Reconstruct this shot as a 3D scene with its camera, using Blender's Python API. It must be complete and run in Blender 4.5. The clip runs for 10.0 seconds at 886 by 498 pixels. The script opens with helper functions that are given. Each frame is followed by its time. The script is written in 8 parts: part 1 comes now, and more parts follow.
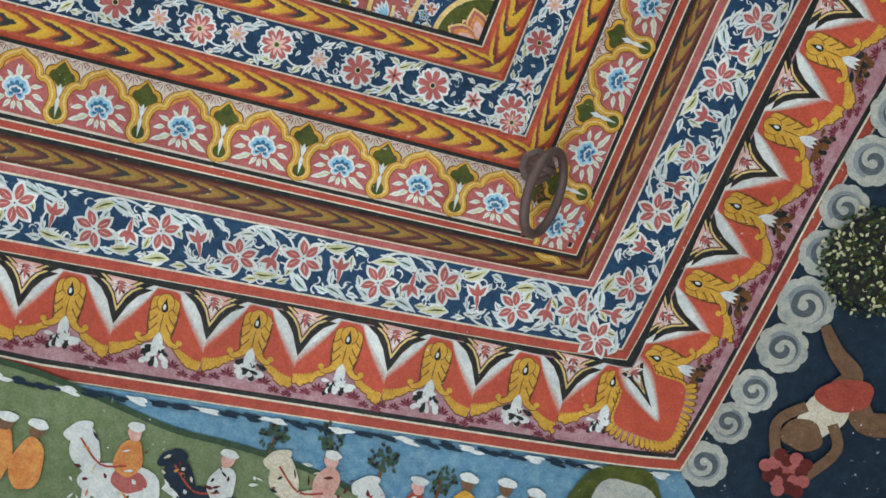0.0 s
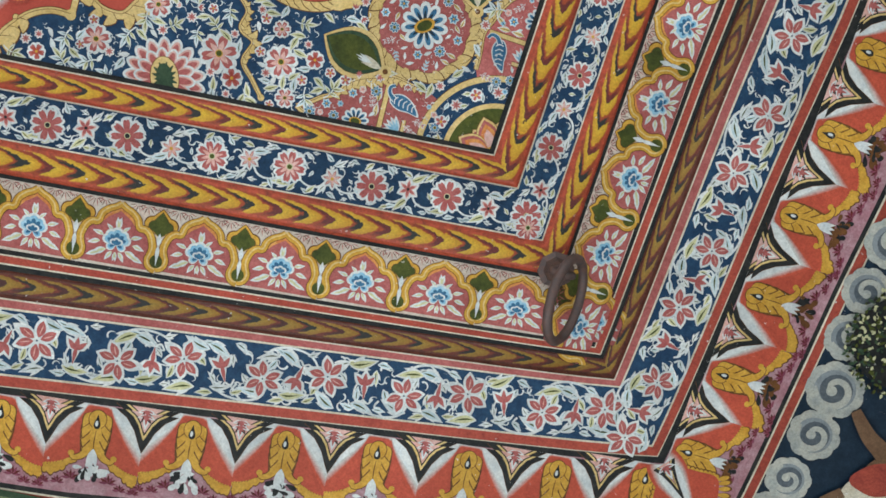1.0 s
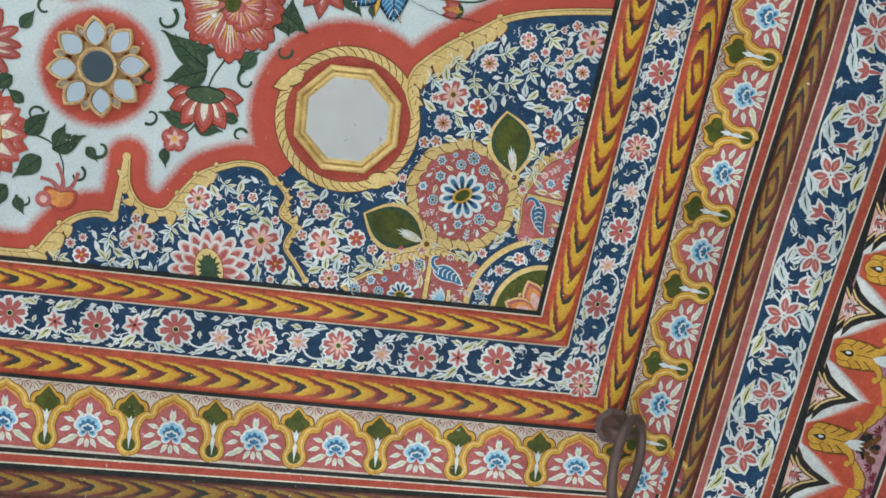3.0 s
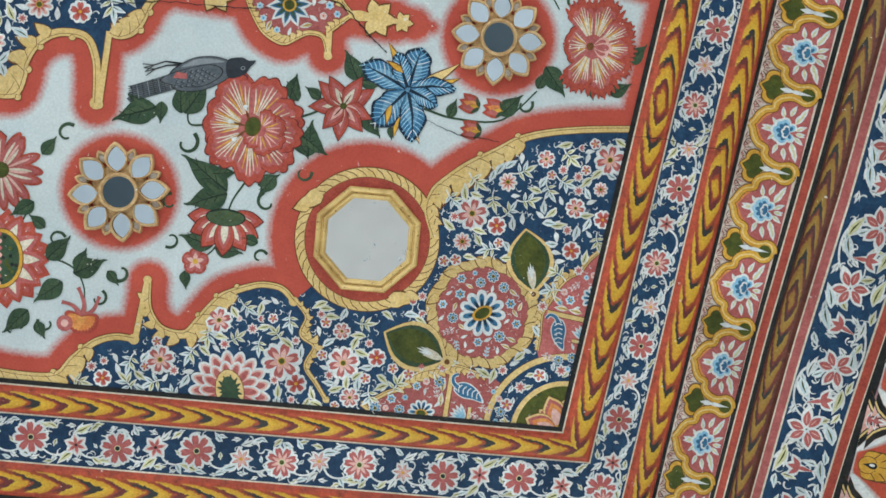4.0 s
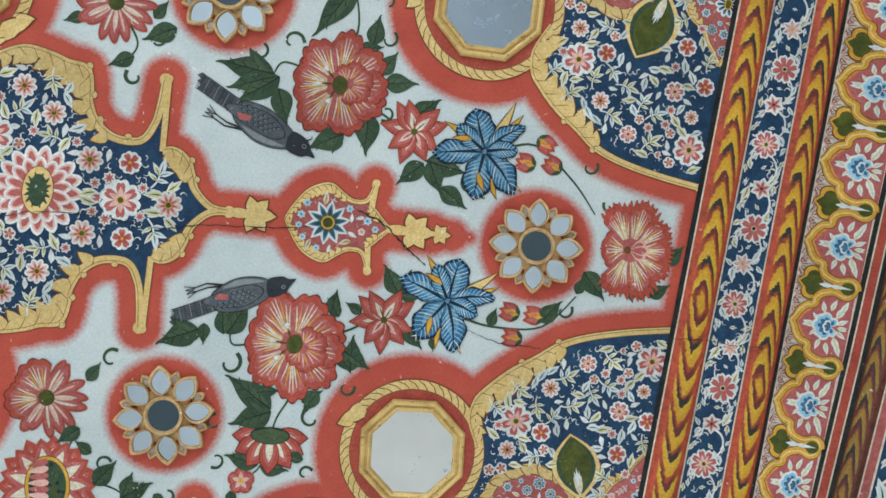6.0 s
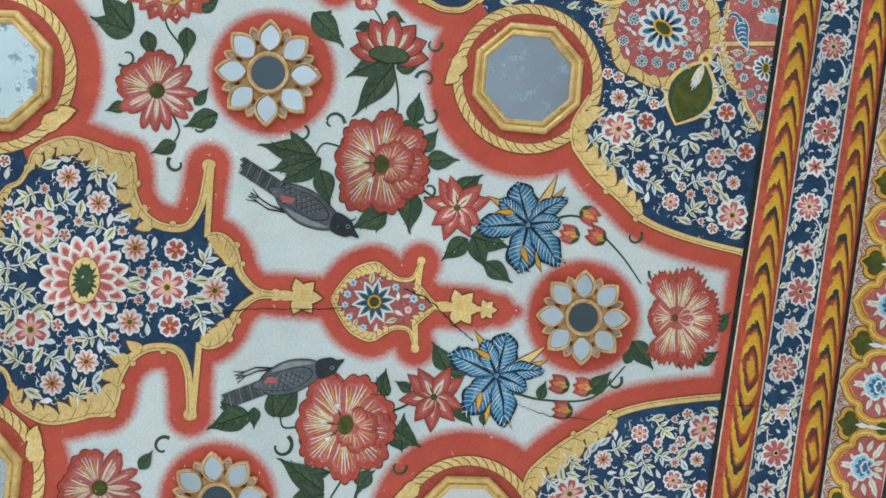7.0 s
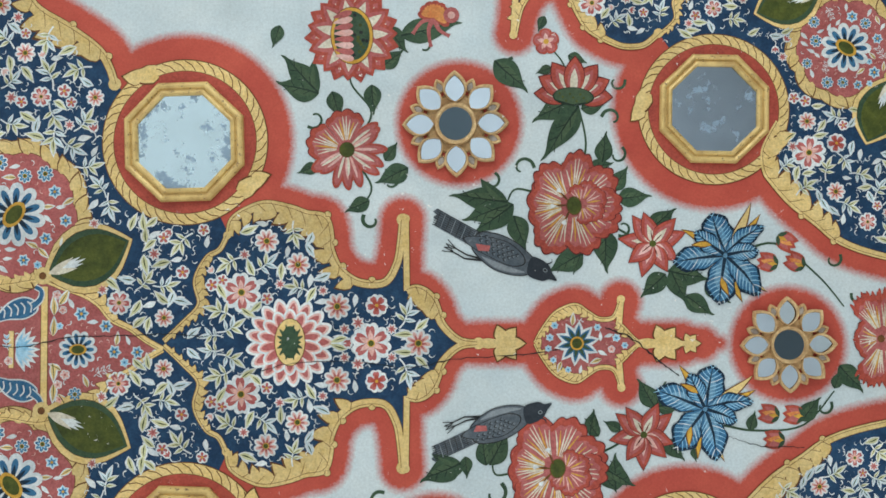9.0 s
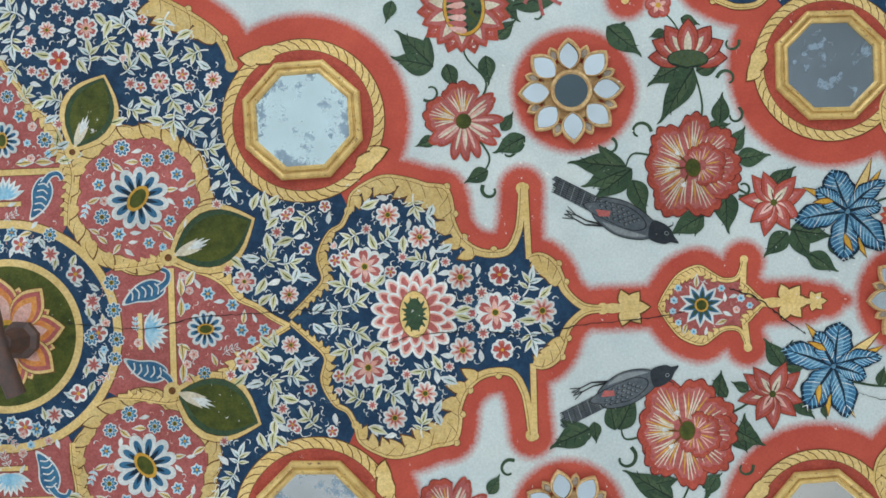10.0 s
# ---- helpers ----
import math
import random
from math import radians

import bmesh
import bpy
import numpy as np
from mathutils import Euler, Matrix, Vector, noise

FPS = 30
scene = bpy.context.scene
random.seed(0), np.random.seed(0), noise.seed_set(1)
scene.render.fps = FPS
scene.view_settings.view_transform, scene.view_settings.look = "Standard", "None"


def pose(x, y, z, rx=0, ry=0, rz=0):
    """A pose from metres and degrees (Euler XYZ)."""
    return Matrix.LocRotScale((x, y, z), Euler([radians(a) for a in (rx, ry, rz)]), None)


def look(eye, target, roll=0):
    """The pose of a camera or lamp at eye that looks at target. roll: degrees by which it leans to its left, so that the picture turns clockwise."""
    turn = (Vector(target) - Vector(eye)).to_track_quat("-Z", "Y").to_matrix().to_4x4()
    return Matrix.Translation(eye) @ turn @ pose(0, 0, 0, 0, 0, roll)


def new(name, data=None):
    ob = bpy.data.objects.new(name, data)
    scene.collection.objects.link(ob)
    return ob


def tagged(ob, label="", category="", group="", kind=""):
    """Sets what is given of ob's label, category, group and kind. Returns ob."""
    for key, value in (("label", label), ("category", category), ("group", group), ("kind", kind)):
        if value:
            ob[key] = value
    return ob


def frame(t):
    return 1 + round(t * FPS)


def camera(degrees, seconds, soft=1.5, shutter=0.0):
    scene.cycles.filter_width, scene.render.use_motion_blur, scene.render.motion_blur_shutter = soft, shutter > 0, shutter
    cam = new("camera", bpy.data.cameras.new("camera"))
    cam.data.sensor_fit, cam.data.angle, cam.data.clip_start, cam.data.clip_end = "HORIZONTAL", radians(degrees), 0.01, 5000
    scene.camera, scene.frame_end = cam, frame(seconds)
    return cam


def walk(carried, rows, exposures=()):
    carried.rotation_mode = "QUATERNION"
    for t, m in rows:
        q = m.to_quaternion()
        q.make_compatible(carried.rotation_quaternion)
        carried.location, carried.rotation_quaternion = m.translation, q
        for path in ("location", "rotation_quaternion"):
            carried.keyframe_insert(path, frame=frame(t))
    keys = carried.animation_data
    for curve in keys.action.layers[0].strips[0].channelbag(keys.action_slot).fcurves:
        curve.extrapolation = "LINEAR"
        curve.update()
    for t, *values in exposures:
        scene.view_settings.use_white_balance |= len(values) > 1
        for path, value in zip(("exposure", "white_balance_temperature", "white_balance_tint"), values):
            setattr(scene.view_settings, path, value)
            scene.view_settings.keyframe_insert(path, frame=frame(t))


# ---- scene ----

# ---------------------------------------------------------------- camera
LENS, H, DEPTH = 56.0, 3.1, 1.44          # H: height of the painted panel above the floor
cam = camera(LENS, 10.0, soft=1.6)
# seconds, place across / depth / along the panel, yaw, pitch, roll, as seen against the panel
ROWS = [
    (0, 1.3139, -0.2320, -0.9555, -5.29, -6.40, 16.86),
    (0.5, 1.2634, -0.2132, -0.8353, -5.12, -5.98, 15.17),
    (1, 1.2368, -0.2042, -0.7875, -4.69, -5.33, 13.38),
    (1.5, 1.2057, -0.1962, -0.7435, -4.41, -4.90, 11.67),
    (2, 1.1736, -0.1874, -0.6939, -4.17, -4.45, 10.33),
    (3.5, 1.0946, -0.1662, -0.4525, -3.01, -2.60, 8.42),
    (4, 1.0634, -0.1618, -0.3605, -2.89, -1.97, 8.17),
    (4.5, 1.0419, -0.1587, -0.2698, -2.52, -1.58, 7.87),
    (5, 1.0145, -0.1566, -0.1990, -2.41, -0.74, 7.57),
    (5.5, 0.9934, -0.1555, -0.1108, -2.15, -0.71, 7.11),
    (6, 0.9621, -0.1540, -0.0311, -1.92, 0.16, 6.14),
    (7.5, 0.8097, -0.1502, 0.1100, -1.31, 1.15, 3.03),
    (8, 0.7305, -0.1489, 0.1133, -1.01, 1.73, 2.01),
    (8.5, 0.6432, -0.1492, 0.1266, -0.35, 1.82, 1.02),
    (9, 0.5453, -0.1524, 0.1439, 0.30, 1.29, -0.01),
    (9.5, 0.4550, -0.1587, 0.1119, 1.21, 1.79, -1.05),
    (10, 0.3464, -0.1621, 0.0873, 1.51, 1.36, -2.14),
]


def eye_pose(x, y, z, yaw, pitch, roll):
    a, p = radians(yaw), radians(pitch)
    ahead = Vector((-math.sin(a) * math.cos(p), math.cos(a) * math.cos(p), math.sin(p)))
    return pose(0, 0, H - DEPTH, 90, 0, 0) @ look((x, y, z), Vector((x, y, z)) + ahead, roll)


EXPOSURES = [(0, 0.0), (1.0, -0.05), (2.0, -0.08), (3.5, 0.04), (4.0, 0.0), (4.5, -0.12), (5.5, -0.10), (6.0, -0.06), (7.5, -0.02), (8.5, 0.0), (9.5, -0.12), (10, -0.08)]
walk(cam, [(t, eye_pose(*r)) for t, *r in ROWS], EXPOSURES)

# ---------------------------------------------------------------- light
world = bpy.data.worlds.new("sky")
scene.world = world
world.use_nodes = True
wn = world.node_tree
sky = wn.nodes.new("ShaderNodeTexSky")
sky.sky_type, sky.sun_disc, sky.sun_elevation, sky.sun_rotation = "NISHITA", False, radians(50), radians(200)
wn.links.new(sky.outputs["Color"], wn.nodes["Background"].inputs["Color"])
wn.nodes["Background"].inputs["Strength"].default_value = 0.12


# An added area lamp that stands in for daylight from an unseen side.
def fill_light(name, m, w, h, power, colour):
    lamp = bpy.data.lights.new(name, "AREA")
    lamp.shape, lamp.size, lamp.size_y, lamp.energy, lamp.color = "RECTANGLE", w, h, power, colour
    ob = new(name, lamp)
    ob.matrix_world = m
    return ob


# ---------------------------------------------------------------- materials
def node(nt, kind, **sets):
    n = nt.nodes.new(kind)
    for key, value in sets.items():
        if key in n.inputs:
            n.inputs[key].default_value = value
    return n


def noise_of(nt, scale, detail=4.0, rough=0.6, vector=None):
    n = node(nt, "ShaderNodeTexNoise", Scale=scale, Detail=detail, Roughness=rough)
    if vector is None:
        vector = nt.nodes.new("ShaderNodeTexCoord").outputs["Object"]
    nt.links.new(vector, n.inputs["Vector"])
    return n.outputs["Fac"]


def mapped(nt, value, lo, hi, to_lo=0.0, to_hi=1.0):
    n = nt.nodes.new("ShaderNodeMapRange")
    nt.links.new(value, n.inputs["Value"])
    for i, x in zip((1, 2, 3, 4), (lo, hi, to_lo, to_hi)):
        n.inputs[i].default_value = x
    return n.outputs["Result"]


def mixed(nt, fac, a, b, blend="MIX"):
    n = nt.nodes.new("ShaderNodeMix")
    n.data_type, n.blend_type = "RGBA", blend
    for sock, value in ((n.inputs[0], fac), (n.inputs[6], a), (n.inputs[7], b)):
        if isinstance(value, bpy.types.NodeSocket):
            nt.links.new(value, sock)
        else:
            sock.default_value = value if isinstance(value, float) else (*value[:3], 1)
    return n.outputs[2]


def maths(nt, op, a, b=0.0):
    n = nt.nodes.new("ShaderNodeMath")
    n.operation = op
    for sock, value in zip(n.inputs, (a, b)):
        if isinstance(value, bpy.types.NodeSocket):
            nt.links.new(value, sock)
        else:
            sock.default_value = value
    return n.outputs[0]


def surface(name, rough=0.5, metal=0.0):
    m = bpy.data.materials.new(name)
    m.use_nodes = True
    b = m.node_tree.nodes["Principled BSDF"]
    b.inputs["Roughness"].default_value, b.inputs["Metallic"].default_value = rough, metal
    return m, m.node_tree, b


def finish(nt, b, colour, bump=0.0006, wear=0.5):
    """Brush streaks, age stains and chips over a coat of distemper paint."""
    place = nt.nodes.new("ShaderNodeNewGeometry").outputs["Position"]
    fine, broad = noise_of(nt, 210, 5, 0.7, place), noise_of(nt, 7, 6, 0.65, place)
    colour = mixed(nt, 1.0, colour, mixed(nt, mapped(nt, fine, 0.35, 0.72), (1.12, 1.12, 1.12), (1 - 0.75 * wear, 1 - 0.78 * wear, 1 - 0.8 * wear)), "MULTIPLY")
    colour = mixed(nt, 1.0, colour, mixed(nt, mapped(nt, broad, 0.35, 0.68), (1.06, 1.06, 1.06), (1 - 0.4 * wear, 1 - 0.42 * wear, 1 - 0.46 * wear)), "MULTIPLY")
    chips = mapped(nt, noise_of(nt, 85, 5, 0.65, place), 0.665, 0.68)
    colour = mixed(nt, maths(nt, "MULTIPLY", chips, mapped(nt, noise_of(nt, 6, 4, 0.6, place), 0.52, 0.62)), colour, (0.74, 0.72, 0.68))
    nt.links.new(colour, b.inputs["Base Color"])
    b.inputs["Specular IOR Level"].default_value = 0.20
    nt.links.new(mapped(nt, fine, 0.3, 0.7, 0.42, 0.65), b.inputs["Roughness"])
    bm_ = node(nt, "ShaderNodeBump", Strength=0.35, Distance=bump)
    nt.links.new(fine, bm_.inputs["Height"])
    nt.links.new(bm_.outputs["Normal"], b.inputs["Normal"])


def paint(name, colour, second=None, wear=0.5, spread=0.12):
    """A pigment: a second tone brushed into the first, and a little difference between the pieces."""
    m, nt, b = surface(name)
    place = nt.nodes.new("ShaderNodeNewGeometry")
    second = second or tuple(c * 0.72 for c in colour)
    c = mixed(nt, mapped(nt, noise_of(nt, 45, 3, 0.6, place.outputs["Position"]), 0.38, 0.68), colour, second)
    info = nt.nodes.new("ShaderNodeObjectInfo")
    c = mixed(nt, 1.0, c, mixed(nt, info.outputs["Random"], (1 + spread,) * 3, (1 - spread,) * 3), "MULTIPLY")
    finish(nt, b, c, wear=wear)
    return m


WHITE = paint("white_pigment", (0.69, 0.71, 0.70), (0.54, 0.59, 0.61), 0.3)
CREAM = paint("cream_pigment", (0.72, 0.67, 0.55), (0.62, 0.55, 0.42))
NAVY = paint("indigo_pigment", (0.010, 0.036, 0.085), (0.018, 0.060, 0.125), 0.35)
DEEP = paint("dark_blue_pigment", (0.006, 0.018, 0.036), (0.012, 0.030, 0.055), 0.3)
RED = paint("vermilion_pigment", (0.44, 0.082, 0.054), (0.36, 0.062, 0.045), 0.5)
ROSE = paint("rose_pigment", (0.47, 0.140, 0.132), (0.40, 0.100, 0.096), 0.5)
PALE = paint("pale_pink_pigment", (0.72, 0.46, 0.42), (0.66, 0.34, 0.28), 0.4)
ORANGE = paint("orange_pigment", (0.62, 0.20, 0.06), (0.70, 0.34, 0.10), 0.4)
GOLD = paint("ochre_yellow_pigment", (0.64, 0.37, 0.060), (0.54, 0.28, 0.035), 0.4)
SAND = paint("pale_ochre_pigment", (0.72, 0.54, 0.24), (0.66, 0.46, 0.17), 0.4)
GREEN = paint("leaf_green_pigment", (0.030, 0.064, 0.036), (0.052, 0.092, 0.050), 0.45)
OLIVE = paint("olive_pigment", (0.085, 0.10, 0.018), (0.040, 0.055, 0.012), 0.4)
BLACK = paint("lamp_black_pigment", (0.012, 0.014, 0.016), (0.03, 0.03, 0.028), 0.4)
BROWN = paint("brown_outline_pigment", (0.16, 0.065, 0.02), (0.10, 0.04, 0.015), 0.3)
MAROON = paint("maroon_pigment", (0.15, 0.022, 0.020), (0.09, 0.016, 0.014), 0.5)
SKYBLUE = paint("light_blue_pigment", (0.20, 0.44, 0.62), (0.40, 0.60, 0.72), 0.3)
BLUE = paint("iris_blue_pigment", (0.028, 0.115, 0.23), (0.055, 0.18, 0.31), 0.35)
GREY = paint("slate_pigment", (0.075, 0.095, 0.115), (0.12, 0.14, 0.16), 0.4)
ARCH_GROUND = paint("pale_pinkish_ground", (0.72, 0.65, 0.56), (0.66, 0.53, 0.45), 0.4)
MAUVE = paint("mauve_pigment", (0.42, 0.20, 0.24), (0.52, 0.32, 0.36), 0.5)
MEADOW = paint("meadow_green_pigment", (0.16, 0.22, 0.10), (0.22, 0.27, 0.15), 0.4)
LAKE = paint("lake_blue_pigment", (0.10, 0.24, 0.38), (0.18, 0.34, 0.46), 0.4)
SKIN = paint("brown_ochre_pigment", (0.20, 0.115, 0.065), (0.15, 0.08, 0.045), 0.4)
CLOUD = paint("grey_cloud_pigment", (0.47, 0.47, 0.42), (0.34, 0.37, 0.36), 0.4)
PLASTER = paint("whitewashed_plaster", (0.74, 0.73, 0.70), (0.66, 0.65, 0.62), 0.5)
STONE = paint("pale_floor_stone", (0.82, 0.83, 0.84), (0.74, 0.75, 0.76), 0.2)


def ground_paint():
    """White ground into which the red surrounds are brushed with a feathered edge."""
    m, nt, b = surface("white_ground_with_red_surrounds")
    at = nt.nodes.new("ShaderNodeAttribute")
    at.attribute_name = "surround"
    place = nt.nodes.new("ShaderNodeNewGeometry").outputs["Position"]
    rag = maths(nt, "MULTIPLY", maths(nt, "SUBTRACT", noise_of(nt, 160, 3, 0.7, place), 0.5), 0.016)
    fac = mapped(nt, maths(nt, "ADD", at.outputs["Fac"], rag), -0.008, 0.010)
    white = mixed(nt, mapped(nt, noise_of(nt, 9, 5, 0.6, place), 0.35, 0.7), (0.47, 0.54, 0.56), (0.55, 0.60, 0.60))
    red = mixed(nt, mapped(nt, noise_of(nt, 16, 4, 0.65, place), 0.3, 0.7), (0.47, 0.085, 0.055), (0.39, 0.060, 0.042))
    finish(nt, b, mixed(nt, fac, white, red), 0.0002, 0.16)
    return m


def chevron_paint(name, dark):
    """Feathered chevrons along a moulding: u runs along it in metres, v across it from -1 to 1."""
    m, nt, b = surface(name)
    uv = nt.nodes.new("ShaderNodeUVMap")
    sep = nt.nodes.new("ShaderNodeSeparateXYZ")
    nt.links.new(uv.outputs["UV"], sep.inputs[0])
    place = nt.nodes.new("ShaderNodeNewGeometry").outputs["Position"]
    wob = maths(nt, "MULTIPLY", maths(nt, "SUBTRACT", noise_of(nt, 26, 3, 0.6, place), 0.5), 0.55)
    rag = maths(nt, "MULTIPLY", maths(nt, "SUBTRACT", noise_of(nt, 110, 3, 0.7, place), 0.5), 0.42)
    across = maths(nt, "ABSOLUTE", maths(nt, "ADD", sep.outputs[1], maths(nt, "MULTIPLY", rag, 0.35)))
    s = maths(nt, "MULTIPLY", sep.outputs[0], 1 / 0.054)
    s = maths(nt, "ADD", s, maths(nt, "MULTIPLY", maths(nt, "POWER", across, 1.35), -1.55))
    s = maths(nt, "ADD", s, maths(nt, "ADD", wob, rag))
    f = maths(nt, "FRACT", s)
    odd = maths(nt, "GREATER_THAN", maths(nt, "FRACT", maths(nt, "MULTIPLY", s, 0.5)), 0.5)
    # the dark version lowers these tones to paint in a hollow's shade
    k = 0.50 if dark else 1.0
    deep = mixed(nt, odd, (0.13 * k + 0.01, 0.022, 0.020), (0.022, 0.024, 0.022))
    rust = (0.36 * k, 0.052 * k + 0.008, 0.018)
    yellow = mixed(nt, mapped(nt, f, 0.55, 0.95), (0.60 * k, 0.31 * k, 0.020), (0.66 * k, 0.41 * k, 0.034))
    c = mixed(nt, mapped(nt, f, 0.24, 0.34), deep, rust)
    c = mixed(nt, mapped(nt, f, 0.40, 0.47), c, yellow)
    c = mixed(nt, mapped(nt, f, 0.955, 0.985), c, (0.045, 0.028, 0.015))
    # towards the edges the dark strokes thin out into rust
    flank = mapped(nt, across, 0.34, 0.60)
    c = mixed(nt, maths(nt, "MULTIPLY", flank, mapped(nt, f, 0.52, 0.46)), c, rust)
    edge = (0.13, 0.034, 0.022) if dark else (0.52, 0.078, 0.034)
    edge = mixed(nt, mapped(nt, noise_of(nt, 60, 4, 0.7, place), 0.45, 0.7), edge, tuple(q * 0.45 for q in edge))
    c = mixed(nt, mapped(nt, maths(nt, "ADD", across, maths(nt, "MULTIPLY", rag, 0.4)), 0.58, 0.68), c, edge)
    # spots where the paint has flaked off the ridge
    flake = mapped(nt, noise_of(nt, 70, 4, 0.6, place), 0.70, 0.71)
    c = mixed(nt, maths(nt, "MULTIPLY", flake, mapped(nt, across, 0.5, 0.35)), c, (0.70, 0.68, 0.62))
    finish(nt, b, c, wear=0.45)
    b.inputs["Specular IOR Level"].default_value = 0.45
    return m


def fade_paint(name, inner, outer, lo, hi):
    """A stroke that fades across its width (v from 0 to 1) from one pigment to the next."""
    m, nt, b = surface(name)
    uv = nt.nodes.new("ShaderNodeUVMap")
    sep = nt.nodes.new("ShaderNodeSeparateXYZ")
    nt.links.new(uv.outputs["UV"], sep.inputs[0])
    place = nt.nodes.new("ShaderNodeNewGeometry").outputs["Position"]
    rag = maths(nt, "MULTIPLY", maths(nt, "SUBTRACT", noise_of(nt, 120, 3, 0.7, place), 0.5), 0.25)
    finish(nt, b, mixed(nt, mapped(nt, maths(nt, "ADD", sep.outputs[1], rag), lo, hi), inner, outer), wear=0.45)
    return m


GROUND = ground_paint()
CHEVRON = chevron_paint("chevron_painted_wood", False)
# same chevrons, darkened: the hollow moulding's shade sits in the colour
CHEVRON_SHADED = chevron_paint("shaded_chevron_painted_wood", True)
RED_BRIGHT = paint("bright_vermilion_pigment", (0.53, 0.092, 0.052), (0.46, 0.075, 0.045), 0.4)
WAVE = fade_paint("vermilion_fading_to_white", (0.53, 0.092, 0.052), (0.60, 0.60, 0.58), 0.25, 0.90)


def mirror_glass(name, seed, tint=(0.84, 0.93, 0.98), rot=0.5):
    """Old mirror glass: its silvering has gone grey in patches. The tint stands in for what it reflects."""
    m, nt, b = surface(name, 0.06, 1.0)
    place = nt.nodes.new("ShaderNodeTexCoord").outputs["Object"]
    shift = nt.nodes.new("ShaderNodeVectorMath")
    shift.inputs[1].default_value = (seed * 1.7, seed * 0.9, seed * 2.3)
    nt.links.new(place, shift.inputs[0])
    patch = mapped(nt, noise_of(nt, 20, 9, 0.74, shift.outputs[0]), rot, rot + 0.04)
    nt.links.new(mixed(nt, patch, tint, (0.24, 0.33, 0.42)), b.inputs["Base Color"])
    nt.links.new(mapped(nt, patch, 0, 1, 0.06, 0.45), b.inputs["Roughness"])
    nt.links.new(mapped(nt, patch, 0, 1, 1.0, 0.2), b.inputs["Metallic"])
    return m


def gilt_metal():
    m, nt, b = surface("worn_gilt", 0.42, 0.25)
    place = nt.nodes.new("ShaderNodeNewGeometry").outputs["Position"]
    c = mixed(nt, mapped(nt, noise_of(nt, 30, 5, 0.65, place), 0.4, 0.65), (0.70, 0.50, 0.19), (0.50, 0.32, 0.11))
    c = mixed(nt, mapped(nt, noise_of(nt, 140, 4, 0.6, place), 0.6, 0.7), c, (0.16, 0.08, 0.04))
    nt.links.new(c, b.inputs["Base Color"])
    return m


def iron():
    m, nt, b = surface("rusty_iron", 0.6, 0.6)
    place = nt.nodes.new("ShaderNodeNewGeometry").outputs["Position"]
    f = noise_of(nt, 60, 6, 0.7, place)
    nt.links.new(mixed(nt, mapped(nt, f, 0.35, 0.65), (0.10, 0.085, 0.085), (0.17, 0.10, 0.085)), b.inputs["Base Color"])
    bm_ = node(nt, "ShaderNodeBump", Strength=0.6, Distance=0.002)
    nt.links.new(f, bm_.inputs["Height"])
    nt.links.new(bm_.outputs["Normal"], b.inputs["Normal"])
    return m


GILT, IRON = gilt_metal(), iron()

# ---------------------------------------------------------------- mesh tools
# The ceiling is drawn in its own plan: u across, v along, w towards the floor.
BASE = Matrix.Translation((0, 0, H)) @ pose(0, 0, 0, 180, 0, 0)
rnd = random.Random(7)


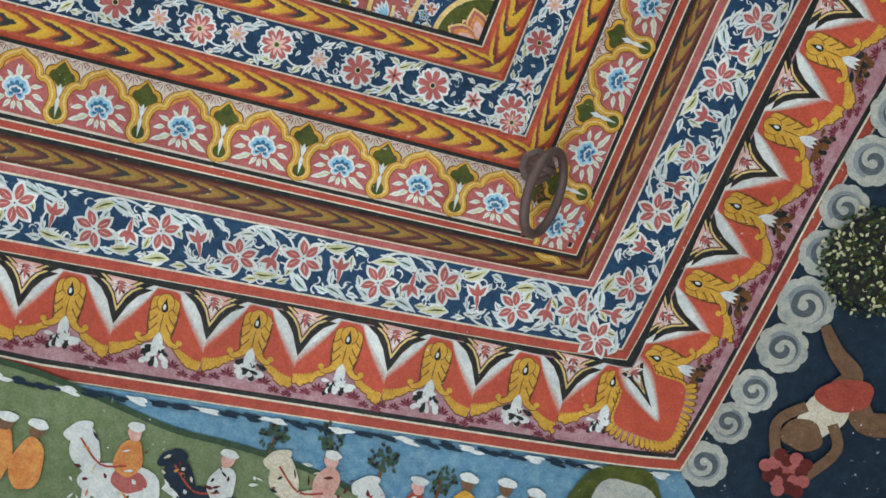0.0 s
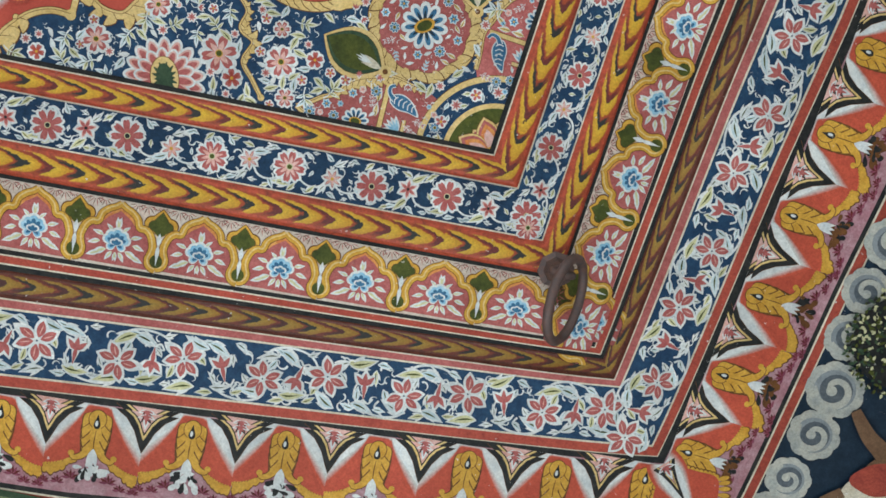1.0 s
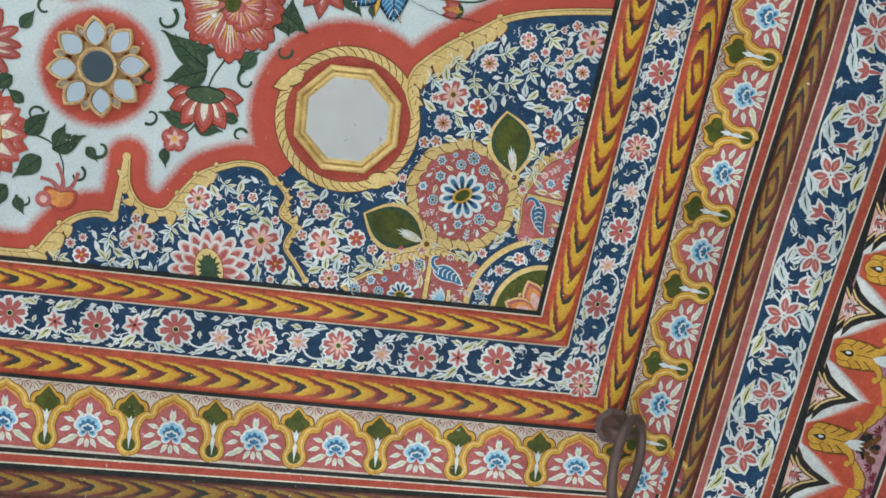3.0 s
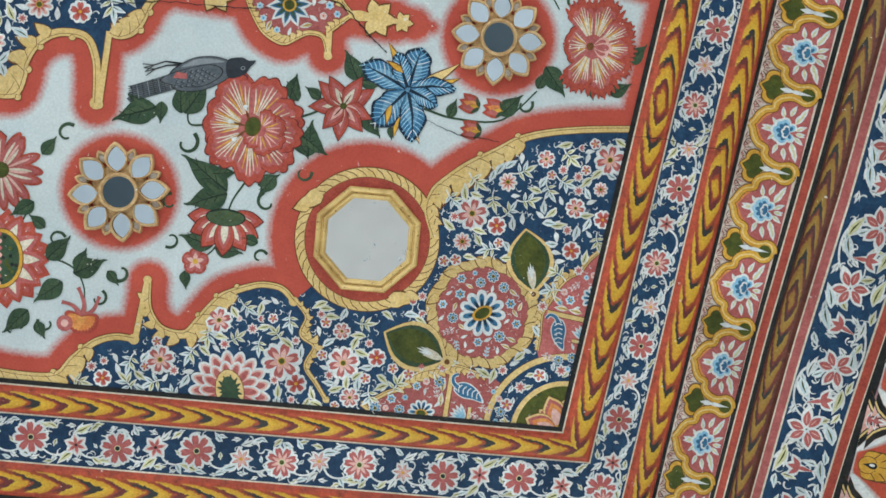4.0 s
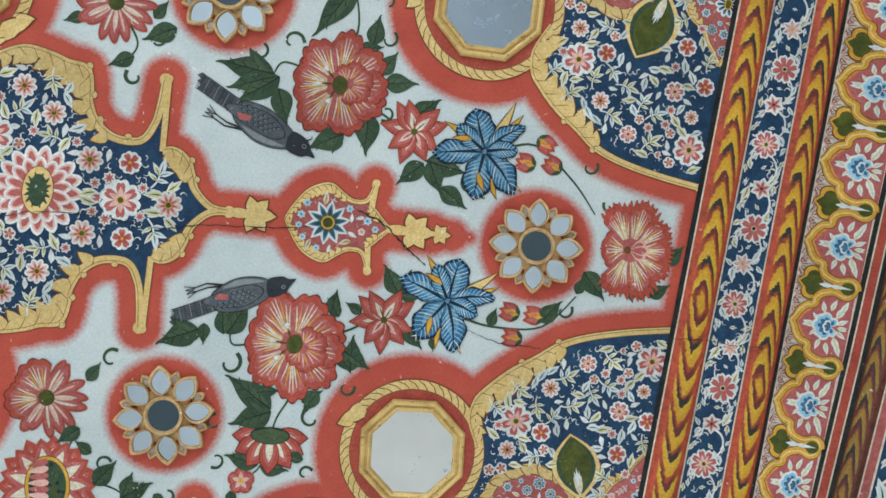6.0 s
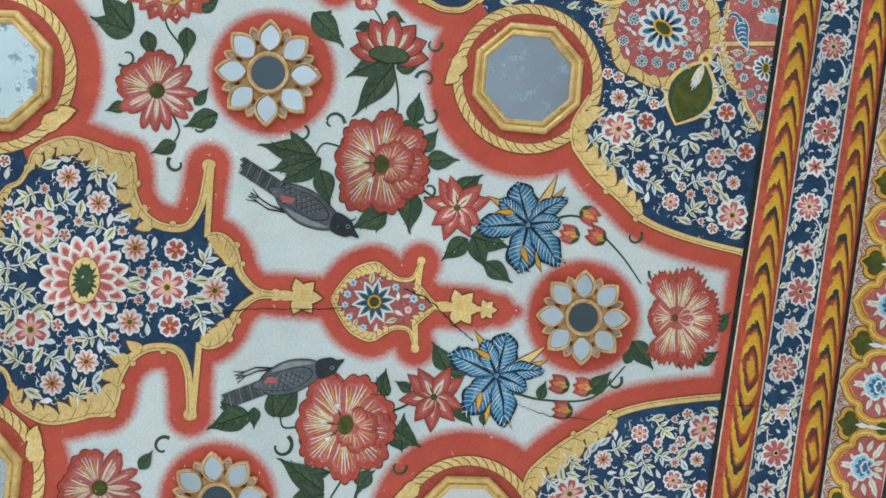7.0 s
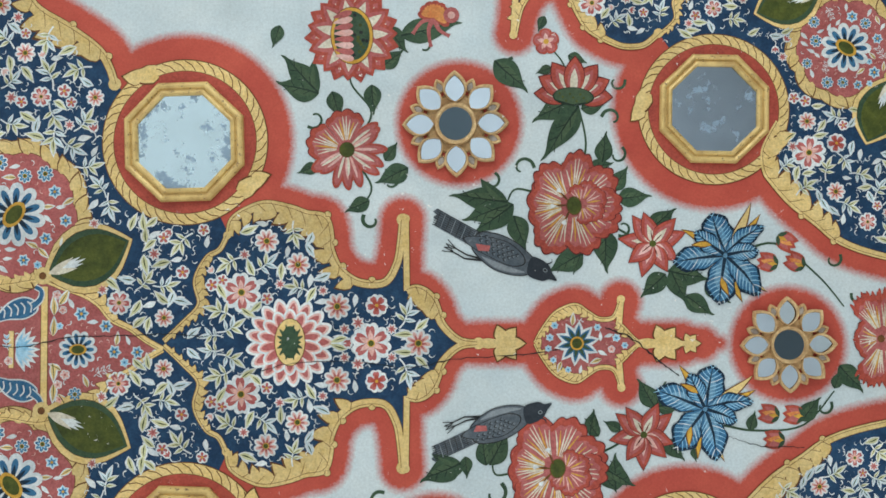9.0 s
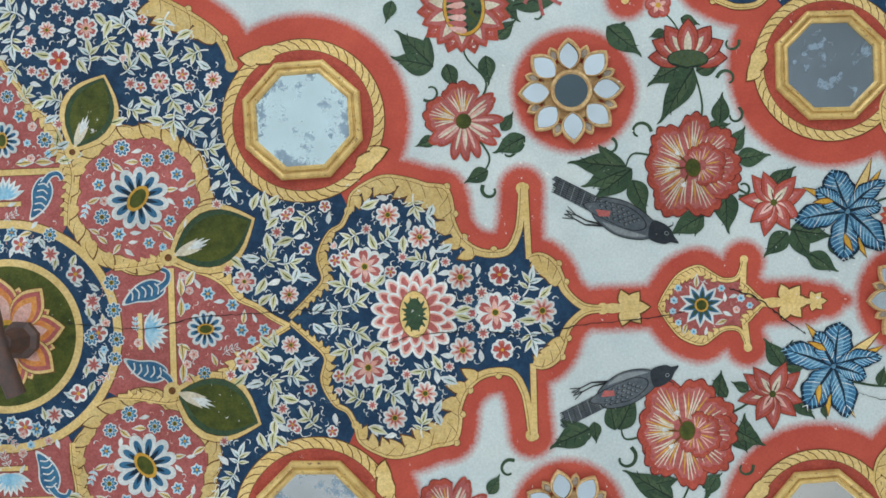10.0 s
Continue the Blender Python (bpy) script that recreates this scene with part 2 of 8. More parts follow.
class Sheet:
    """Collects flat painted shapes, one above another, into one mesh."""

    def __init__(self):
        self.v, self.f, self.m, self.uv, self.mats, self.n = [], [], [], [], [], 0

    def slot(self, mat):
        if mat not in self.mats:
            self.mats.append(mat)
        return self.mats.index(mat)

    def lift(self):
        """Each brush stroke lies a hair above the one before it."""
        self.n = self.n + 1
        return 1.5e-6 * self.n

    def poly(self, pts, mat, w=0.0):
        w += self.lift()
        n = len(self.v)
        self.v += [(p[0], p[1], p[2] if len(p) > 2 else w) for p in pts]
        area = sum(a[0] * b[1] - b[0] * a[1] for a, b in zip(pts, list(pts[1:]) + [pts[0]]))
        ids = list(range(n, n + len(pts)))
        self.f.append(ids if area > 0 else ids[::-1])
        self.m.append(self.slot(mat))
        self.uv.append([(0, 0)] * len(pts))

    def strip(self, left, right, mat, w=0.0, uvs=None):
        w += self.lift()
        n, k = len(self.v), len(left)
        self.v += [(*p[:2], p[2] if len(p) > 2 else w) for p in left] + [(*p[:2], p[2] if len(p) > 2 else w) for p in right]
        for i in range(k - 1):
            self.f.append([n + i, n + k + i, n + k + i + 1, n + i + 1])
            self.m.append(self.slot(mat))
            self.uv.append([(i / (k - 1), 0), (i / (k - 1), 1), ((i + 1) / (k - 1), 1), ((i + 1) / (k - 1), 0)] if uvs is None else [(uvs[0][i], uvs[1]), (uvs[0][i], uvs[2]), (uvs[0][i + 1], uvs[2]), (uvs[0][i + 1], uvs[1])])

    def line(self, pts, width, mat, w=0.0):
        """A brush stroke along pts; width is one number or one for each point."""
        p = [Vector(q[:2]) for q in pts]
        ws = [width] * len(p) if isinstance(width, (int, float)) else width
        le, ri = [], []
        for i, q in enumerate(p):
            d = (p[min(i + 1, len(p) - 1)] - p[max(i - 1, 0)])
            d = d.normalized() if d.length > 1e-9 else Vector((1, 0))
            n = Vector((-d.y, d.x)) * ws[i] / 2
            le.append(q + n)
            ri.append(q - n)
        self.strip(le, ri, mat, w)

    def disc(self, c, r, mat, w=0.0, n=20, ry=None, turn=0.0):
        ca, sa = math.cos(turn), math.sin(turn)
        pts = []
        for i in range(n):
            x, y = r * math.cos(2 * math.pi * i / n), (ry or r) * math.sin(2 * math.pi * i / n)
            pts.append((c[0] + x * ca - y * sa, c[1] + x * sa + y * ca))
        self.poly(pts, mat, w)

    def mesh(self, name):
        me = bpy.data.meshes.new(name)
        me.from_pydata([tuple(q) for q in self.v], [], self.f)
        for mat in self.mats:
            me.materials.append(mat)
        me.polygons.foreach_set("material_index", self.m)
        layer = me.uv_layers.new(name="UVMap")
        layer.data.foreach_set("uv", [x for face in self.uv for p in face for x in p])
        me.update()
        return me


def smooth_path(pts, step=6, closed=False):
    """Catmull-Rom through the control points."""
    p = [Vector(q[:2]) for q in pts]
    out, n = [], len(p)
    for i in range(n if closed else n - 1):
        if closed:
            a, b, c, d = p[(i - 1) % n], p[i], p[(i + 1) % n], p[(i + 2) % n]
        else:
            a, b, c, d = p[max(i - 1, 0)], p[i], p[i + 1], p[min(i + 2, n - 1)]
        for k in range(step):
            t = k / step
            out.append(0.5 * (2 * b + (c - a) * t + (2 * a - 5 * b + 4 * c - d) * t * t + (3 * b - a - 3 * c + d) * t ** 3))
    if not closed:
        out.append(p[-1])
    return out


def link(name, data, parent=None, m=None, label=""):
    ob = new(name, data)
    if parent is not None:
        ob.parent = parent
    if m is not None:
        ob.matrix_basis = m
    if label:
        ob["label"] = label
    return ob


def at(u, v, w=0.0, turn=0.0, size=1.0, flip=1.0):
    return Matrix.Translation((u, v, w)) @ Matrix.Rotation(turn, 4, "Z") @ Matrix.Diagonal((size, size * flip, 1, 1))


def thing(name, label, category, m=None, kind="", group=""):
    ob = new(name)
    ob.matrix_basis = BASE @ m if m is not None else BASE
    return tagged(ob, label, category, group, kind)


def box_mesh(name, lo, hi, mat, bevel=0.0):
    bm = bmesh.new()
    bmesh.ops.create_cube(bm, size=1)
    for v in bm.verts:
        v.co = Vector([lo[i] + (v.co[i] + 0.5) * (hi[i] - lo[i]) for i in range(3)])
    if bevel:
        bmesh.ops.bevel(bm, geom=bm.edges[:], offset=bevel, segments=2, affect="EDGES")
    me = bpy.data.meshes.new(name)
    bm.to_mesh(me)
    bm.free()
    me.materials.append(mat)
    return me


# ---------------------------------------------------------------- plan of the ceiling
CORNER = Vector((1.416, -0.728))                  # inner corner of the panel
UP = Vector((0.0873, 0.9962))                     # along the short border
ALONG = Vector((-0.9991, -0.0430))                # along the long border
CENTRE = Vector((-0.55, -0.012))


def pinch(o, points):
    """How far a band lies inside its usual line where the two borders meet."""
    return float(np.interp(o, *points))


def spread(s, local, reach):
    """The bands part quickly at the corner and then slowly along their run."""
    s = max(s, 0.0)
    return local * (1 - math.exp(-s / 0.10)) + (1 - local) * min(s / reach, 1.25)


PINCH_RIGHT = ((0.25, 0.33, 0.43, 0.58, 0.795), (0.0, 0.010, 0.028, 0.048, 0.070))
PINCH_BOTTOM = ((0.25, 0.367, 0.47, 0.625, 0.835), (0.0, 0.020, 0.050, 0.067, 0.085))


def mitre(o, p):
    return CORNER - ALONG * ((o - pinch(o, PINCH_RIGHT)) / 0.9915) - UP * ((p - pinch(p, PINCH_BOTTOM)) / 0.9915)


def on_right(s, o, p):
    out = pinch(o, PINCH_RIGHT) * spread(s, 0.15, 0.75) + 0.03 * max(s - 0.6, 0.0) * min(max((o - 0.22) / 0.12, 0.0), 1.0)
    return mitre(o, p) + UP * s + Vector((UP.y, -UP.x)) * out


def on_bottom(s, o, p):
    out = pinch(p, PINCH_BOTTOM) * spread(s, 0.12, 1.05)
    return mitre(o, p) + ALONG * s + Vector((-ALONG.y, ALONG.x)) * out


STEP = 0.026                                      # the outer borders hang this much lower
# name, short border from / to, long border from / to, depth from / to, paint
STRIPES = [
    ("black_line", 0.000, 0.010, 0.000, 0.009, 0.003, 0.003, BLACK),
    ("cream_line", 0.010, 0.013, 0.009, 0.012, 0.003, 0.003, CREAM),
    ("cream_line", 0.076, 0.079, 0.064, 0.067, 0.003, 0.003, CREAM),
    ("indigo_band", 0.079, 0.156, 0.067, 0.156, 0.003, 0.003, NAVY),
    ("cream_line", 0.156, 0.159, 0.156, 0.159, 0.003, 0.003, CREAM),
    ("black_line", 0.215, 0.222, 0.223, 0.231, 0.003, 0.003, BLACK),
    ("cusped_arch_band", 0.222, 0.334, 0.231, 0.364, 0.003, 0.003, ARCH_GROUND),
    ("black_line", 0.334, 0.343, 0.364, 0.373, 0.003, 0.003, BLACK),
    ("cream_line", 0.343, 0.346, 0.373, 0.376, 0.003, 0.003, CREAM),
    ("vermilion_line", 0.346, 0.361, 0.376, 0.389, 0.003, 0.006, RED),
    ("cream_line", 0.361, 0.364, 0.389, 0.392, 0.006, 0.006, CREAM),
    ("black_line", 0.364, 0.372, 0.392, 0.402, 0.006, 0.008, BLACK),
    ("cream_line", 0.408, 0.411, 0.449, 0.452, STEP, STEP, CREAM),
    ("rose_line", 0.411, 0.428, 0.452, 0.466, STEP, STEP, ROSE),
    ("cream_line", 0.428, 0.432, 0.466, 0.470, STEP, STEP, CREAM),
    ("indigo_band", 0.432, 0.548, 0.470, 0.589, STEP, STEP, NAVY),
    ("cream_line", 0.548, 0.552, 0.589, 0.593, STEP, STEP, CREAM),
    ("vermilion_line", 0.552, 0.570, 0.593, 0.612, STEP, STEP, RED),
    ("cream_line", 0.570, 0.572, 0.612, 0.614, STEP, STEP, CREAM),
    ("black_line", 0.572, 0.590, 0.614, 0.627, STEP, STEP, BLACK),
    ("wave_band", 0.590, 0.764, 0.627, 0.800, STEP, STEP, MAUVE),
    ("black_line", 0.764, 0.773, 0.800, 0.810, STEP, STEP, BLACK),
    ("cream_line", 0.773, 0.777, 0.810, 0.814, STEP, STEP, CREAM),
    ("vermilion_line", 0.777, 0.795, 0.814, 0.834, STEP, STEP, RED),
    ("cream_line", 0.795, 0.798, 0.834, 0.837, STEP, STEP, CREAM),
]
LONG_RIGHT, LONG_BOTTOM = 2.3, 2.6

# ---------------------------------------------------------------- room
WALLS = (-3.3, 2.75, -2.05, 1.95)                   # u from / to, v from / to


def slab(name, lo, hi, mat, label, category):
    return tagged(new(name, box_mesh(name, lo, hi, mat)), label, category, kind="structure")


U0, U1, V0, V1 = WALLS
# the unseen floor is kept this pale to give the mirrors a bright reflection
slab("floor", (U0 - 0.3, -V1 - 0.3, -0.1), (U1 + 0.3, -V0 + 0.3, 0.0), STONE, "unseen pale worn stone floor, bright for the mirrors to reflect", "floor")
slab("ceiling", (U0 - 0.3, -V1 - 0.3, H + 0.004), (U1 + 0.3, -V0 + 0.3, H + 0.2), PLASTER, "plain whitewashed ceiling behind the painted boards", "ceiling")


def wall_with_openings(name, fixed, axis, lo, hi, openings, label):
    """A wall 0.3 m thick along one axis; openings: from, to, sill, head."""
    bm = bmesh.new()
    xs = sorted({lo, hi, *[o[0] for o in openings], *[o[1] for o in openings]})
    for a, b in zip(xs, xs[1:]):
        holes = [o for o in openings if o[0] <= a and o[1] >= b]
        spans = [(0.0, H)] if not holes else [(0.0, holes[0][2]), (holes[0][3], H)]
        for z0, z1 in spans:
            if z1 - z0 < 0.01:
                continue
            p = [(a, z0), (b, z0), (b, z1), (a, z1)]
            rings = []
            for f in fixed:
                rings.append([bm.verts.new((f, q[0], q[1]) if axis == "y" else (q[0], f, q[1])) for q in p])
            bm.faces.new(rings[0])
            bm.faces.new(rings[1][::-1])
            for i in range(4):
                bm.faces.new([rings[0][i], rings[0][i - 1], rings[1][i - 1], rings[1][i]])
    bmesh.ops.recalc_face_normals(bm, faces=bm.faces[:])
    me = bpy.data.meshes.new(name)
    bm.to_mesh(me)
    bm.free()
    me.materials.append(PLASTER)
    return tagged(new(name, me), label, "wall", kind="structure")


# unseen walls close the room; their openings are made up to let lamps in
wall_with_openings("wall_south", (-V0, -V0 + 0.3), "x", U0, U1, [(0.2, 2.2, 0.3, 2.3)], "unseen whitewashed wall with an added opening for fill light")
wall_with_openings("wall_north", (-V1 - 0.3, -V1), "x", U0, U1, [(-2.6, -1.0, 0.5, 2.3), (-0.3, 1.5, 0.5, 2.3)], "unseen whitewashed wall with two added openings for fill light")
wall_with_openings("wall_east", (U1, U1 + 0.3), "y", -V1, -V0, [], "whitewashed wall below the painted cornice")
wall_with_openings("wall_west", (U0 - 0.3, U0), "y", -V1, -V0, [(-1.4, 1.2, 0.1, 2.4)], "unseen whitewashed wall with a wide added opening for fill light")
# unseen ground, made up to go with the openings
slab("ground", (-60, -60, -0.3), (60, 60, -0.12), STONE, "unseen pale ground outside the added openings", "ground")

DAY = (0.895, 0.97, 0.975)
# unseen lamps added in the invented openings, powers set to even out the ceiling
fill_light("added_daylight_west", look((U0 - 0.05, 0.0, 1.3), (0.5, 0, 1.5)), 2.5, 2.2, 33, DAY)
fill_light("added_daylight_north", look((-1.8, -V1 - 0.05, 1.4), (-0.6, 0.5, 1.5)), 1.5, 1.7, 19, DAY)
fill_light("added_daylight_north", look((0.6, -V1 - 0.05, 1.4), (0.8, 0.5, 1.6)), 1.7, 1.7, 37, DAY)
fill_light("added_daylight_south", look((1.2, -V0 + 0.05, 1.3), (1.1, 0.3, 1.6)), 1.9, 1.9, 34, DAY)

# ---------------------------------------------------------------- borders
border = thing("painted_border", "painted wooden ceiling border of floral and chevron bands", "ceiling border", kind="structure")


def stripe_mesh(name, run, o0, o1, w0, w1, length, mat):
    sh = Sheet()
    n = 40
    a = [(*run(length * i / n, *o0), w0) for i in range(n + 1)]
    b = [(*run(length * i / n, *o1), w1) for i in range(n + 1)]
    sh.strip(a, b, mat) if run is on_bottom else sh.strip(b, a, mat)
    return sh.mesh(name)


for name, r0, r1, b0, b1, w0, w1, mat in STRIPES:
    link(name, stripe_mesh(name, on_right, (r0, b0), (r1, b1), w0, w1, LONG_RIGHT, mat), border)
    link(name, stripe_mesh(name, on_bottom, (r0, b0), (r1, b1), w0, w1, LONG_BOTTOM, mat), border)


def moulding(name, run, o0, o1, w0, w1, rise, length, mat, turn_at=None, label=""):
    """A turned moulding: rise > 0 round, < 0 hollow. The chevrons change direction at turn_at."""
    sh = Sheet()
    k, n = 10, 40
    cs = [-1 + 2 * i / k for i in range(k + 1)]
    lines = []
    for c in cs:
        t = (c + 1) / 2
        w = w0 + (w1 - w0) * t + rise * math.sqrt(max(0.0, 1 - c * c))
        o = tuple(a + (b - a) * t for a, b in zip(o0, o1))
        lines.append([(*run(length * i / n, *o), w) for i in range(n + 1)])
    along = [length * i / n for i in range(n + 1)]
    if turn_at:
        along = [min(s, 2 * turn_at - s) for s in along]
    for i in range(k):
        a, b, ca, cb = lines[i], lines[i + 1], cs[i], cs[i + 1]
        if run is on_bottom:
            sh.strip(a, b, mat, uvs=(along, ca, cb))
        else:
            sh.strip(b, a, mat, uvs=(along, cb, ca))
    me = sh.mesh(name)
    me.polygons.foreach_set("use_smooth", [True] * len(me.polygons))
    return link(name, me, border, label=label)


for run, length, turn in ((on_right, LONG_RIGHT, 0.69), (on_bottom, LONG_BOTTOM, None)):
    moulding("chevron_moulding", run, (0.013, 0.012), (0.076, 0.064), 0.003, 0.003, 0.012, length, CHEVRON, turn, "rounded moulding with yellow and red chevrons")
    moulding("chevron_moulding", run, (0.159, 0.159), (0.215, 0.223), 0.003, 0.003, 0.012, length, CHEVRON, turn, "rounded moulding with yellow and red chevrons")
    # the hollow's shade is part of this paint, over its brown
    moulding("dark_chevron_moulding", run, (0.372, 0.402), (0.408, 0.449), 0.008, STEP, -0.012, length, CHEVRON_SHADED, turn, "hollow moulding with brown chevrons, its shade put into the colour")

# ---------------------------------------------------------------- painted panel
panel = thing("painted_panel", "ceiling panel painted with flowers, birds and scrollwork", "ceiling panel", kind="structure")
W_NAVY, W_RED, W_GOLD, W_MOTIF = 0.0006, 0.0009, 0.0012, 0.0016
SHEAR = 0.068


def across_axis(p):
    """The facing corner of the panel, a little out of square."""
    return (p[0] - 2 * SHEAR * p[1], -1.07 * p[1])


def flip(p):
    return (p[0], -p[1])


OCT_MID, OCT_CORNER = (0.042, 0.385), (0.998, -0.418)
LOBE = [(0.128, 0.205), (0.135, 0.235), (0.165, 0.255), (0.199, 0.264), (0.243, 0.255), (0.275, 0.243), (0.308, 0.236), (0.318, 0.205), (0.320, 0.179), (0.339, 0.141), (0.376, 0.116), (0.425, 0.116), (0.448, 0.150), (0.456, 0.190), (0.460, 0.236)]
LOBE_TIP = [(0.468, 0.100), (0.485, 0.104), (0.501, 0.097), (0.515, 0.082), (0.524, 0.066), (0.537, 0.034), (0.568, 0.006), (0.605, 0.0)]
SHOULDER = [(-0.28, 0.72), (-0.262, 0.665), (-0.237, 0.634), (-0.182, 0.602), (-0.127, 0.564), (-0.105, 0.53), (-0.094, 0.497)]
INNER = [(0.004, 0.004), (0.042, 0.039), (0.074, 0.074), (0.066, 0.120), (0.086, 0.163), (0.110, 0.179), (0.124, 0.206)]
C_BOTTOM = [(0.24, -0.70), (0.30, -0.752), (0.364, -0.766), (0.449, -0.760), (0.480, -0.720), (0.512, -0.685), (0.550, -0.668), (0.586, -0.668)]
C_LOBE = [(0.599, -0.555), (0.606, -0.606), (0.634, -0.641), (0.678, -0.646), (0.700, -0.622), (0.715, -0.598), (0.735, -0.570), (0.752, -0.556), (0.785, -0.540), (0.814, -0.531), (0.850, -0.534), (0.875, -0.555)]
C_RIGHT = [(1.125, -0.395), (1.105, -0.347), (1.112, -0.310), (1.130, -0.289), (1.170, -0.252), (1.220, -0.217), (1.260, -0.187), (1.312, -0.166), (1.390, -0.148), (1.480, -0.134)]
C_INNER = [(0.875, -0.550), (0.905, -0.580), (0.900, -0.615), (0.928, -0.635), (0.915, -0.675), (0.938, -0.705), (0.962, -0.735)]
DROP = [(0.713, 0.0), (0.725, 0.022), (0.747, 0.051), (0.768, 0.064), (0.791, 0.070), (0.812, 0.058), (0.835, 0.046), (0.862, 0.050), (0.875, 0.080)]
DROP_TIP = [(0.868, 0.040), (0.885, 0.022), (0.911, 0.0)]

# the white ground with red surrounds
def near_path(gu, gv, pts, reach):
    best = np.full(gu.shape, 9.0)
    for a, b in zip(pts, pts[1:]):
        d = np.array(b) - np.array(a)
        t = np.clip(((gu - a[0]) * d[0] + (gv - a[1]) * d[1]) / max(d @ d, 1e-12), 0, 1)
        best = np.minimum(best, np.hypot(gu - a[0] - t * d[0], gv - a[1] - t * d[1]))
    return reach - best


def panel_ground():
    step = 0.006
    us, vs = np.arange(-1.0, 1.64, step), np.arange(-0.82, 0.98, step)
    gu, gv = np.meshgrid(us, vs)
    s = np.full(gu.shape, -1.0)
    paths = []
    for side in (lambda p: p, flip):
        paths += [([side(p) for p in LOBE], 0.046), ([side(p) for p in LOBE_TIP], 0.040), ([side(p) for p in SHOULDER], 0.055), ([side(p) for p in DROP], 0.042), ([side(p) for p in DROP_TIP], 0.038)]
        paths += [([side((0.466, 0.240)), side((0.466, 0.1))], 0.036)]
    for side in (lambda p: p, across_axis):
        paths += [([side(p) for p in C_BOTTOM], 0.046), ([side(p) for p in C_LOBE], 0.042), ([side(p) for p in C_RIGHT], 0.046), ([side((0.596, -0.552)), side((0.590, -0.668))], 0.036)]
    paths += [([(0.6, 0.0), (0.72, 0.0)], 0.045), ([(0.9, 0.0), (0.99, 0.0)], 0.045), ([(0.99, 0.0), (1.03, 0.0)], 0.036), ([(1.03, 0.0), (1.065, 0.0)], 0.016)]
    paths += [([tuple(on_right(0.4, -0.002, 0)), tuple(on_right(1.1, -0.002, 0))], 0.024)]
    for pts, reach in paths:
        s = np.maximum(s, near_path(gu, gv, [tuple(q) for q in smooth_path(pts, 4)] if len(pts) > 2 else pts, reach))
    rings = [(OCT_MID, 0.210), (flip(OCT_MID), 0.210), (OCT_CORNER, 0.190), (across_axis(OCT_CORNER), 0.195)]
    rings += [((0.568, 0.421), 0.122), ((0.524, -0.394), 0.112), ((1.193, -0.002), 0.112)]
    for c, r in rings:
        s = np.maximum(s, r - np.hypot(gu - c[0], gv - c[1]))
    nv, nu = gu.shape
    me = bpy.data.meshes.new("white_ground")
    idx = np.arange(nu * nv).reshape(nv, nu)
    faces = np.stack([idx[:-1, :-1], idx[:-1, 1:], idx[1:, 1:], idx[1:, :-1]], -1).reshape(-1, 4)
    me.from_pydata(np.stack([gu, gv, 0 * gu], -1).reshape(-1, 3).tolist(), [], faces.tolist())
    me.materials.append(GROUND)
    me.attributes.new("surround", "FLOAT", "POINT").data.foreach_set("value", s.ravel().astype(np.float32))
    return link("white_ground", me, panel, label="white ground with feathered vermilion surrounds")


panel_ground()

# indigo fields
MID_FIELD = [(-1.0, 0.74)] + [tuple(p) for p in smooth_path(SHOULDER, 4)] + [OCT_MID] + [tuple(p) for p in smooth_path(LOBE, 4)] + [(0.466, 0.236), (0.466, 0.1)] + [tuple(p) for p in smooth_path(LOBE_TIP, 4)]
MID_FIELD = MID_FIELD + [flip(p) for p in MID_FIELD[::-1]]
CORNER_FIELD = [tuple(p) for p in smooth_path(C_BOTTOM, 4)] + [(0.594, -0.56)] + [tuple(p) for p in smooth_path(C_LOBE, 4)] + [OCT_CORNER] + [tuple(p) for p in smooth_path(C_RIGHT, 4)] + [(1.50, -0.5), (1.47, -0.80), (0.24, -0.82)]
FAR_FIELD = [across_axis(p) for p in CORNER_FIELD]


def field(name, pts, mat, w, label=""):
    from mathutils import geometry
    me = bpy.data.meshes.new(name)
    tris = geometry.tessellate_polygon([[Vector((p[0], p[1], 0)) for p in pts]])
    me.from_pydata([(p[0], p[1], w) for p in pts], [], [tuple(t) for t in tris])
    me.materials.append(mat)
    bm = bmesh.new()
    bm.from_mesh(me)
    for f in bm.faces:
        if f.normal.z < 0:
            f.normal_flip()
    bm.to_mesh(me)
    bm.free()
    return link(name, me, panel, label=label)


for pts in (MID_FIELD, CORNER_FIELD, FAR_FIELD):
    field("indigo_field", pts, NAVY, W_NAVY, "dark indigo field filled with small flowers")


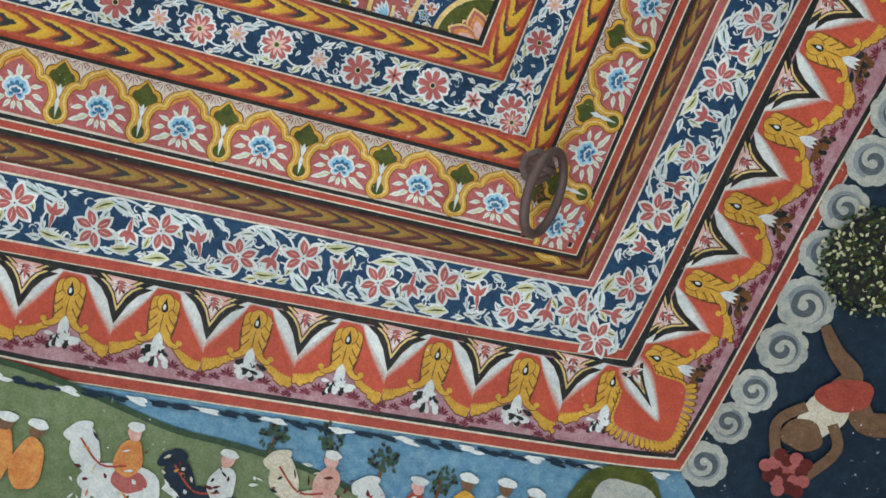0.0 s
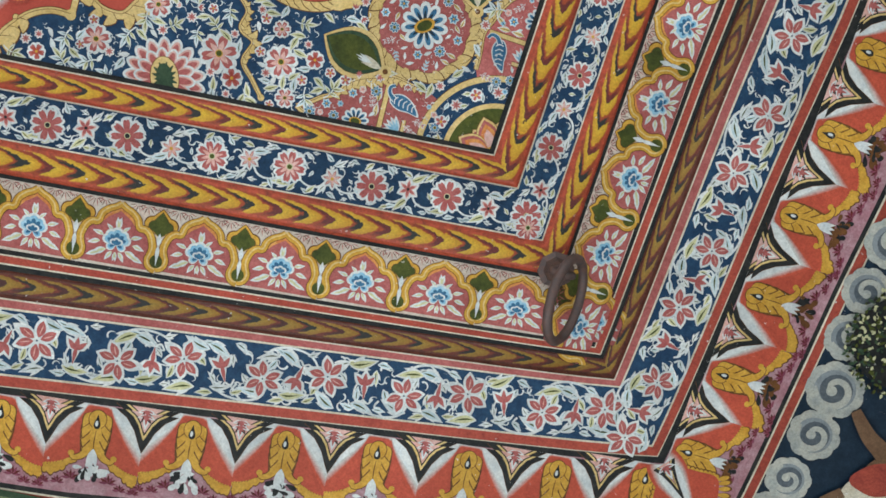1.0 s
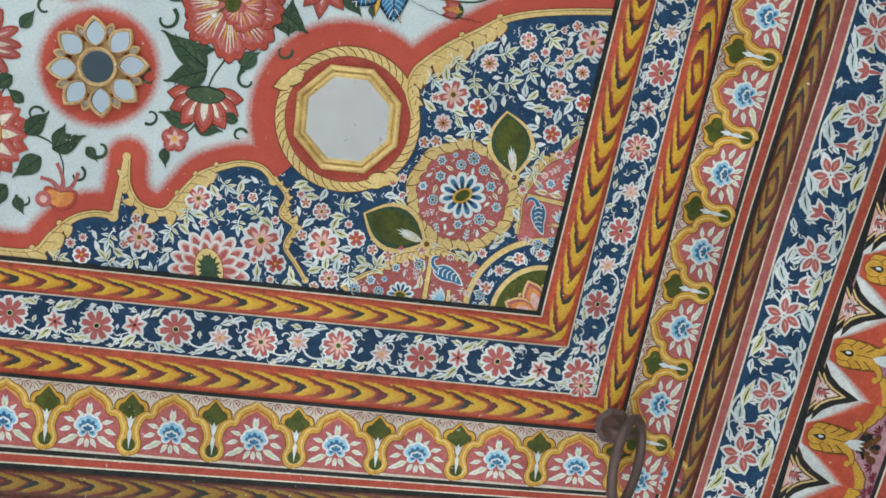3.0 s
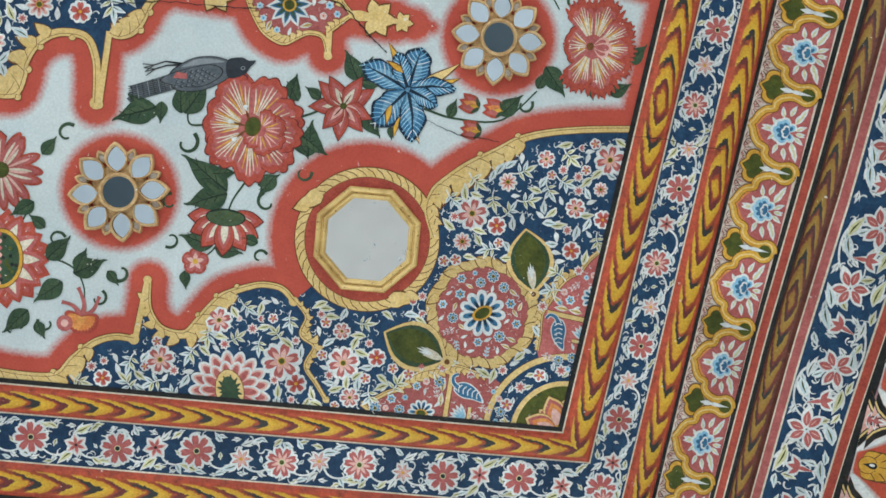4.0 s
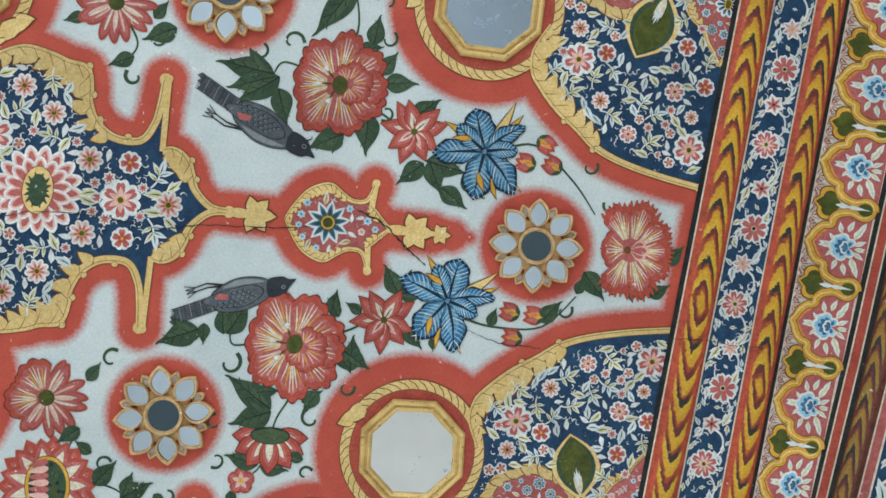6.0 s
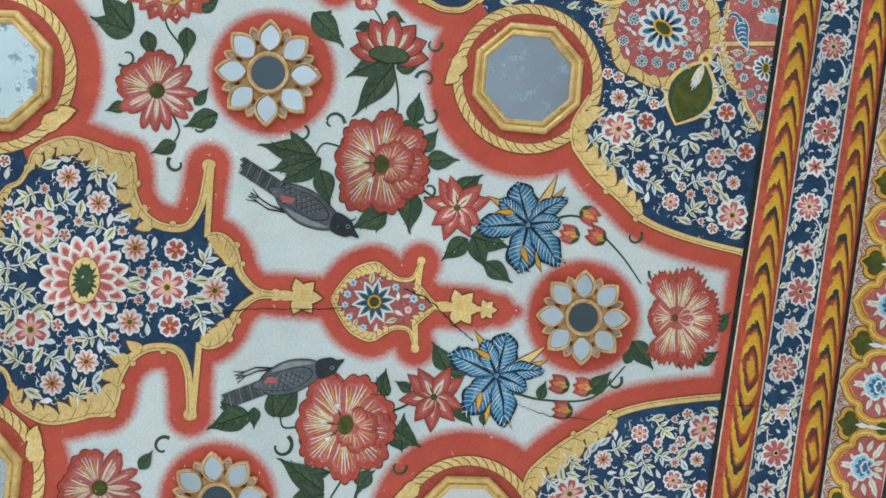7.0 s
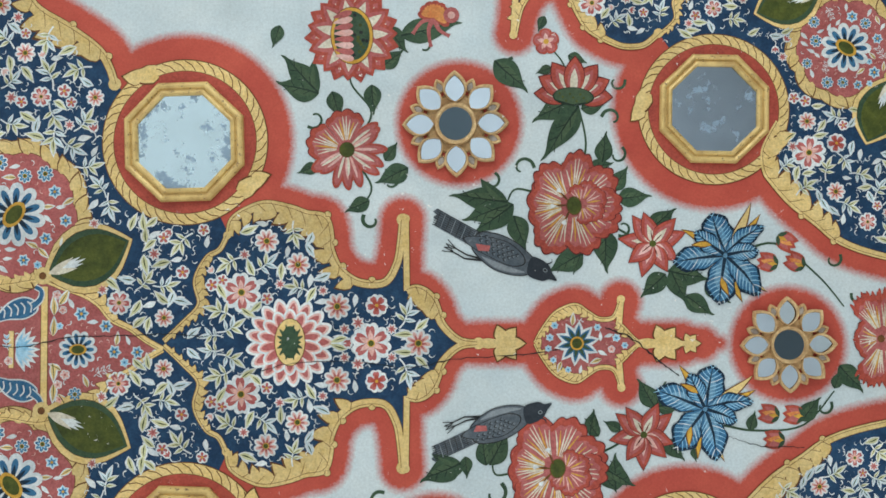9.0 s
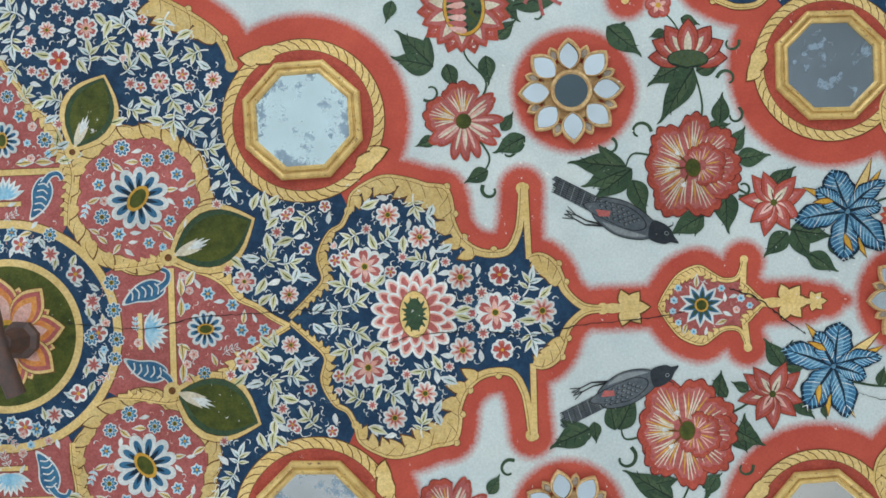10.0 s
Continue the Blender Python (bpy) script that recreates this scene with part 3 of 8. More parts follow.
# ochre scrollwork
def scroll_line(sh, pts, width, mat=SAND, lobes=0.0, side=1, w=W_GOLD, taper=True, step=6):
    """An ochre acanthus scroll: a leafy body with tongues on its inner side that thins out into a band."""
    p = smooth_path(pts, step) if len(pts) > 2 else [Vector(q) for q in pts]
    n = len(p)
    w += rnd.uniform(0, 0.00009)
    ws = [width * (0.62 + 0.42 * math.exp(-((i / (n - 1) - 0.40) / 0.22) ** 2) if taper else 1.0) for i in range(n)]
    sh.line(p, [x + 0.0026 for x in ws], BROWN, w - 0.0001)
    if not lobes:
        sh.line(p, ws, mat, w + 0.0001)
        return
    run, count = 0.0, 0
    for i in range(1, n - 1):
        run += (p[i] - p[i - 1]).length
        t = i / (n - 1)
        d = (p[i + 1] - p[i - 1]).normalized()
        nrm = Vector((-d.y, d.x)) * side
        if run > lobes * 0.50 and 0.06 < t < 0.70:
            run, count = 0.0, count + 1
            size = lobes * (0.50 + 0.42 * math.exp(-((t - 0.45) / 0.22) ** 2))
            leaf_lobe(sh, p[i] + nrm * ws[i] * 0.15, math.atan2(nrm.y, nrm.x) + side * 0.62, size, mat, w + 0.000004 * count)
            a = p[i] - nrm * ws[i] * 0.30 - d * size * 0.20
            b = p[i] + nrm * (ws[i] * 0.25 + size * 0.30) + d * size * 0.28
            sh.line(smooth_path([a, p[i] + nrm * ws[i] * 0.05, b], 4), [0.0004, 0.0008, 0.0010, 0.0012, 0.0012, 0.0011, 0.0010, 0.0008, 0.0004], BROWN, w + 0.0004)
        if lobes > 0.03 and count and t > 0.35 and i % 9 == 0 and t < 0.8:
            knob = p[i] - nrm * ws[i] * 0.55
            sh.disc(knob, width * 0.30 + 0.0012, BROWN, w - 0.00005, 12)
            sh.disc(knob, width * 0.30, mat, w + 0.00012, 12)
            sh.line([knob - d * width * 0.25, knob + nrm * width * 0.22, knob + d * width * 0.25], 0.0012, BROWN, w + 0.0004)
    sh.line(p, ws, mat, w + 0.00024)
    sh.line([q - Vector((-(p[min(i + 1, n - 1)] - p[max(i - 1, 0)]).normalized().y, (p[min(i + 1, n - 1)] - p[max(i - 1, 0)]).normalized().x)) * side * ws[i] * 0.18 for i, q in enumerate(p)], 0.0010, BROWN, w + 0.00032)


def leaf_lobe(sh, c, turn, size, mat, w):
    prof = [(0.0, 0.30), (0.25, 0.42), (0.55, 0.34), (0.8, 0.18), (1.0, 0.0)]
    for grow, m, up in ((1.14, BROWN, -0.00006), (1.0, mat, 0.00012)):
        pts = [(x * size * grow, y * size * grow) for x, y in prof] + [(x * size * grow, -0.6 * y * size * grow) for x, y in prof[-2::-1]]
        ca, sa = math.cos(turn), math.sin(turn)
        sh.poly([(c[0] + x * ca - y * sa, c[1] + x * sa + y * ca) for x, y in pts], m, w + up)


def curl(sh, c, r, turn, spin, mat=SAND, w=W_GOLD, width=0.008, turns=0.8):
    pts = []
    for i in range(13):
        t = i / 12
        a = turn + spin * t * turns * 2 * math.pi
        rr = r * (1 - 0.75 * t)
        pts.append((c[0] + rr * math.cos(a), c[1] + rr * math.sin(a)))
    ws = [width * (0.6 + 0.6 * i / 12) for i in range(13)]
    sh.line(pts, [x + 0.0026 for x in ws], BROWN, w - 0.0001)
    sh.line(pts, ws, mat, w + 0.00015)
    sh.disc(pts[-1], width * 0.75, mat, w + 0.0002, 10)


def scrollwork(name, side, mirrored, items, bars):
    sh = Sheet()
    k = -1 if mirrored else 1
    for pts, width, lobes, s in items:
        scroll_line(sh, [side(p) for p in pts], width, SAND, lobes, s * k)
        a = side(pts[-1])
        sh.disc(a, width * 0.55, SAND, W_GOLD + 0.00022 + rnd.uniform(0, 0.00006), 10)
    for a, b in bars:
        scroll_line(sh, [side(a), side(b)], 0.011, SAND, 0, 1, taper=False)
        sh.disc(side(a), 0.008, SAND, W_GOLD + 0.0003 + rnd.uniform(0, 0.00006), 10)
    return link(name, sh.mesh(name), panel, label="pale ochre acanthus scroll outlined in brown")


MID_ITEMS = [(LOBE, 0.022, 0.052, -1), (LOBE_TIP, 0.021, 0.040, -1), (SHOULDER, 0.023, 0.056, -1), (INNER, 0.014, 0.020, -1)]
CORNER_ITEMS = [(C_BOTTOM, 0.019, 0.040, -1), (C_LOBE, 0.017, 0.040, -1), (C_RIGHT, 0.019, 0.046, -1), (C_INNER, 0.012, 0.018, 1)]
for side, mirrored in ((lambda p: p, False), (flip, True)):
    scrollwork("scrollwork", side, mirrored, MID_ITEMS, [((0.466, 0.238), (0.468, 0.100))])
for side, mirrored in ((lambda p: p, False), (across_axis, True)):
    scrollwork("scrollwork", side, mirrored, CORNER_ITEMS, [((0.597, -0.552), (0.588, -0.672))])
# ---------------------------------------------------------------- painted motifs
PROFILES = {
    "round": [(0.0, 0.10), (0.25, 0.30), (0.55, 0.48), (0.80, 0.44), (0.95, 0.24), (1.0, 0.0)],
    "point": [(0.0, 0.08), (0.25, 0.36), (0.5, 0.48), (0.75, 0.30), (0.92, 0.09), (1.0, 0.0)],
    "leaf": [(0.0, 0.04), (0.15, 0.28), (0.35, 0.48), (0.6, 0.40), (0.82, 0.20), (1.0, 0.0)],
    "ovate": [(0.0, 0.06), (0.2, 0.36), (0.45, 0.50), (0.7, 0.42), (0.88, 0.2), (1.0, 0.0)],
    "heart": [(0.0, 0.08), (0.35, 0.36), (0.70, 0.52), (0.92, 0.42), (1.0, 0.22), (0.93, 0.0)],
    "drop": [(0.0, 0.02), (0.3, 0.20), (0.6, 0.44), (0.82, 0.46), (0.96, 0.26), (1.0, 0.0)],
}


PROFILES = {key: [tuple(q) for q in smooth_path(prof, 2)] for key, prof in PROFILES.items()}


def petal(sh, c, turn, length, width, mat, w, kind="round", bend=0.0, start=0.0):
    prof = PROFILES[kind]
    pts = [(x, y) for x, y in prof] + [(x, -y) for x, y in prof[-2::-1]]
    ca, sa = math.cos(turn), math.sin(turn)
    out = []
    for x, y in pts:
        px, py = start + x * length, y * width + bend * length * x * x
        out.append((c[0] + px * ca - py * sa, c[1] + px * sa + py * ca))
    sh.poly(out, mat, w)


def ray_line(sh, c, turn, r0, r1, width, mat, w):
    d = Vector((math.cos(turn), math.sin(turn)))
    a, b = Vector(c) + d * r0, Vector(c) + d * r1
    sh.line([a, (a + b) / 2, b], [width * 0.5, width, width * 0.3], mat, w)


def flower(n, r, rim, fill, heart=None, eye=OLIVE, eye_ring=GOLD, wide=1.0, kind="round", eye_r=0.2, turn=0.0, edge=0.16, oval=1.0):
    """A rosette seen from the front: rimmed petals, a darker heart in each, and an eye."""
    sh = Sheet()
    span = 2 * math.pi / n
    wd = 2 * r * math.sin(span / 2) * 0.80 * wide
    for i in range(n):
        a = turn + i * span
        k = i % 2 * 0.00003
        petal(sh, (0, 0), a, r, wd, rim, 0.0 + k, kind)
        petal(sh, (0, 0), a, r * (1 - edge * 0.75), wd * (1 - edge * 2.3), fill, 0.00012 + k, kind)
        if heart:
            petal(sh, (0, 0), a, r * 0.66, wd * 0.34, heart, 0.00022 + k, "point")
    if eye_ring:
        sh.disc((0, 0), r * eye_r * 1.35, eye_ring, 0.00034, 16, r * eye_r * 1.35 * oval)
    sh.disc((0, 0), r * eye_r, eye, 0.00042, 14, r * eye_r * oval)
    return sh


def leaf(length, width, rim, fill, vein, bend=0.12):
    sh = Sheet()
    back = -0.5 * length
    petal(sh, (back, 0), 0, length, width, rim, 0.0, "leaf", bend)
    petal(sh, (back, 0), 0, length * 0.88, width * 0.62, fill, 0.0001, "leaf", bend)
    if vein:
        pts = [(back + length * t, bend * length * t * t) for t in (0.05, 0.3, 0.55, 0.8)]
        sh.line(pts, [width * 0.10, width * 0.12, width * 0.08, width * 0.03], vein, 0.0002)
    return sh


def sprig(size, rim, fill, n=3):
    """A few white-edged leaves on a curling stem."""
    sh = Sheet()
    stem = [(-0.5 * size, -0.12 * size), (-0.2 * size, 0.0), (0.12 * size, 0.03 * size), (0.45 * size, -0.05 * size)]
    sh.line(smooth_path(stem, 3), size * 0.055, rim, 0.0)
    for i in range(n):
        x = -0.3 + 0.62 * i / max(1, n - 1)
        for sgn in (-1, 1):
            a = sgn * (0.85 - 0.2 * i)
            petal(sh, (x * size, 0), a, size * 0.42, size * 0.20, rim, 0.0001 + 0.00002 * i, "leaf", 0.1 * sgn)
            petal(sh, (x * size, 0), a, size * 0.34, size * 0.10, fill, 0.0002 + 0.00002 * i, "leaf", 0.1 * sgn)
    return sh


def bud(size, rim, fill, cup):
    sh = Sheet()
    sh.line(smooth_path([(-0.6 * size, 0.25 * size), (-0.35 * size, -0.05 * size), (0, 0)], 3), size * 0.07, cup, 0.0)
    for a in (0.5, -0.5, 0.0):
        petal(sh, (0, 0), a, size * 0.7, size * 0.34, rim, 0.0001 + 0.00001 * (a + 1), "point")
        petal(sh, (0, 0), a, size * 0.58, size * 0.20, fill, 0.0002 + 0.00001 * (a + 1), "point")
    for a in (0.95, -0.95):
        petal(sh, (0, 0), a, size * 0.4, size * 0.16, cup, 0.0003, "leaf")
    return sh


def comma(size, mat):
    sh = Sheet()
    pts = [(0.5 * size * math.cos(a) * (1 - 0.1 * a), 0.5 * size * math.sin(a) * (1 - 0.1 * a)) for a in [i * 0.42 for i in range(8)]]
    sh.line(pts, [size * k for k in (0.05, 0.08, 0.1, 0.13, 0.16, 0.18, 0.2, 0.14)], mat, 0.0)
    return sh


def spray(size, fills):
    """Five white-edged leaves fanned out from one stalk."""
    sh = Sheet()
    sh.line(smooth_path([(-0.5 * size, 0.06 * size), (-0.25 * size, -0.02 * size), (0, 0)], 3), size * 0.05, WHITE, 0.0)
    for i, (x, a, ln) in enumerate(((0.0, 0.0, 0.52), (-0.06, 0.75, 0.44), (-0.06, -0.75, 0.44), (-0.22, 1.15, 0.36), (-0.22, -1.15, 0.36))):
        bend = 0.15 if a >= 0 else -0.15
        petal(sh, (x * size, 0), a, ln * size, ln * size * 0.40, WHITE, 0.0001 + 0.00003 * i, "leaf", bend)
        petal(sh, (x * size, 0), a, ln * size * 0.86, ln * size * 0.27, fills[i % len(fills)], 0.00012 + 0.00003 * i, "leaf", bend)
        petal(sh, (x * size, 0), a, ln * size * 0.62, ln * size * 0.07, OLIVE, 0.00013 + 0.00003 * i, "leaf", bend)
    return sh


def notched_leaf(length, wide, fill, bend):
    """A white-edged leaf with notched sides and an olive midrib."""
    sh = Sheet()
    back = -0.5 * length
    petal(sh, (back, 0), 0, length, length * wide, WHITE, 0.0, "leaf", bend)
    petal(sh, (back + 0.10 * length, 0.02 * length), 0.45, length * 0.55, length * wide * 0.55, WHITE, 0.00004, "leaf", bend)
    petal(sh, (back + 0.25 * length, -0.02 * length), -0.40, length * 0.50, length * wide * 0.50, WHITE, 0.00005, "leaf", bend)
    petal(sh, (back + 0.05 * length, 0), 0, length * 0.86, length * wide * 0.68, fill, 0.0001, "leaf", bend)
    petal(sh, (back + 0.12 * length, 0), 0, length * 0.60, length * wide * 0.17, OLIVE, 0.0002, "leaf", bend)
    return sh


PALE_BLUE = paint("pale_blue_white_pigment", (0.46, 0.58, 0.64), (0.58, 0.65, 0.66), 0.3)
STRAW = paint("pale_straw_pigment", (0.62, 0.60, 0.36), (0.52, 0.52, 0.30), 0.35)
FILL = {
    "painted_flower": [flower(5, 0.027, WHITE, ROSE, RED, GOLD, None, 1.08, "heart", 0.15, edge=0.2).mesh("floret"), flower(9, 0.024, WHITE, PALE, ROSE, OLIVE, GOLD, 1.0, "round", 0.19, edge=0.2).mesh("floret"), flower(6, 0.026, WHITE, ROSE, PALE, OLIVE, GOLD, 1.0, "heart", 0.14, edge=0.2).mesh("floret")],
    "small_flower": [flower(5, 0.015, WHITE, ROSE, None, GOLD, None, 1.05, "round", 0.20, edge=0.24).mesh("small_flower"), flower(7, 0.015, WHITE, PALE, ROSE, ROSE, None, 1.0, "point", 0.2, edge=0.24).mesh("small_flower")],
    "painted_leaf": [notched_leaf(0.046, 0.44, STRAW, 0.2).mesh("leaf"), notched_leaf(0.042, 0.44, PALE_BLUE, -0.2).mesh("leaf"), notched_leaf(0.044, 0.46, STRAW, -0.25).mesh("leaf"), leaf(0.030, 0.014, WHITE, WHITE, None, -0.2).mesh("leaf")],
    "leaf_sprig": [spray(0.074, (STRAW, PALE_BLUE)).mesh("sprig"), spray(0.068, (PALE_BLUE, STRAW)).mesh("sprig"), spray(0.070, (STRAW,)).mesh("sprig")],
    "flower_bud": [bud(0.032, WHITE, ROSE, WHITE).mesh("bud"), bud(0.028, WHITE, PALE, WHITE).mesh("bud")],
    "curl": [comma(0.015, WHITE).mesh("curl"), comma(0.011, WHITE).mesh("curl")],
}
ROOM_OF = {"painted_flower": 0.024, "small_flower": 0.0145, "painted_leaf": 0.0165, "leaf_sprig": 0.026, "flower_bud": 0.014, "curl": 0.0068}
RED_FILL = {
    "painted_flower": [flower(8, 0.017, WHITE, BLUE, SKYBLUE, OLIVE, GOLD, 1.0, "round", 0.22).mesh("blue_floret"), flower(6, 0.016, WHITE, SKYBLUE, BLUE, GOLD, None, 1.0, "point", 0.2).mesh("blue_floret")],
    "painted_leaf": [leaf(0.030, 0.013, WHITE, SAND, OLIVE).mesh("leaf"), leaf(0.024, 0.010, WHITE, WHITE, None).mesh("leaf")],
    "leaf_sprig": [sprig(0.034, WHITE, ROSE, 3).mesh("sprig"), sprig(0.030, WHITE, SKYBLUE, 3).mesh("sprig")],
    "small_flower": [flower(6, 0.010, WHITE, SKYBLUE, None, BLUE, None, 1.0, "point", 0.22).mesh("small_flower"), flower(5, 0.010, WHITE, PALE, None, ROSE, None, 1.0, "round", 0.22).mesh("small_flower")],
    "curl": [comma(0.012, WHITE).mesh("curl"), comma(0.009, PALE).mesh("curl")],
}


def inside(p, poly):
    hit = False
    for a, b in zip(poly, poly[1:] + poly[:1]):
        if (a[1] > p[1]) != (b[1] > p[1]) and p[0] < (b[0] - a[0]) * (p[1] - a[1]) / (b[1] - a[1]) + a[0]:
            hit = not hit
    return hit


def clearance(p, lines):
    best = 9.0
    for pts, half in lines:
        for a, b in zip(pts, pts[1:]):
            dx, dy = b[0] - a[0], b[1] - a[1]
            t = max(0.0, min(1.0, ((p[0] - a[0]) * dx + (p[1] - a[1]) * dy) / (dx * dx + dy * dy + 1e-12)))
            best = min(best, math.hypot(p[0] - a[0] - t * dx, p[1] - a[1] - t * dy) - half)
    return best


def strew(poly, taken, lines, kinds, steps, maps, w=W_MOTIF, keep=lambda p: True, scale=1.0, gen=None, owner=None):
    """Fills a field with motifs that keep clear of one another, in each of the mirrored copies that maps gives."""
    gen = gen or random.Random(11)
    us, vs = [p[0] for p in poly], [p[1] for p in poly]
    placed = list(taken)
    for kind, tries, loose in steps:
        room = ROOM_OF[kind] * scale
        for _ in range(tries):
            p = (gen.uniform(min(us), max(us)), gen.uniform(min(vs), max(vs)))
            if not keep(p) or not inside(p, poly):
                continue
            if any((p[0] - q[0]) ** 2 + (p[1] - q[1]) ** 2 < (room * loose + q[2]) ** 2 for q in placed):
                continue
            if lines and clearance(p, lines) < room * 0.9:
                continue
            placed.append((*p, room * loose))
            turn, mesh, size = gen.uniform(0, 6.28), gen.choice(kinds[kind]), scale * gen.uniform(0.88, 1.12)
            for fn, mir in maps:
                q = fn(p)
                link(kind, mesh, owner or panel, at(q[0], q[1], w + gen.uniform(0, 0.0001), -turn if mir else turn, size, -1 if mir else 1))


def place_sheet(name, sh, u, v, turn=0.0, size=1.0, mir=1.0, w=W_MOTIF, label="", parent=None):
    return link(name, sh if isinstance(sh, bpy.types.Mesh) else sh.mesh(name), parent or panel, at(u, v, w, turn, size, mir), label)


# -- the eight-lobed surrounds: middle disc, rosettes and green leaves
def medallion(k):
    """The round middle medallion, or with k < 1 the smaller one of which a corner shows a quarter."""
    sh = Sheet()
    sh.disc((0, 0), 0.228 * k, BROWN, 0.0010, 72)
    sh.disc((0, 0), 0.226 * k, SAND, 0.0011, 72)
    sh.disc((0, 0), 0.210 * k, NAVY, 0.0012, 64)
    sh.disc((0, 0), 0.150 * k, SAND, 0.0013, 64)
    sh.disc((0, 0), 0.136 * k, OLIVE, 0.0014, 64)
    for i in range(16):
        a = math.pi / 8 * i
        small = i % 2
        up = 0.00150 + 0.00008 * (i % 4) + (0.0 if small else 0.0004)
        ln, wd = (0.100, 0.044) if small else (0.118, 0.066)
        for grow, mat, w in ((1.0, BROWN, 0.0), (0.96, SAND, 0.00001), (0.84, ROSE, 0.00002), (0.66, ORANGE, 0.00003), (0.42, PALE, 0.00004)):
            petal(sh, (0, 0), a, (ln - 0.02) * k * (0.35 + 0.65 * grow), wd * k * grow, mat, up + w, "ovate", 0, 0.02 * k)
    sh.disc((0, 0), 0.032 * k, GOLD, 0.0020, 24)
    sh.disc((0, 0), 0.022 * k, OLIVE, 0.0021, 24)
    return sh


def ring_of_florets(c, r, n, size, a0=0.0):
    for i in range(n):
        a = a0 + 2 * math.pi * i / n
        p = (c[0] + r * math.cos(a), c[1] + r * math.sin(a))
        place_sheet("small_flower", FILL["small_flower"][i % 2], p[0], p[1], a, size * 1.25)
        for da, rr, kind in ((0.35, 0.6, "painted_leaf"), (0.5, -0.55, "curl"), (0.65, 0.55, "curl"), (0.75, -0.5, "painted_leaf")):
            b = a + da * 2 * math.pi / n
            q = (c[0] + (r + rr * 0.022 * size) * math.cos(b), c[1] + (r + rr * 0.022 * size) * math.sin(b))
            place_sheet(kind, FILL[kind][i % 2], q[0], q[1], b + 1.3 + i, size * 0.62, w=W_MOTIF - 0.0001)


place_sheet("medallion", medallion(1.0), CENTRE.x, CENTRE.y, 0.12, w=0.0, label="round medallion with red lotus petals and an indigo ring")
ring_of_florets(CENTRE, 0.180, 18, 1.0)
K_END = (1.428, -0.742)
for fn in (lambda p: p, across_axis):
    c = fn(K_END)
    place_sheet("medallion", medallion(0.70), c[0], c[1], 0.5, w=0.0, label="quarter of a round medallion in the panel's corner")
    ring_of_florets(c, 0.126, 18, 0.72)


def red_rosette(k, turn):
    """A red roundel with a scalloped ochre rim and a blue flower."""
    sh = Sheet()
    n = 96
    edge = lambda g, r: [(g * r * (1 + 0.09 * abs(math.sin(4.5 * t)) ** 0.6) * math.cos(t), g * r * (1 + 0.09 * abs(math.sin(4.5 * t)) ** 0.6) * math.sin(t)) for t in [2 * math.pi * i / n for i in range(n)]]
    sh.poly(edge(1.0, 0.139 * k), BROWN, 0.00104)
    sh.poly(edge(1.0, 0.137 * k), SAND, 0.00114)
    sh.poly(edge(1.0, 0.113 * k), BROWN, 0.00120)
    sh.poly(edge(1.0, 0.1115 * k), ROSE, 0.00128)
    for i in range(20):
        a = 2 * math.pi * (i + 0.3) / 20
        leaf_lobe(sh, (0.127 * k * math.cos(a), 0.127 * k * math.sin(a)), a + 1.1, 0.034 * k, SAND, 0.0012)
    return sh


BIG_BLUE = flower(11, 0.062, WHITE, BLUE, DEEP, OLIVE, GOLD, 1.0, "drop", 0.34, edge=0.22, oval=0.62)
BIG_BLUE_MESH = BIG_BLUE.mesh("blue_flower")


def rosette_at(c, k, turn):
    place_sheet("red_rosette", red_rosette(k, turn), c[0], c[1], turn, w=0.0, label="red roundel with a scalloped ochre rim")
    place_sheet("blue_flower", BIG_BLUE_MESH, c[0], c[1], turn, k, w=W_MOTIF + 0.0003, label="blue and white flower with an olive eye")
    circle = [(c[0] + 0.108 * k * math.cos(t * 0.3), c[1] + 0.108 * k * math.sin(t * 0.3)) for t in range(21)]
    strew(circle, [(c[0], c[1], 0.055 * k)], None, RED_FILL, [("painted_flower", 90, 0.85), ("leaf_sprig", 120, 0.62), ("painted_leaf", 400, 0.55), ("small_flower", 250, 0.7), ("curl", 500, 0.7)], [(lambda p: p, False)], scale=0.9 * k, gen=random.Random(int(c[0] * 1000)))


ROSETTES = [((CENTRE.x + 0.265, CENTRE.y + 0.258), 1.0, 0.9), ((CENTRE.x + 0.265, CENTRE.y - 0.258), 1.0, -0.9), ((CENTRE.x - 0.265, CENTRE.y + 0.258), 1.0, 2.2), ((1.237, -0.528), 0.74, 0.6), (across_axis((1.237, -0.528)), 0.78, -0.6)]
for c, k, turn in ROSETTES:
    rosette_at(c, k, turn)


def ogee(k):
    """The red half-roundel beside the disc, drawn along +x from the medallion's middle."""
    half = [(0.215, 0.125), (0.26, 0.128), (0.315, 0.136), (0.36, 0.122), (0.40, 0.108), (0.43, 0.088), (0.455, 0.058), (0.49, 0.040), (0.52, 0.018), (0.552, 0.0)]
    pts = [tuple(p) for p in smooth_path(half, 4)]
    ring = [(0.14, 0.0), (0.17, 0.10)] + pts + [(x, -y) for x, y in pts[::-1]] + [(0.17, -0.10)]
    return [(x * k, y * k) for x, y in ring], [(x * k, y * k) for x, y in half]


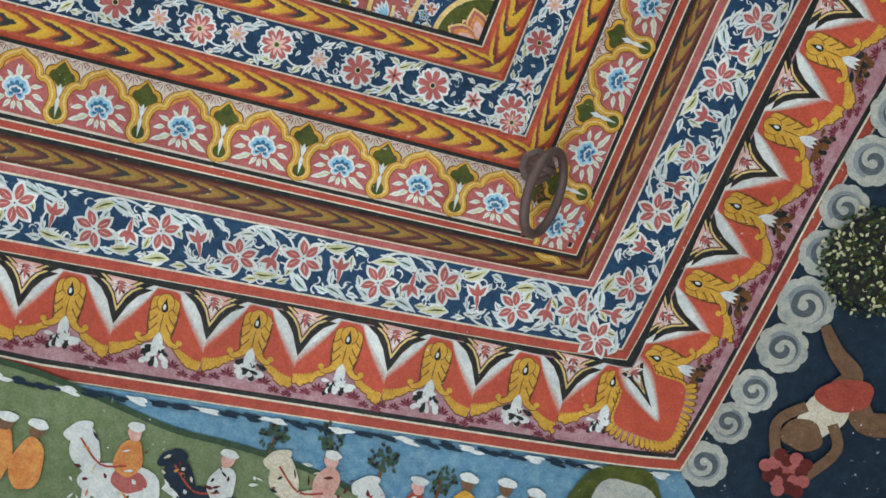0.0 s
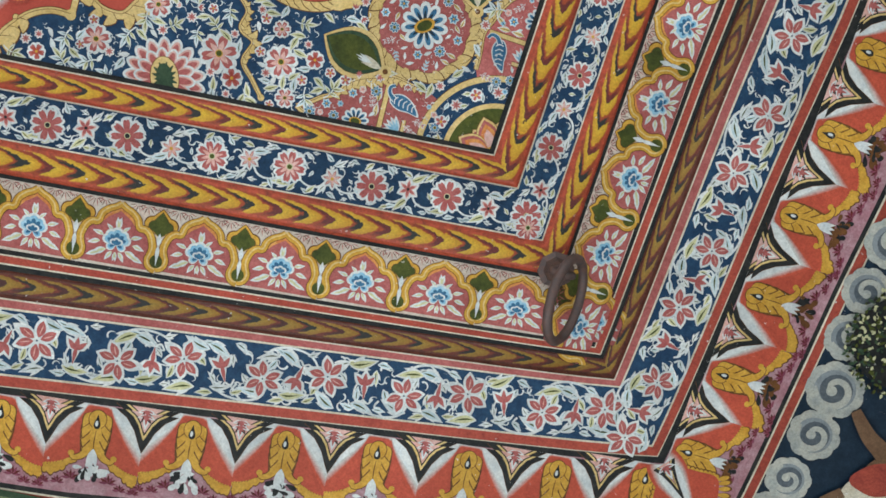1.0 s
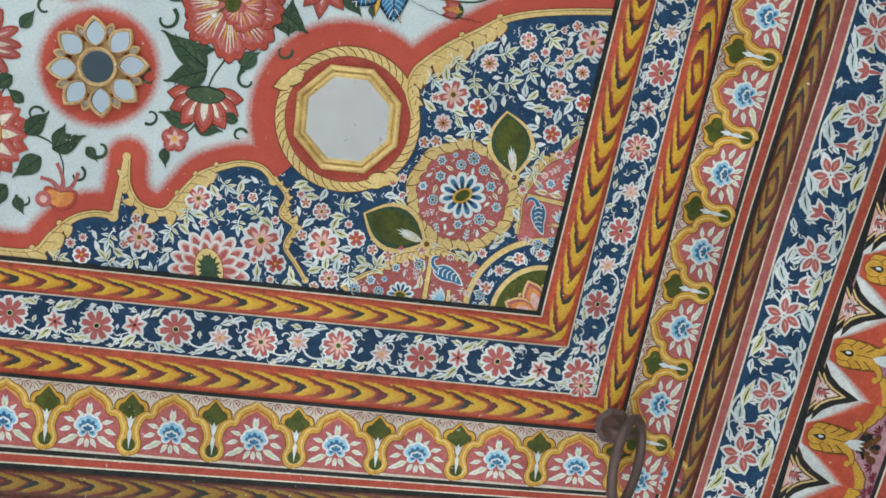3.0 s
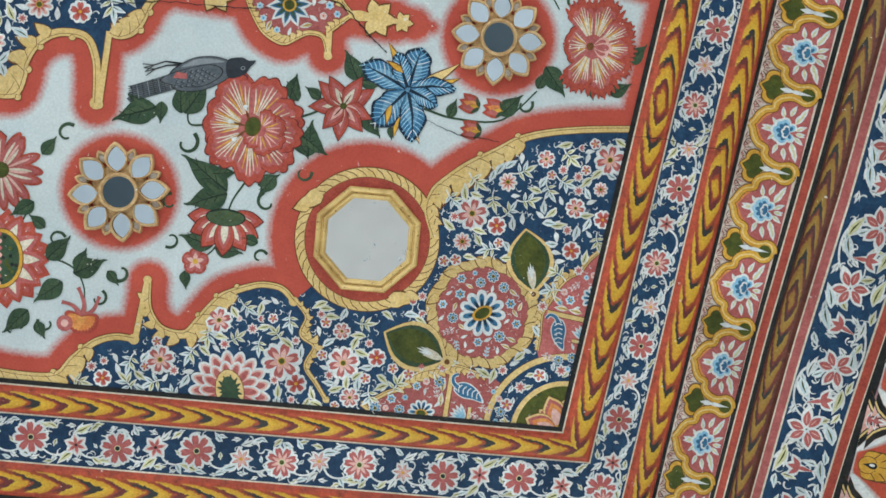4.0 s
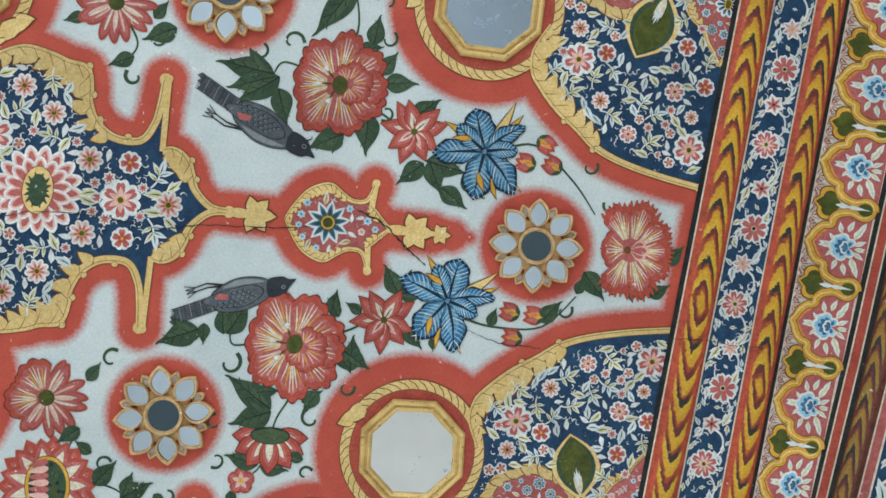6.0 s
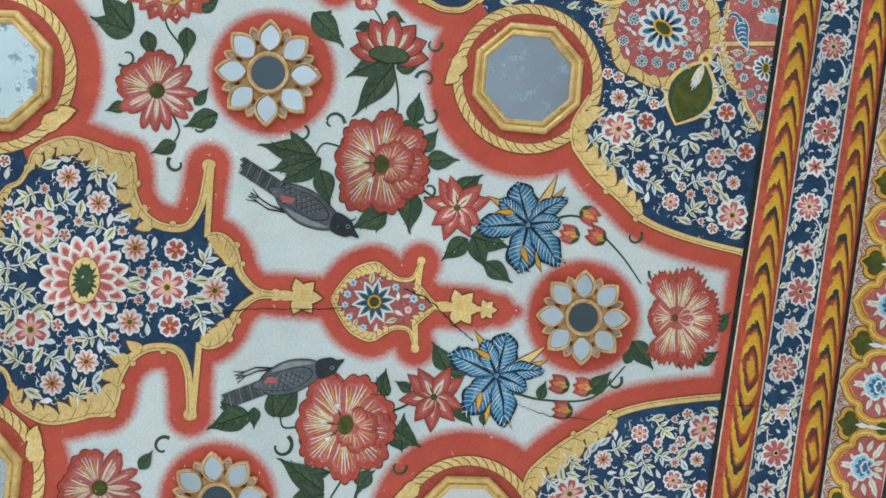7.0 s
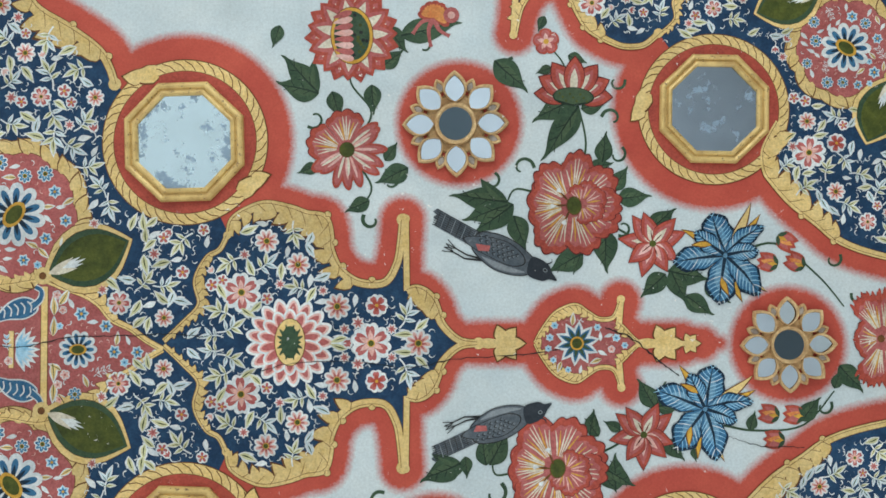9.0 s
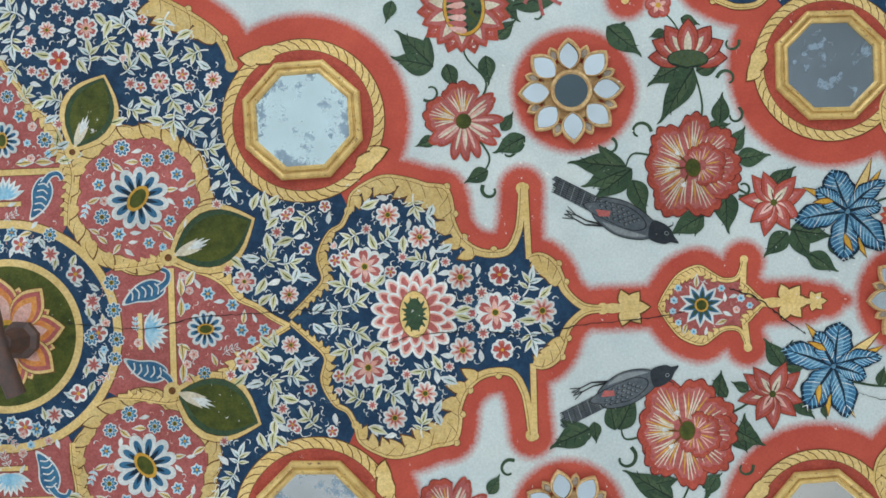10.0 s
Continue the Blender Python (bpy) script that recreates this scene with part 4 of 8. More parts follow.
def ogee_at(c, turn, kx, mirror_fn=lambda p: p, k=1.0):
    ring, half = ogee(k)
    ca, sa = math.cos(turn), math.sin(turn)
    spin = lambda p: mirror_fn((c[0] + p[0] * ca - p[1] * sa, c[1] + p[0] * sa + p[1] * ca))
    poly = [spin(p) for p in ring]
    field("red_field", poly, ROSE, W_RED - 0.0001 + rnd.uniform(0, 0.00005), "red field with white leaves, blue flowers and peacocks")
    sh = Sheet()
    for sgn in (1, -1):
        scroll_line(sh, [spin((x, y * sgn)) for x, y in half], 0.017 * k, SAND, 0.028 * k, 1)
    bar = [spin((0.325 * k, y * k)) for y in (-0.12, 0.12)]
    scroll_line(sh, bar, 0.012 * k, SAND, 0, 1, taper=False)
    scroll_line(sh, [spin((0.262 * k, y * k)) for y in (-0.035, 0.035)], 0.009 * k, SAND, 0, 1, taper=False)
    link("scrollwork", sh.mesh("scrollwork"), panel, label="pale ochre acanthus scroll outlined in brown")
    f = spin((0.39 * k, 0))
    place_sheet("blue_flower", BIG_BLUE_MESH, f[0], f[1], turn, 0.6 * k, w=W_MOTIF + 0.0003)
    # a fan of leaves over the vase and a pair of peacocks
    vase = Sheet()
    for i in range(9):
        a = -1.2 + 0.3 * i
        petal(vase, (0, 0), a, 0.046 * k, 0.016 * k, WHITE, 0.0001 + 0.00002 * i, "leaf", 0, 0.0)
        petal(vase, (0, 0), a, 0.036 * k, 0.008 * k, SKYBLUE, 0.0003 + 0.00002 * i, "leaf", 0, 0.0)
    q = spin((0.272 * k, 0))
    place_sheet("leaf_fan", vase, q[0], q[1], turn, 1.0)
    for sgn in (1, -1):
        p = spin((0.285 * k, 0.078 * k * sgn))
        place_sheet("peacock", PEACOCK, p[0], p[1], turn + (0.2 if sgn > 0 else -0.2), k, sgn, label="small blue painted peacock")
        for dx, dy, tn in ((0.345, 0.045, 1.4), (0.345, 0.085, 1.5), (0.365, 0.10, 0.9)):
            p = spin((dx * k, dy * k * sgn))
            place_sheet("painted_leaf", RED_FILL["painted_leaf"][0], p[0], p[1], turn + sgn * tn, 1.3 * k, sgn)
    taken = [(*spin((0.39 * k, 0)), 0.04 * k), (*spin((0.30 * k, 0)), 0.03 * k), (*spin((0.27 * k, 0.078 * k)), 0.045 * k), (*spin((0.27 * k, -0.078 * k)), 0.045 * k)]
    inner = [spin((0.30 * k + (x - 0.30 * k) * 0.9, y * 0.84)) for x, y in ring]
    strew(inner, taken, [(bar, 0.006)], RED_FILL, [("painted_flower", 120, 0.8), ("leaf_sprig", 200, 0.65), ("small_flower", 300, 0.8), ("painted_leaf", 600, 0.55), ("curl", 700, 0.7)], [(lambda p: p, False)], scale=0.9 * k, gen=random.Random(5))


def peacock():
    sh = Sheet()
    body = smooth_path([(-0.055, -0.012), (-0.03, 0.012), (0.0, 0.020), (0.022, 0.010), (0.024, -0.008), (0.0, -0.018), (-0.028, -0.014)], 4, True)
    big = [(p.x * 1.12, p.y * 1.15) for p in body]
    sh.poly(big, WHITE, 0.0)
    sh.poly([tuple(p) for p in body], BLUE, 0.0001)
    neck = smooth_path([(0.015, 0.0), (0.034, 0.010), (0.040, 0.026), (0.030, 0.036)], 4)
    sh.line(neck, [0.017, 0.016, 0.015, 0.014, 0.013, 0.013, 0.012, 0.012, 0.011, 0.011, 0.011, 0.011, 0.011], WHITE, 0.00012)
    sh.line(neck, [0.012, 0.011, 0.010, 0.009, 0.009, 0.008, 0.008, 0.008, 0.007, 0.007, 0.007, 0.007, 0.006], BLUE, 0.0002)
    for i in range(5):
        x = -0.040 + 0.013 * i
        sh.line(smooth_path([(x, -0.010), (x + 0.004, 0.002), (x - 0.002, 0.012)], 3), 0.0028, WHITE, 0.0003)
    return sh


PEACOCK = peacock().mesh("peacock")
for turn in (0.0, math.pi / 2, -math.pi / 2):
    ogee_at(CENTRE, turn, 1.0, k=1.0 if turn == 0 else 0.98)
for fn in (lambda p: p, across_axis):
    ogee_at(K_END, math.pi - 0.02, 1.0, fn, 0.72)
    ogee_at(K_END, math.pi / 2 - 0.08, 1.0, fn, 0.70)


def green_leaf(k):
    """A dark green leaf with a white heart in a thick ochre outline, base at the origin."""
    sh = Sheet()
    for grow, m, w in ((1.0, BROWN, 0.0), (0.975, SAND, 0.0001), (0.80, BROWN, 0.0002), (0.785, GREEN, 0.00026), (0.62, OLIVE, 0.0003)):
        petal(sh, (0, 0), 0, 0.175 * k * (1 + (grow - 1) * 0.5), 0.132 * k * grow, m, w, "ovate", 0.03, 0.175 * k * (1 - grow) * 0.30)
    for a, ln in ((0.0, 0.095), (0.2, 0.07), (-0.2, 0.07), (0.1, 0.085), (-0.1, 0.085)):
        petal(sh, (0.008 * k, 0), a, ln * 0.78 * k, 0.011 * k, WHITE if abs(a) < 0.15 else CREAM, 0.00034 + abs(a) * 0.0001, "leaf", 0.03)
    sh.disc((-0.004 * k, 0), 0.016 * k, SAND, 0.0003, 16)
    sh.disc((-0.004 * k, 0), 0.007 * k, BROWN, 0.00042, 12)
    return sh


GREEN_LEAF = green_leaf(1.0).mesh("green_leaf")
LEAVES = [((-0.225, 0.130), (-0.052, 0.195)), ((-0.410, 0.345), (-0.338, 0.492))]
for a, b in LEAVES:
    for fn, mir in ((lambda p: p, 1), (flip, -1)):
        p, q = fn(a), fn(b)
        place_sheet("green_leaf", GREEN_LEAF, p[0], p[1], math.atan2(q[1] - p[1], q[0] - p[0]), math.hypot(q[0] - p[0], q[1] - p[1]) / 0.178, mir, label="dark green leaf with a white heart and ochre rim")
for a, b in (((1.330, -0.475), (1.300, -0.350)), ((1.180, -0.630), (1.052, -0.585))):
    for fn, mir in ((lambda p: p, 1), (across_axis, -1)):
        p, q = fn(a), fn(b)
        place_sheet("green_leaf", GREEN_LEAF, p[0], p[1], math.atan2(q[1] - p[1], q[0] - p[0]), math.hypot(q[0] - p[0], q[1] - p[1]) / 0.178, mir, label="dark green leaf with a white heart and ochre rim")

# -- flowers of the indigo fields
BIG_PINK = Sheet()
for ring, (n, rr) in enumerate(((17, 0.086), (14, 0.064))):
    for i in range(n):
        a = 2 * math.pi * (i + 0.5 * ring) / n
        k = 0.00012 * ring + 0.00002 * (i % 3)
        wd = 2 * math.pi * rr / n * 0.95
        petal(BIG_PINK, (0, 0), a, rr, wd, WHITE, k, "round")
        petal(BIG_PINK, (0, 0), a, rr * 0.93, wd * 0.74, PALE, k + 0.00003, "round")
        petal(BIG_PINK, (0, 0), a, rr * 0.87, wd * 0.52, ROSE, k + 0.00006, "round")
BIG_PINK.disc((0, 0), 0.030, BROWN, 0.00036, 22, 0.046)
BIG_PINK.disc((0, 0), 0.0285, SAND, 0.0004, 22, 0.0445)
BIG_PINK.disc((0, 0), 0.017, GREEN, 0.00044, 18, 0.031)
for i in range(14):
    ray_line(BIG_PINK, (0, 0), 2 * math.pi * i / 14, 0.010, 0.021 + 0.013 * abs(math.sin(2 * math.pi * i / 14)), 0.007, GREEN, 0.0005)
BIG_PINK_MESH = BIG_PINK.mesh("large_pink_flower")
place_sheet("large_pink_flower", BIG_PINK_MESH, 0.245, 0.002, 0.0, label="many-petalled pink flower with a green eye")
for fn in (lambda p: p, across_axis):
    p = fn((0.778, -0.742))
    place_sheet("large_pink_flower", BIG_PINK_MESH, p[0], p[1], 0.3, 0.92, label="many-petalled pink flower cut by the panel's edge")
NAMED = [(0.152, 0.097, 1.45), (0.40, 0.0, 1.5), (0.49, 0.0, 1.15), (0.335, 0.07, 1.1), (0.20, 0.195, 1.0), (0.26, 0.150, 1.0)]
taken = [(0.245, 0, 0.082)]
for u, v, k in NAMED:
    taken.append((u, v, 0.02 * k))
    for fn, mir in ((lambda p: p, 1),) if v == 0 else ((lambda p: p, 1), (flip, -1)):
        p = fn((u, v))
        place_sheet("painted_flower", FILL["painted_flower"][2 if k > 1.2 else 1], p[0], p[1], 0.6, k, mir)
taken += [(CENTRE.x, CENTRE.y, 0.235), (*OCT_MID, 0.160)] + [(c[0], c[1], 0.142 * k) for c, k, t in ROSETTES[:3]]
for a, b in LEAVES:
    for t in (0.15, 0.5, 0.8):
        taken.append((a[0] + (b[0] - a[0]) * t, a[1] + (b[1] - a[1]) * t, 0.046 if t > 0.2 else 0.02))
path_of = lambda pts: [tuple(p) for p in smooth_path(pts, 3)]
ogee_line = [(CENTRE.x + x, CENTRE.y + y) for x, y in ogee(1.0)[1]]
ogee_up = [(CENTRE.x - y * s, CENTRE.y + x) for s in (1, -1) for x, y in ogee(0.98)[1]]
lines = [(path_of(LOBE), 0.022), (path_of(LOBE_TIP), 0.020), (path_of(SHOULDER), 0.022), (path_of(INNER), 0.011), (ogee_line, 0.008)]
off_ogee = [(CENTRE.x + x, CENTRE.y + y) for x, y in ogee(1.0)[0]]
up_ogee = [(CENTRE.x - y, CENTRE.y + x) for x, y in ogee(0.98)[0]]
STEPS = [("painted_flower", 150, 1.25), ("leaf_sprig", 1400, 0.90), ("small_flower", 1100, 0.88), ("painted_leaf", 9000, 0.64), ("flower_bud", 1500, 0.80), ("curl", 9000, 0.72)]
half_field = [p for p in MID_FIELD[: len(MID_FIELD) // 2]] + [(0.605, 0.0), (-1.0, 0.0)]
strew(half_field, taken, lines, FILL, STEPS, [(lambda p: p, False), (flip, True)], keep=lambda p: p[0] > -0.62 and p[1] > 0.006 and not inside(p, off_ogee) and not inside(p, up_ogee), gen=random.Random(3), scale=0.84)

ogees = []
for turn, k in ((math.pi - 0.02, 0.72), (math.pi / 2 - 0.08, 0.70)):
    ca, sa = math.cos(turn), math.sin(turn)
    ogees.append([(K_END[0] + x * ca - y * sa, K_END[1] + x * sa + y * ca) for x, y in ogee(k)[0]])
taken = [(*K_END, 0.163), (*OCT_CORNER, 0.142), (1.237, -0.528, 0.105), (0.778, -0.742, 0.078)]
for a, b in (((1.330, -0.475), (1.300, -0.350)), ((1.180, -0.630), (1.052, -0.585))):
    for t in (0.15, 0.5, 0.8):
        taken.append((a[0] + (b[0] - a[0]) * t, a[1] + (b[1] - a[1]) * t, 0.034 if t > 0.2 else 0.015))
for u, v, k in ((0.868, -0.672, 1.5), (0.640, -0.700, 1.1), (0.740, -0.610, 1.0), (0.985, -0.660, 1.25), (1.19, -0.34, 1.25), (1.44, -0.20, 1.2)):
    taken.append((u, v, 0.02 * k))
    for fn, mir in ((lambda p: p, 1), (across_axis, -1)):
        p = fn((u, v))
        place_sheet("painted_flower", FILL["painted_flower"][2], p[0], p[1], 0.4, k, mir)
lines = [(path_of(C_BOTTOM), 0.017), (path_of(C_LOBE), 0.016), (path_of(C_RIGHT), 0.018), (path_of(C_INNER), 0.008)]
strew(CORNER_FIELD, taken, lines, FILL, STEPS, [(lambda p: p, False), (across_axis, True)], scale=0.70, keep=lambda p: (p[0] - CORNER.x) < 0.0876 * (p[1] - CORNER.y) - 0.004 and p[1] - CORNER.y > 0.043 * (p[0] - CORNER.x) and not any(inside(p, o) for o in ogees), gen=random.Random(4))
# ---------------------------------------------------------------- flowers of the borders
def along(run, s, o, p, w, extra=0.0):
    """A pose on a border: x runs with the border away from the corner, y towards its outer edge."""
    c = run(s, o, p)
    d = UP if run is on_right else ALONG
    y = Vector((UP.y, -UP.x)) if run is on_right else Vector((-ALONG.y, ALONG.x))
    m = Matrix(((d.x, y.x, 0, c.x), (d.y, y.y, 0, c.y), (0, 0, 1, w), (0, 0, 0, 1)))
    return m @ Matrix.Rotation(extra, 4, "Z")


def trumpet(size, rim, fill):
    """A lily from the side: a flared mouth with three tips and a tapering throat."""
    sh = Sheet()
    for grow, mat, w in ((1.0, rim, 0.0), (0.52, fill, 0.0002)):
        petal(sh, (-0.55 * size, 0), 0.0, size * 0.72 * (0.5 + 0.5 * grow), size * 0.26 * grow, mat, w, "drop")
        for a in (0.75, -0.75, 0.0):
            petal(sh, (-0.05 * size, 0), a, size * 0.55 * (0.55 + 0.45 * grow), size * 0.34 * grow, mat, w + 0.00003 * (a + 1), "leaf")
    for sgn in (1, -1):
        sh.line(smooth_path([(-0.5 * size, 0), (-0.62 * size, 0.16 * size * sgn), (-0.45 * size, 0.30 * size * sgn)], 4), size * 0.06, rim, 0.0003)
    return sh


def lily(r, rim, fill):
    """Six long pointed petals with thick pale rims, two of them drawn out into a throat."""
    sh = Sheet()
    for i in range(6):
        a = i * math.pi / 3 + (0.12 if i % 2 else -0.08)
        ln = r * (1.0 + (0.16 if i == 1 else 0.0))
        petal(sh, (0, 0), a, ln, r * 0.58, rim, 0.00002 * i, "ovate", 0.10, r * 0.04)
    for i in range(6):
        a = i * math.pi / 3 + (0.12 if i % 2 else -0.08)
        petal(sh, (0, 0), a, r * 0.72, r * 0.37, fill, 0.0002 + 0.00001 * i, "ovate", 0.10, r * 0.16)
        ray_line(sh, (0, 0), a, r * 0.30, r * 0.70, r * 0.05, PALE, 0.0003)
    sh.line(smooth_path([(-0.12 * r, 0.06 * r), (0.02 * r, 0.14 * r), (0.13 * r, 0.0), (0.0, -0.12 * r)], 4), r * 0.07, rim, 0.0004)
    return sh


B_BIG = [flower(8, 0.037, WHITE, ROSE, None, BLACK, STRAW, 0.98, "heart", 0.13, edge=0.17).mesh("border_flower"), flower(8, 0.036, WHITE, ROSE, PALE, OLIVE, STRAW, 0.98, "heart", 0.14, edge=0.16).mesh("border_flower")]
B_SMALL = [flower(6, 0.027, WHITE, PALE, ROSE, BLACK, None, 0.95, "point", 0.12, edge=0.24).mesh("border_flower"), flower(7, 0.027, WHITE, ROSE, PALE, GOLD, None, 0.95, "point", 0.14, edge=0.26).mesh("border_flower")]
L_WHITE = [notched_leaf(0.046, 0.42, STRAW, 0.25).mesh("border_leaf"), notched_leaf(0.042, 0.44, PALE_BLUE, -0.25).mesh("border_leaf"), notched_leaf(0.036, 0.36, WHITE, 0.3).mesh("border_leaf")]
VINE = Sheet()
VINE.line(smooth_path([(-0.042, -0.020), (-0.026, 0.018), (0.0, 0.026), (0.022, 0.012), (0.026, -0.012), (0.010, -0.018)], 5), [0.0044 - 0.00008 * i for i in range(26)], WHITE, 0.0)
VINE_MESH = VINE.mesh("vine")
W_B = 0.0034


def over(run):
    """Where the two borders meet, the short one is painted over the long one."""
    return 0.0012 if run is on_right else 0.0


def inner_flower_band(run, start, step, n, half):
    d = random.Random(9 if run is on_right else 10)
    mid = (0.1175, 0.1115)
    wide = half / 0.044
    for i in range(n):
        s = start + i * step
        mesh = d.choice(B_SMALL if i % 2 else B_BIG)
        sway = 0.004 * (1 if i % 4 < 2 else -1)
        link("border_flower", mesh, border, along(run, s, mid[0] + sway, mid[1] + sway, W_B + 0.0004 + over(run), d.uniform(0, 6)) @ Matrix.Scale(0.97 * wide * d.uniform(0.94, 1.06), 4))
        side = 1 if i % 2 else -1
        link("vine", VINE_MESH, border, along(run, s + 0.5 * step, mid[0], mid[1], W_B - 0.0001 + 0.5 * over(run), 0.0 if side > 0 else math.pi) @ Matrix.Diagonal((1, side, 1, 1)))
        for sx, sy, a, k in ((0.5, 0.62, 0.35, 1.0), (0.5, -0.62, 2.8, 1.0), (0.30, 0.84, 2.7, 0.62), (0.72, -0.84, 0.4, 0.62), (0.20, -0.80, -0.6, 0.66), (0.80, 0.80, -2.5, 0.66), (0.5, 0.05, 1.2, 0.42), (0.02, 0.92, 0.1, 0.5), (0.02, -0.92, 3.0, 0.5)):
            link("border_leaf", d.choice(L_WHITE), border, along(run, s + sx * step, mid[0] + sy * half, mid[1] + sy * half, W_B + d.uniform(0, 0.0001), a * side + d.uniform(-0.3, 0.3)) @ Matrix.Scale(k * wide * 0.92, 4))


inner_flower_band(on_bottom, 0.010, 0.078, 22, 0.041)
inner_flower_band(on_right, -0.023, 0.0785, 26, 0.036)

O_BIG = [lily(0.043, WHITE, ROSE).mesh("border_flower"), lily(0.041, WHITE, ROSE).mesh("border_flower")]
O_BUD = trumpet(0.062, WHITE, ROSE).mesh("border_bud")
O_VINE = Sheet()
O_VINE.line(smooth_path([(-0.075, 0.010), (-0.062, 0.046), (-0.030, 0.058), (0.010, 0.050), (0.030, 0.022), (0.026, -0.004), (0.008, -0.006)], 5), [0.0058 - 0.0001 * i for i in range(31)], WHITE, 0.0)
O_VINE.line(smooth_path([(-0.030, 0.058), (-0.012, 0.040), (-0.018, 0.026)], 4), 0.0040, WHITE, 0.0001)
O_VINE_MESH = O_VINE.mesh("vine")


def outer_flower_band(run, start, step, n, mid, half):
    d = random.Random(21)
    w = STEP + 0.0004 + over(run)
    for i in range(n):
        s = start + i * step
        k = half / 0.052
        side = 1 if i % 2 else -1
        link("border_flower", O_BIG[i % 2], border, along(run, s, mid[0] + 0.010 * side, mid[1] + 0.010 * side, w + 0.0005, 0.5 * math.pi * side + d.uniform(-0.3, 0.3)) @ Matrix.Scale(k * d.uniform(0.92, 1.02), 4))
        link("border_bud", O_BUD, border, along(run, s + 0.5 * step, mid[0] - 0.004 * side, mid[1] - 0.004 * side, w + 0.0003, -1.45 * side + d.uniform(-0.25, 0.25)) @ Matrix.Scale(k * 0.95, 4))
        link("vine", O_VINE_MESH, border, along(run, s + 0.42 * step, *mid, w, 0 if side > 0 else math.pi) @ Matrix.Diagonal((k, k * 0.92, 1, 1)))
        for sx, sy, a, kk in ((0.30, 0.74, 0.1, 1.25), (0.36, -0.74, 3.2, 1.2), (0.72, 0.74, 3.0, 1.15), (0.70, -0.72, 0.0, 1.2), (0.28, 0.30, 1.9, 0.75), (0.74, -0.30, -1.1, 0.75), (0.98, 0.86, 0.0, 0.7), (0.02, -0.88, 3.14, 0.7), (0.5, 0.80, 3.1, 0.6), (0.5, -0.84, 0.0, 0.6), (0.30, -0.34, 1.4, 0.7), (0.72, 0.32, -1.4, 0.7)):
            link("border_leaf", d.choice(L_WHITE), border, along(run, s + sx * step, mid[0] + sy * half, mid[1] + sy * half, w + 0.0001 + d.uniform(0, 0.0001), a * side + d.uniform(-0.3, 0.3)) @ Matrix.Scale(kk * k, 4))


def curls_along(run, length, mid, half, w, n, size):
    """Small white tendrils that fill the gaps of a flower band."""
    d = random.Random(31)
    for i in range(n):
        s, q = d.uniform(0.02, length), d.choice((-1, 1)) * d.uniform(0.25, 0.9)
        link("tendril", FILL["curl"][i % 2], border, along(run, s, mid[0] + q * half, mid[1] + q * half, w + d.uniform(0, 0.0001), d.uniform(0, 6.28)) @ Matrix.Scale(size * d.uniform(0.8, 1.3), 4))


curls_along(on_bottom, 1.5, (0.490, 0.5295), 0.053, STEP + 0.0005, 170, 1.3)
curls_along(on_right, 1.4, (0.490, 0.5295), 0.051, STEP + 0.0017, 170, 1.3)
curls_along(on_bottom, 1.3, (0.1175, 0.1115), 0.040, W_B + 0.0001, 120, 1.1)
curls_along(on_right, 1.5, (0.1175, 0.1115), 0.035, W_B + 0.0013, 140, 1.0)
outer_flower_band(on_bottom, 0.060, 0.140, 15, (0.490, 0.5295), 0.055)
outer_flower_band(on_right, -0.056, 0.143, 16, (0.490, 0.5295), 0.053)


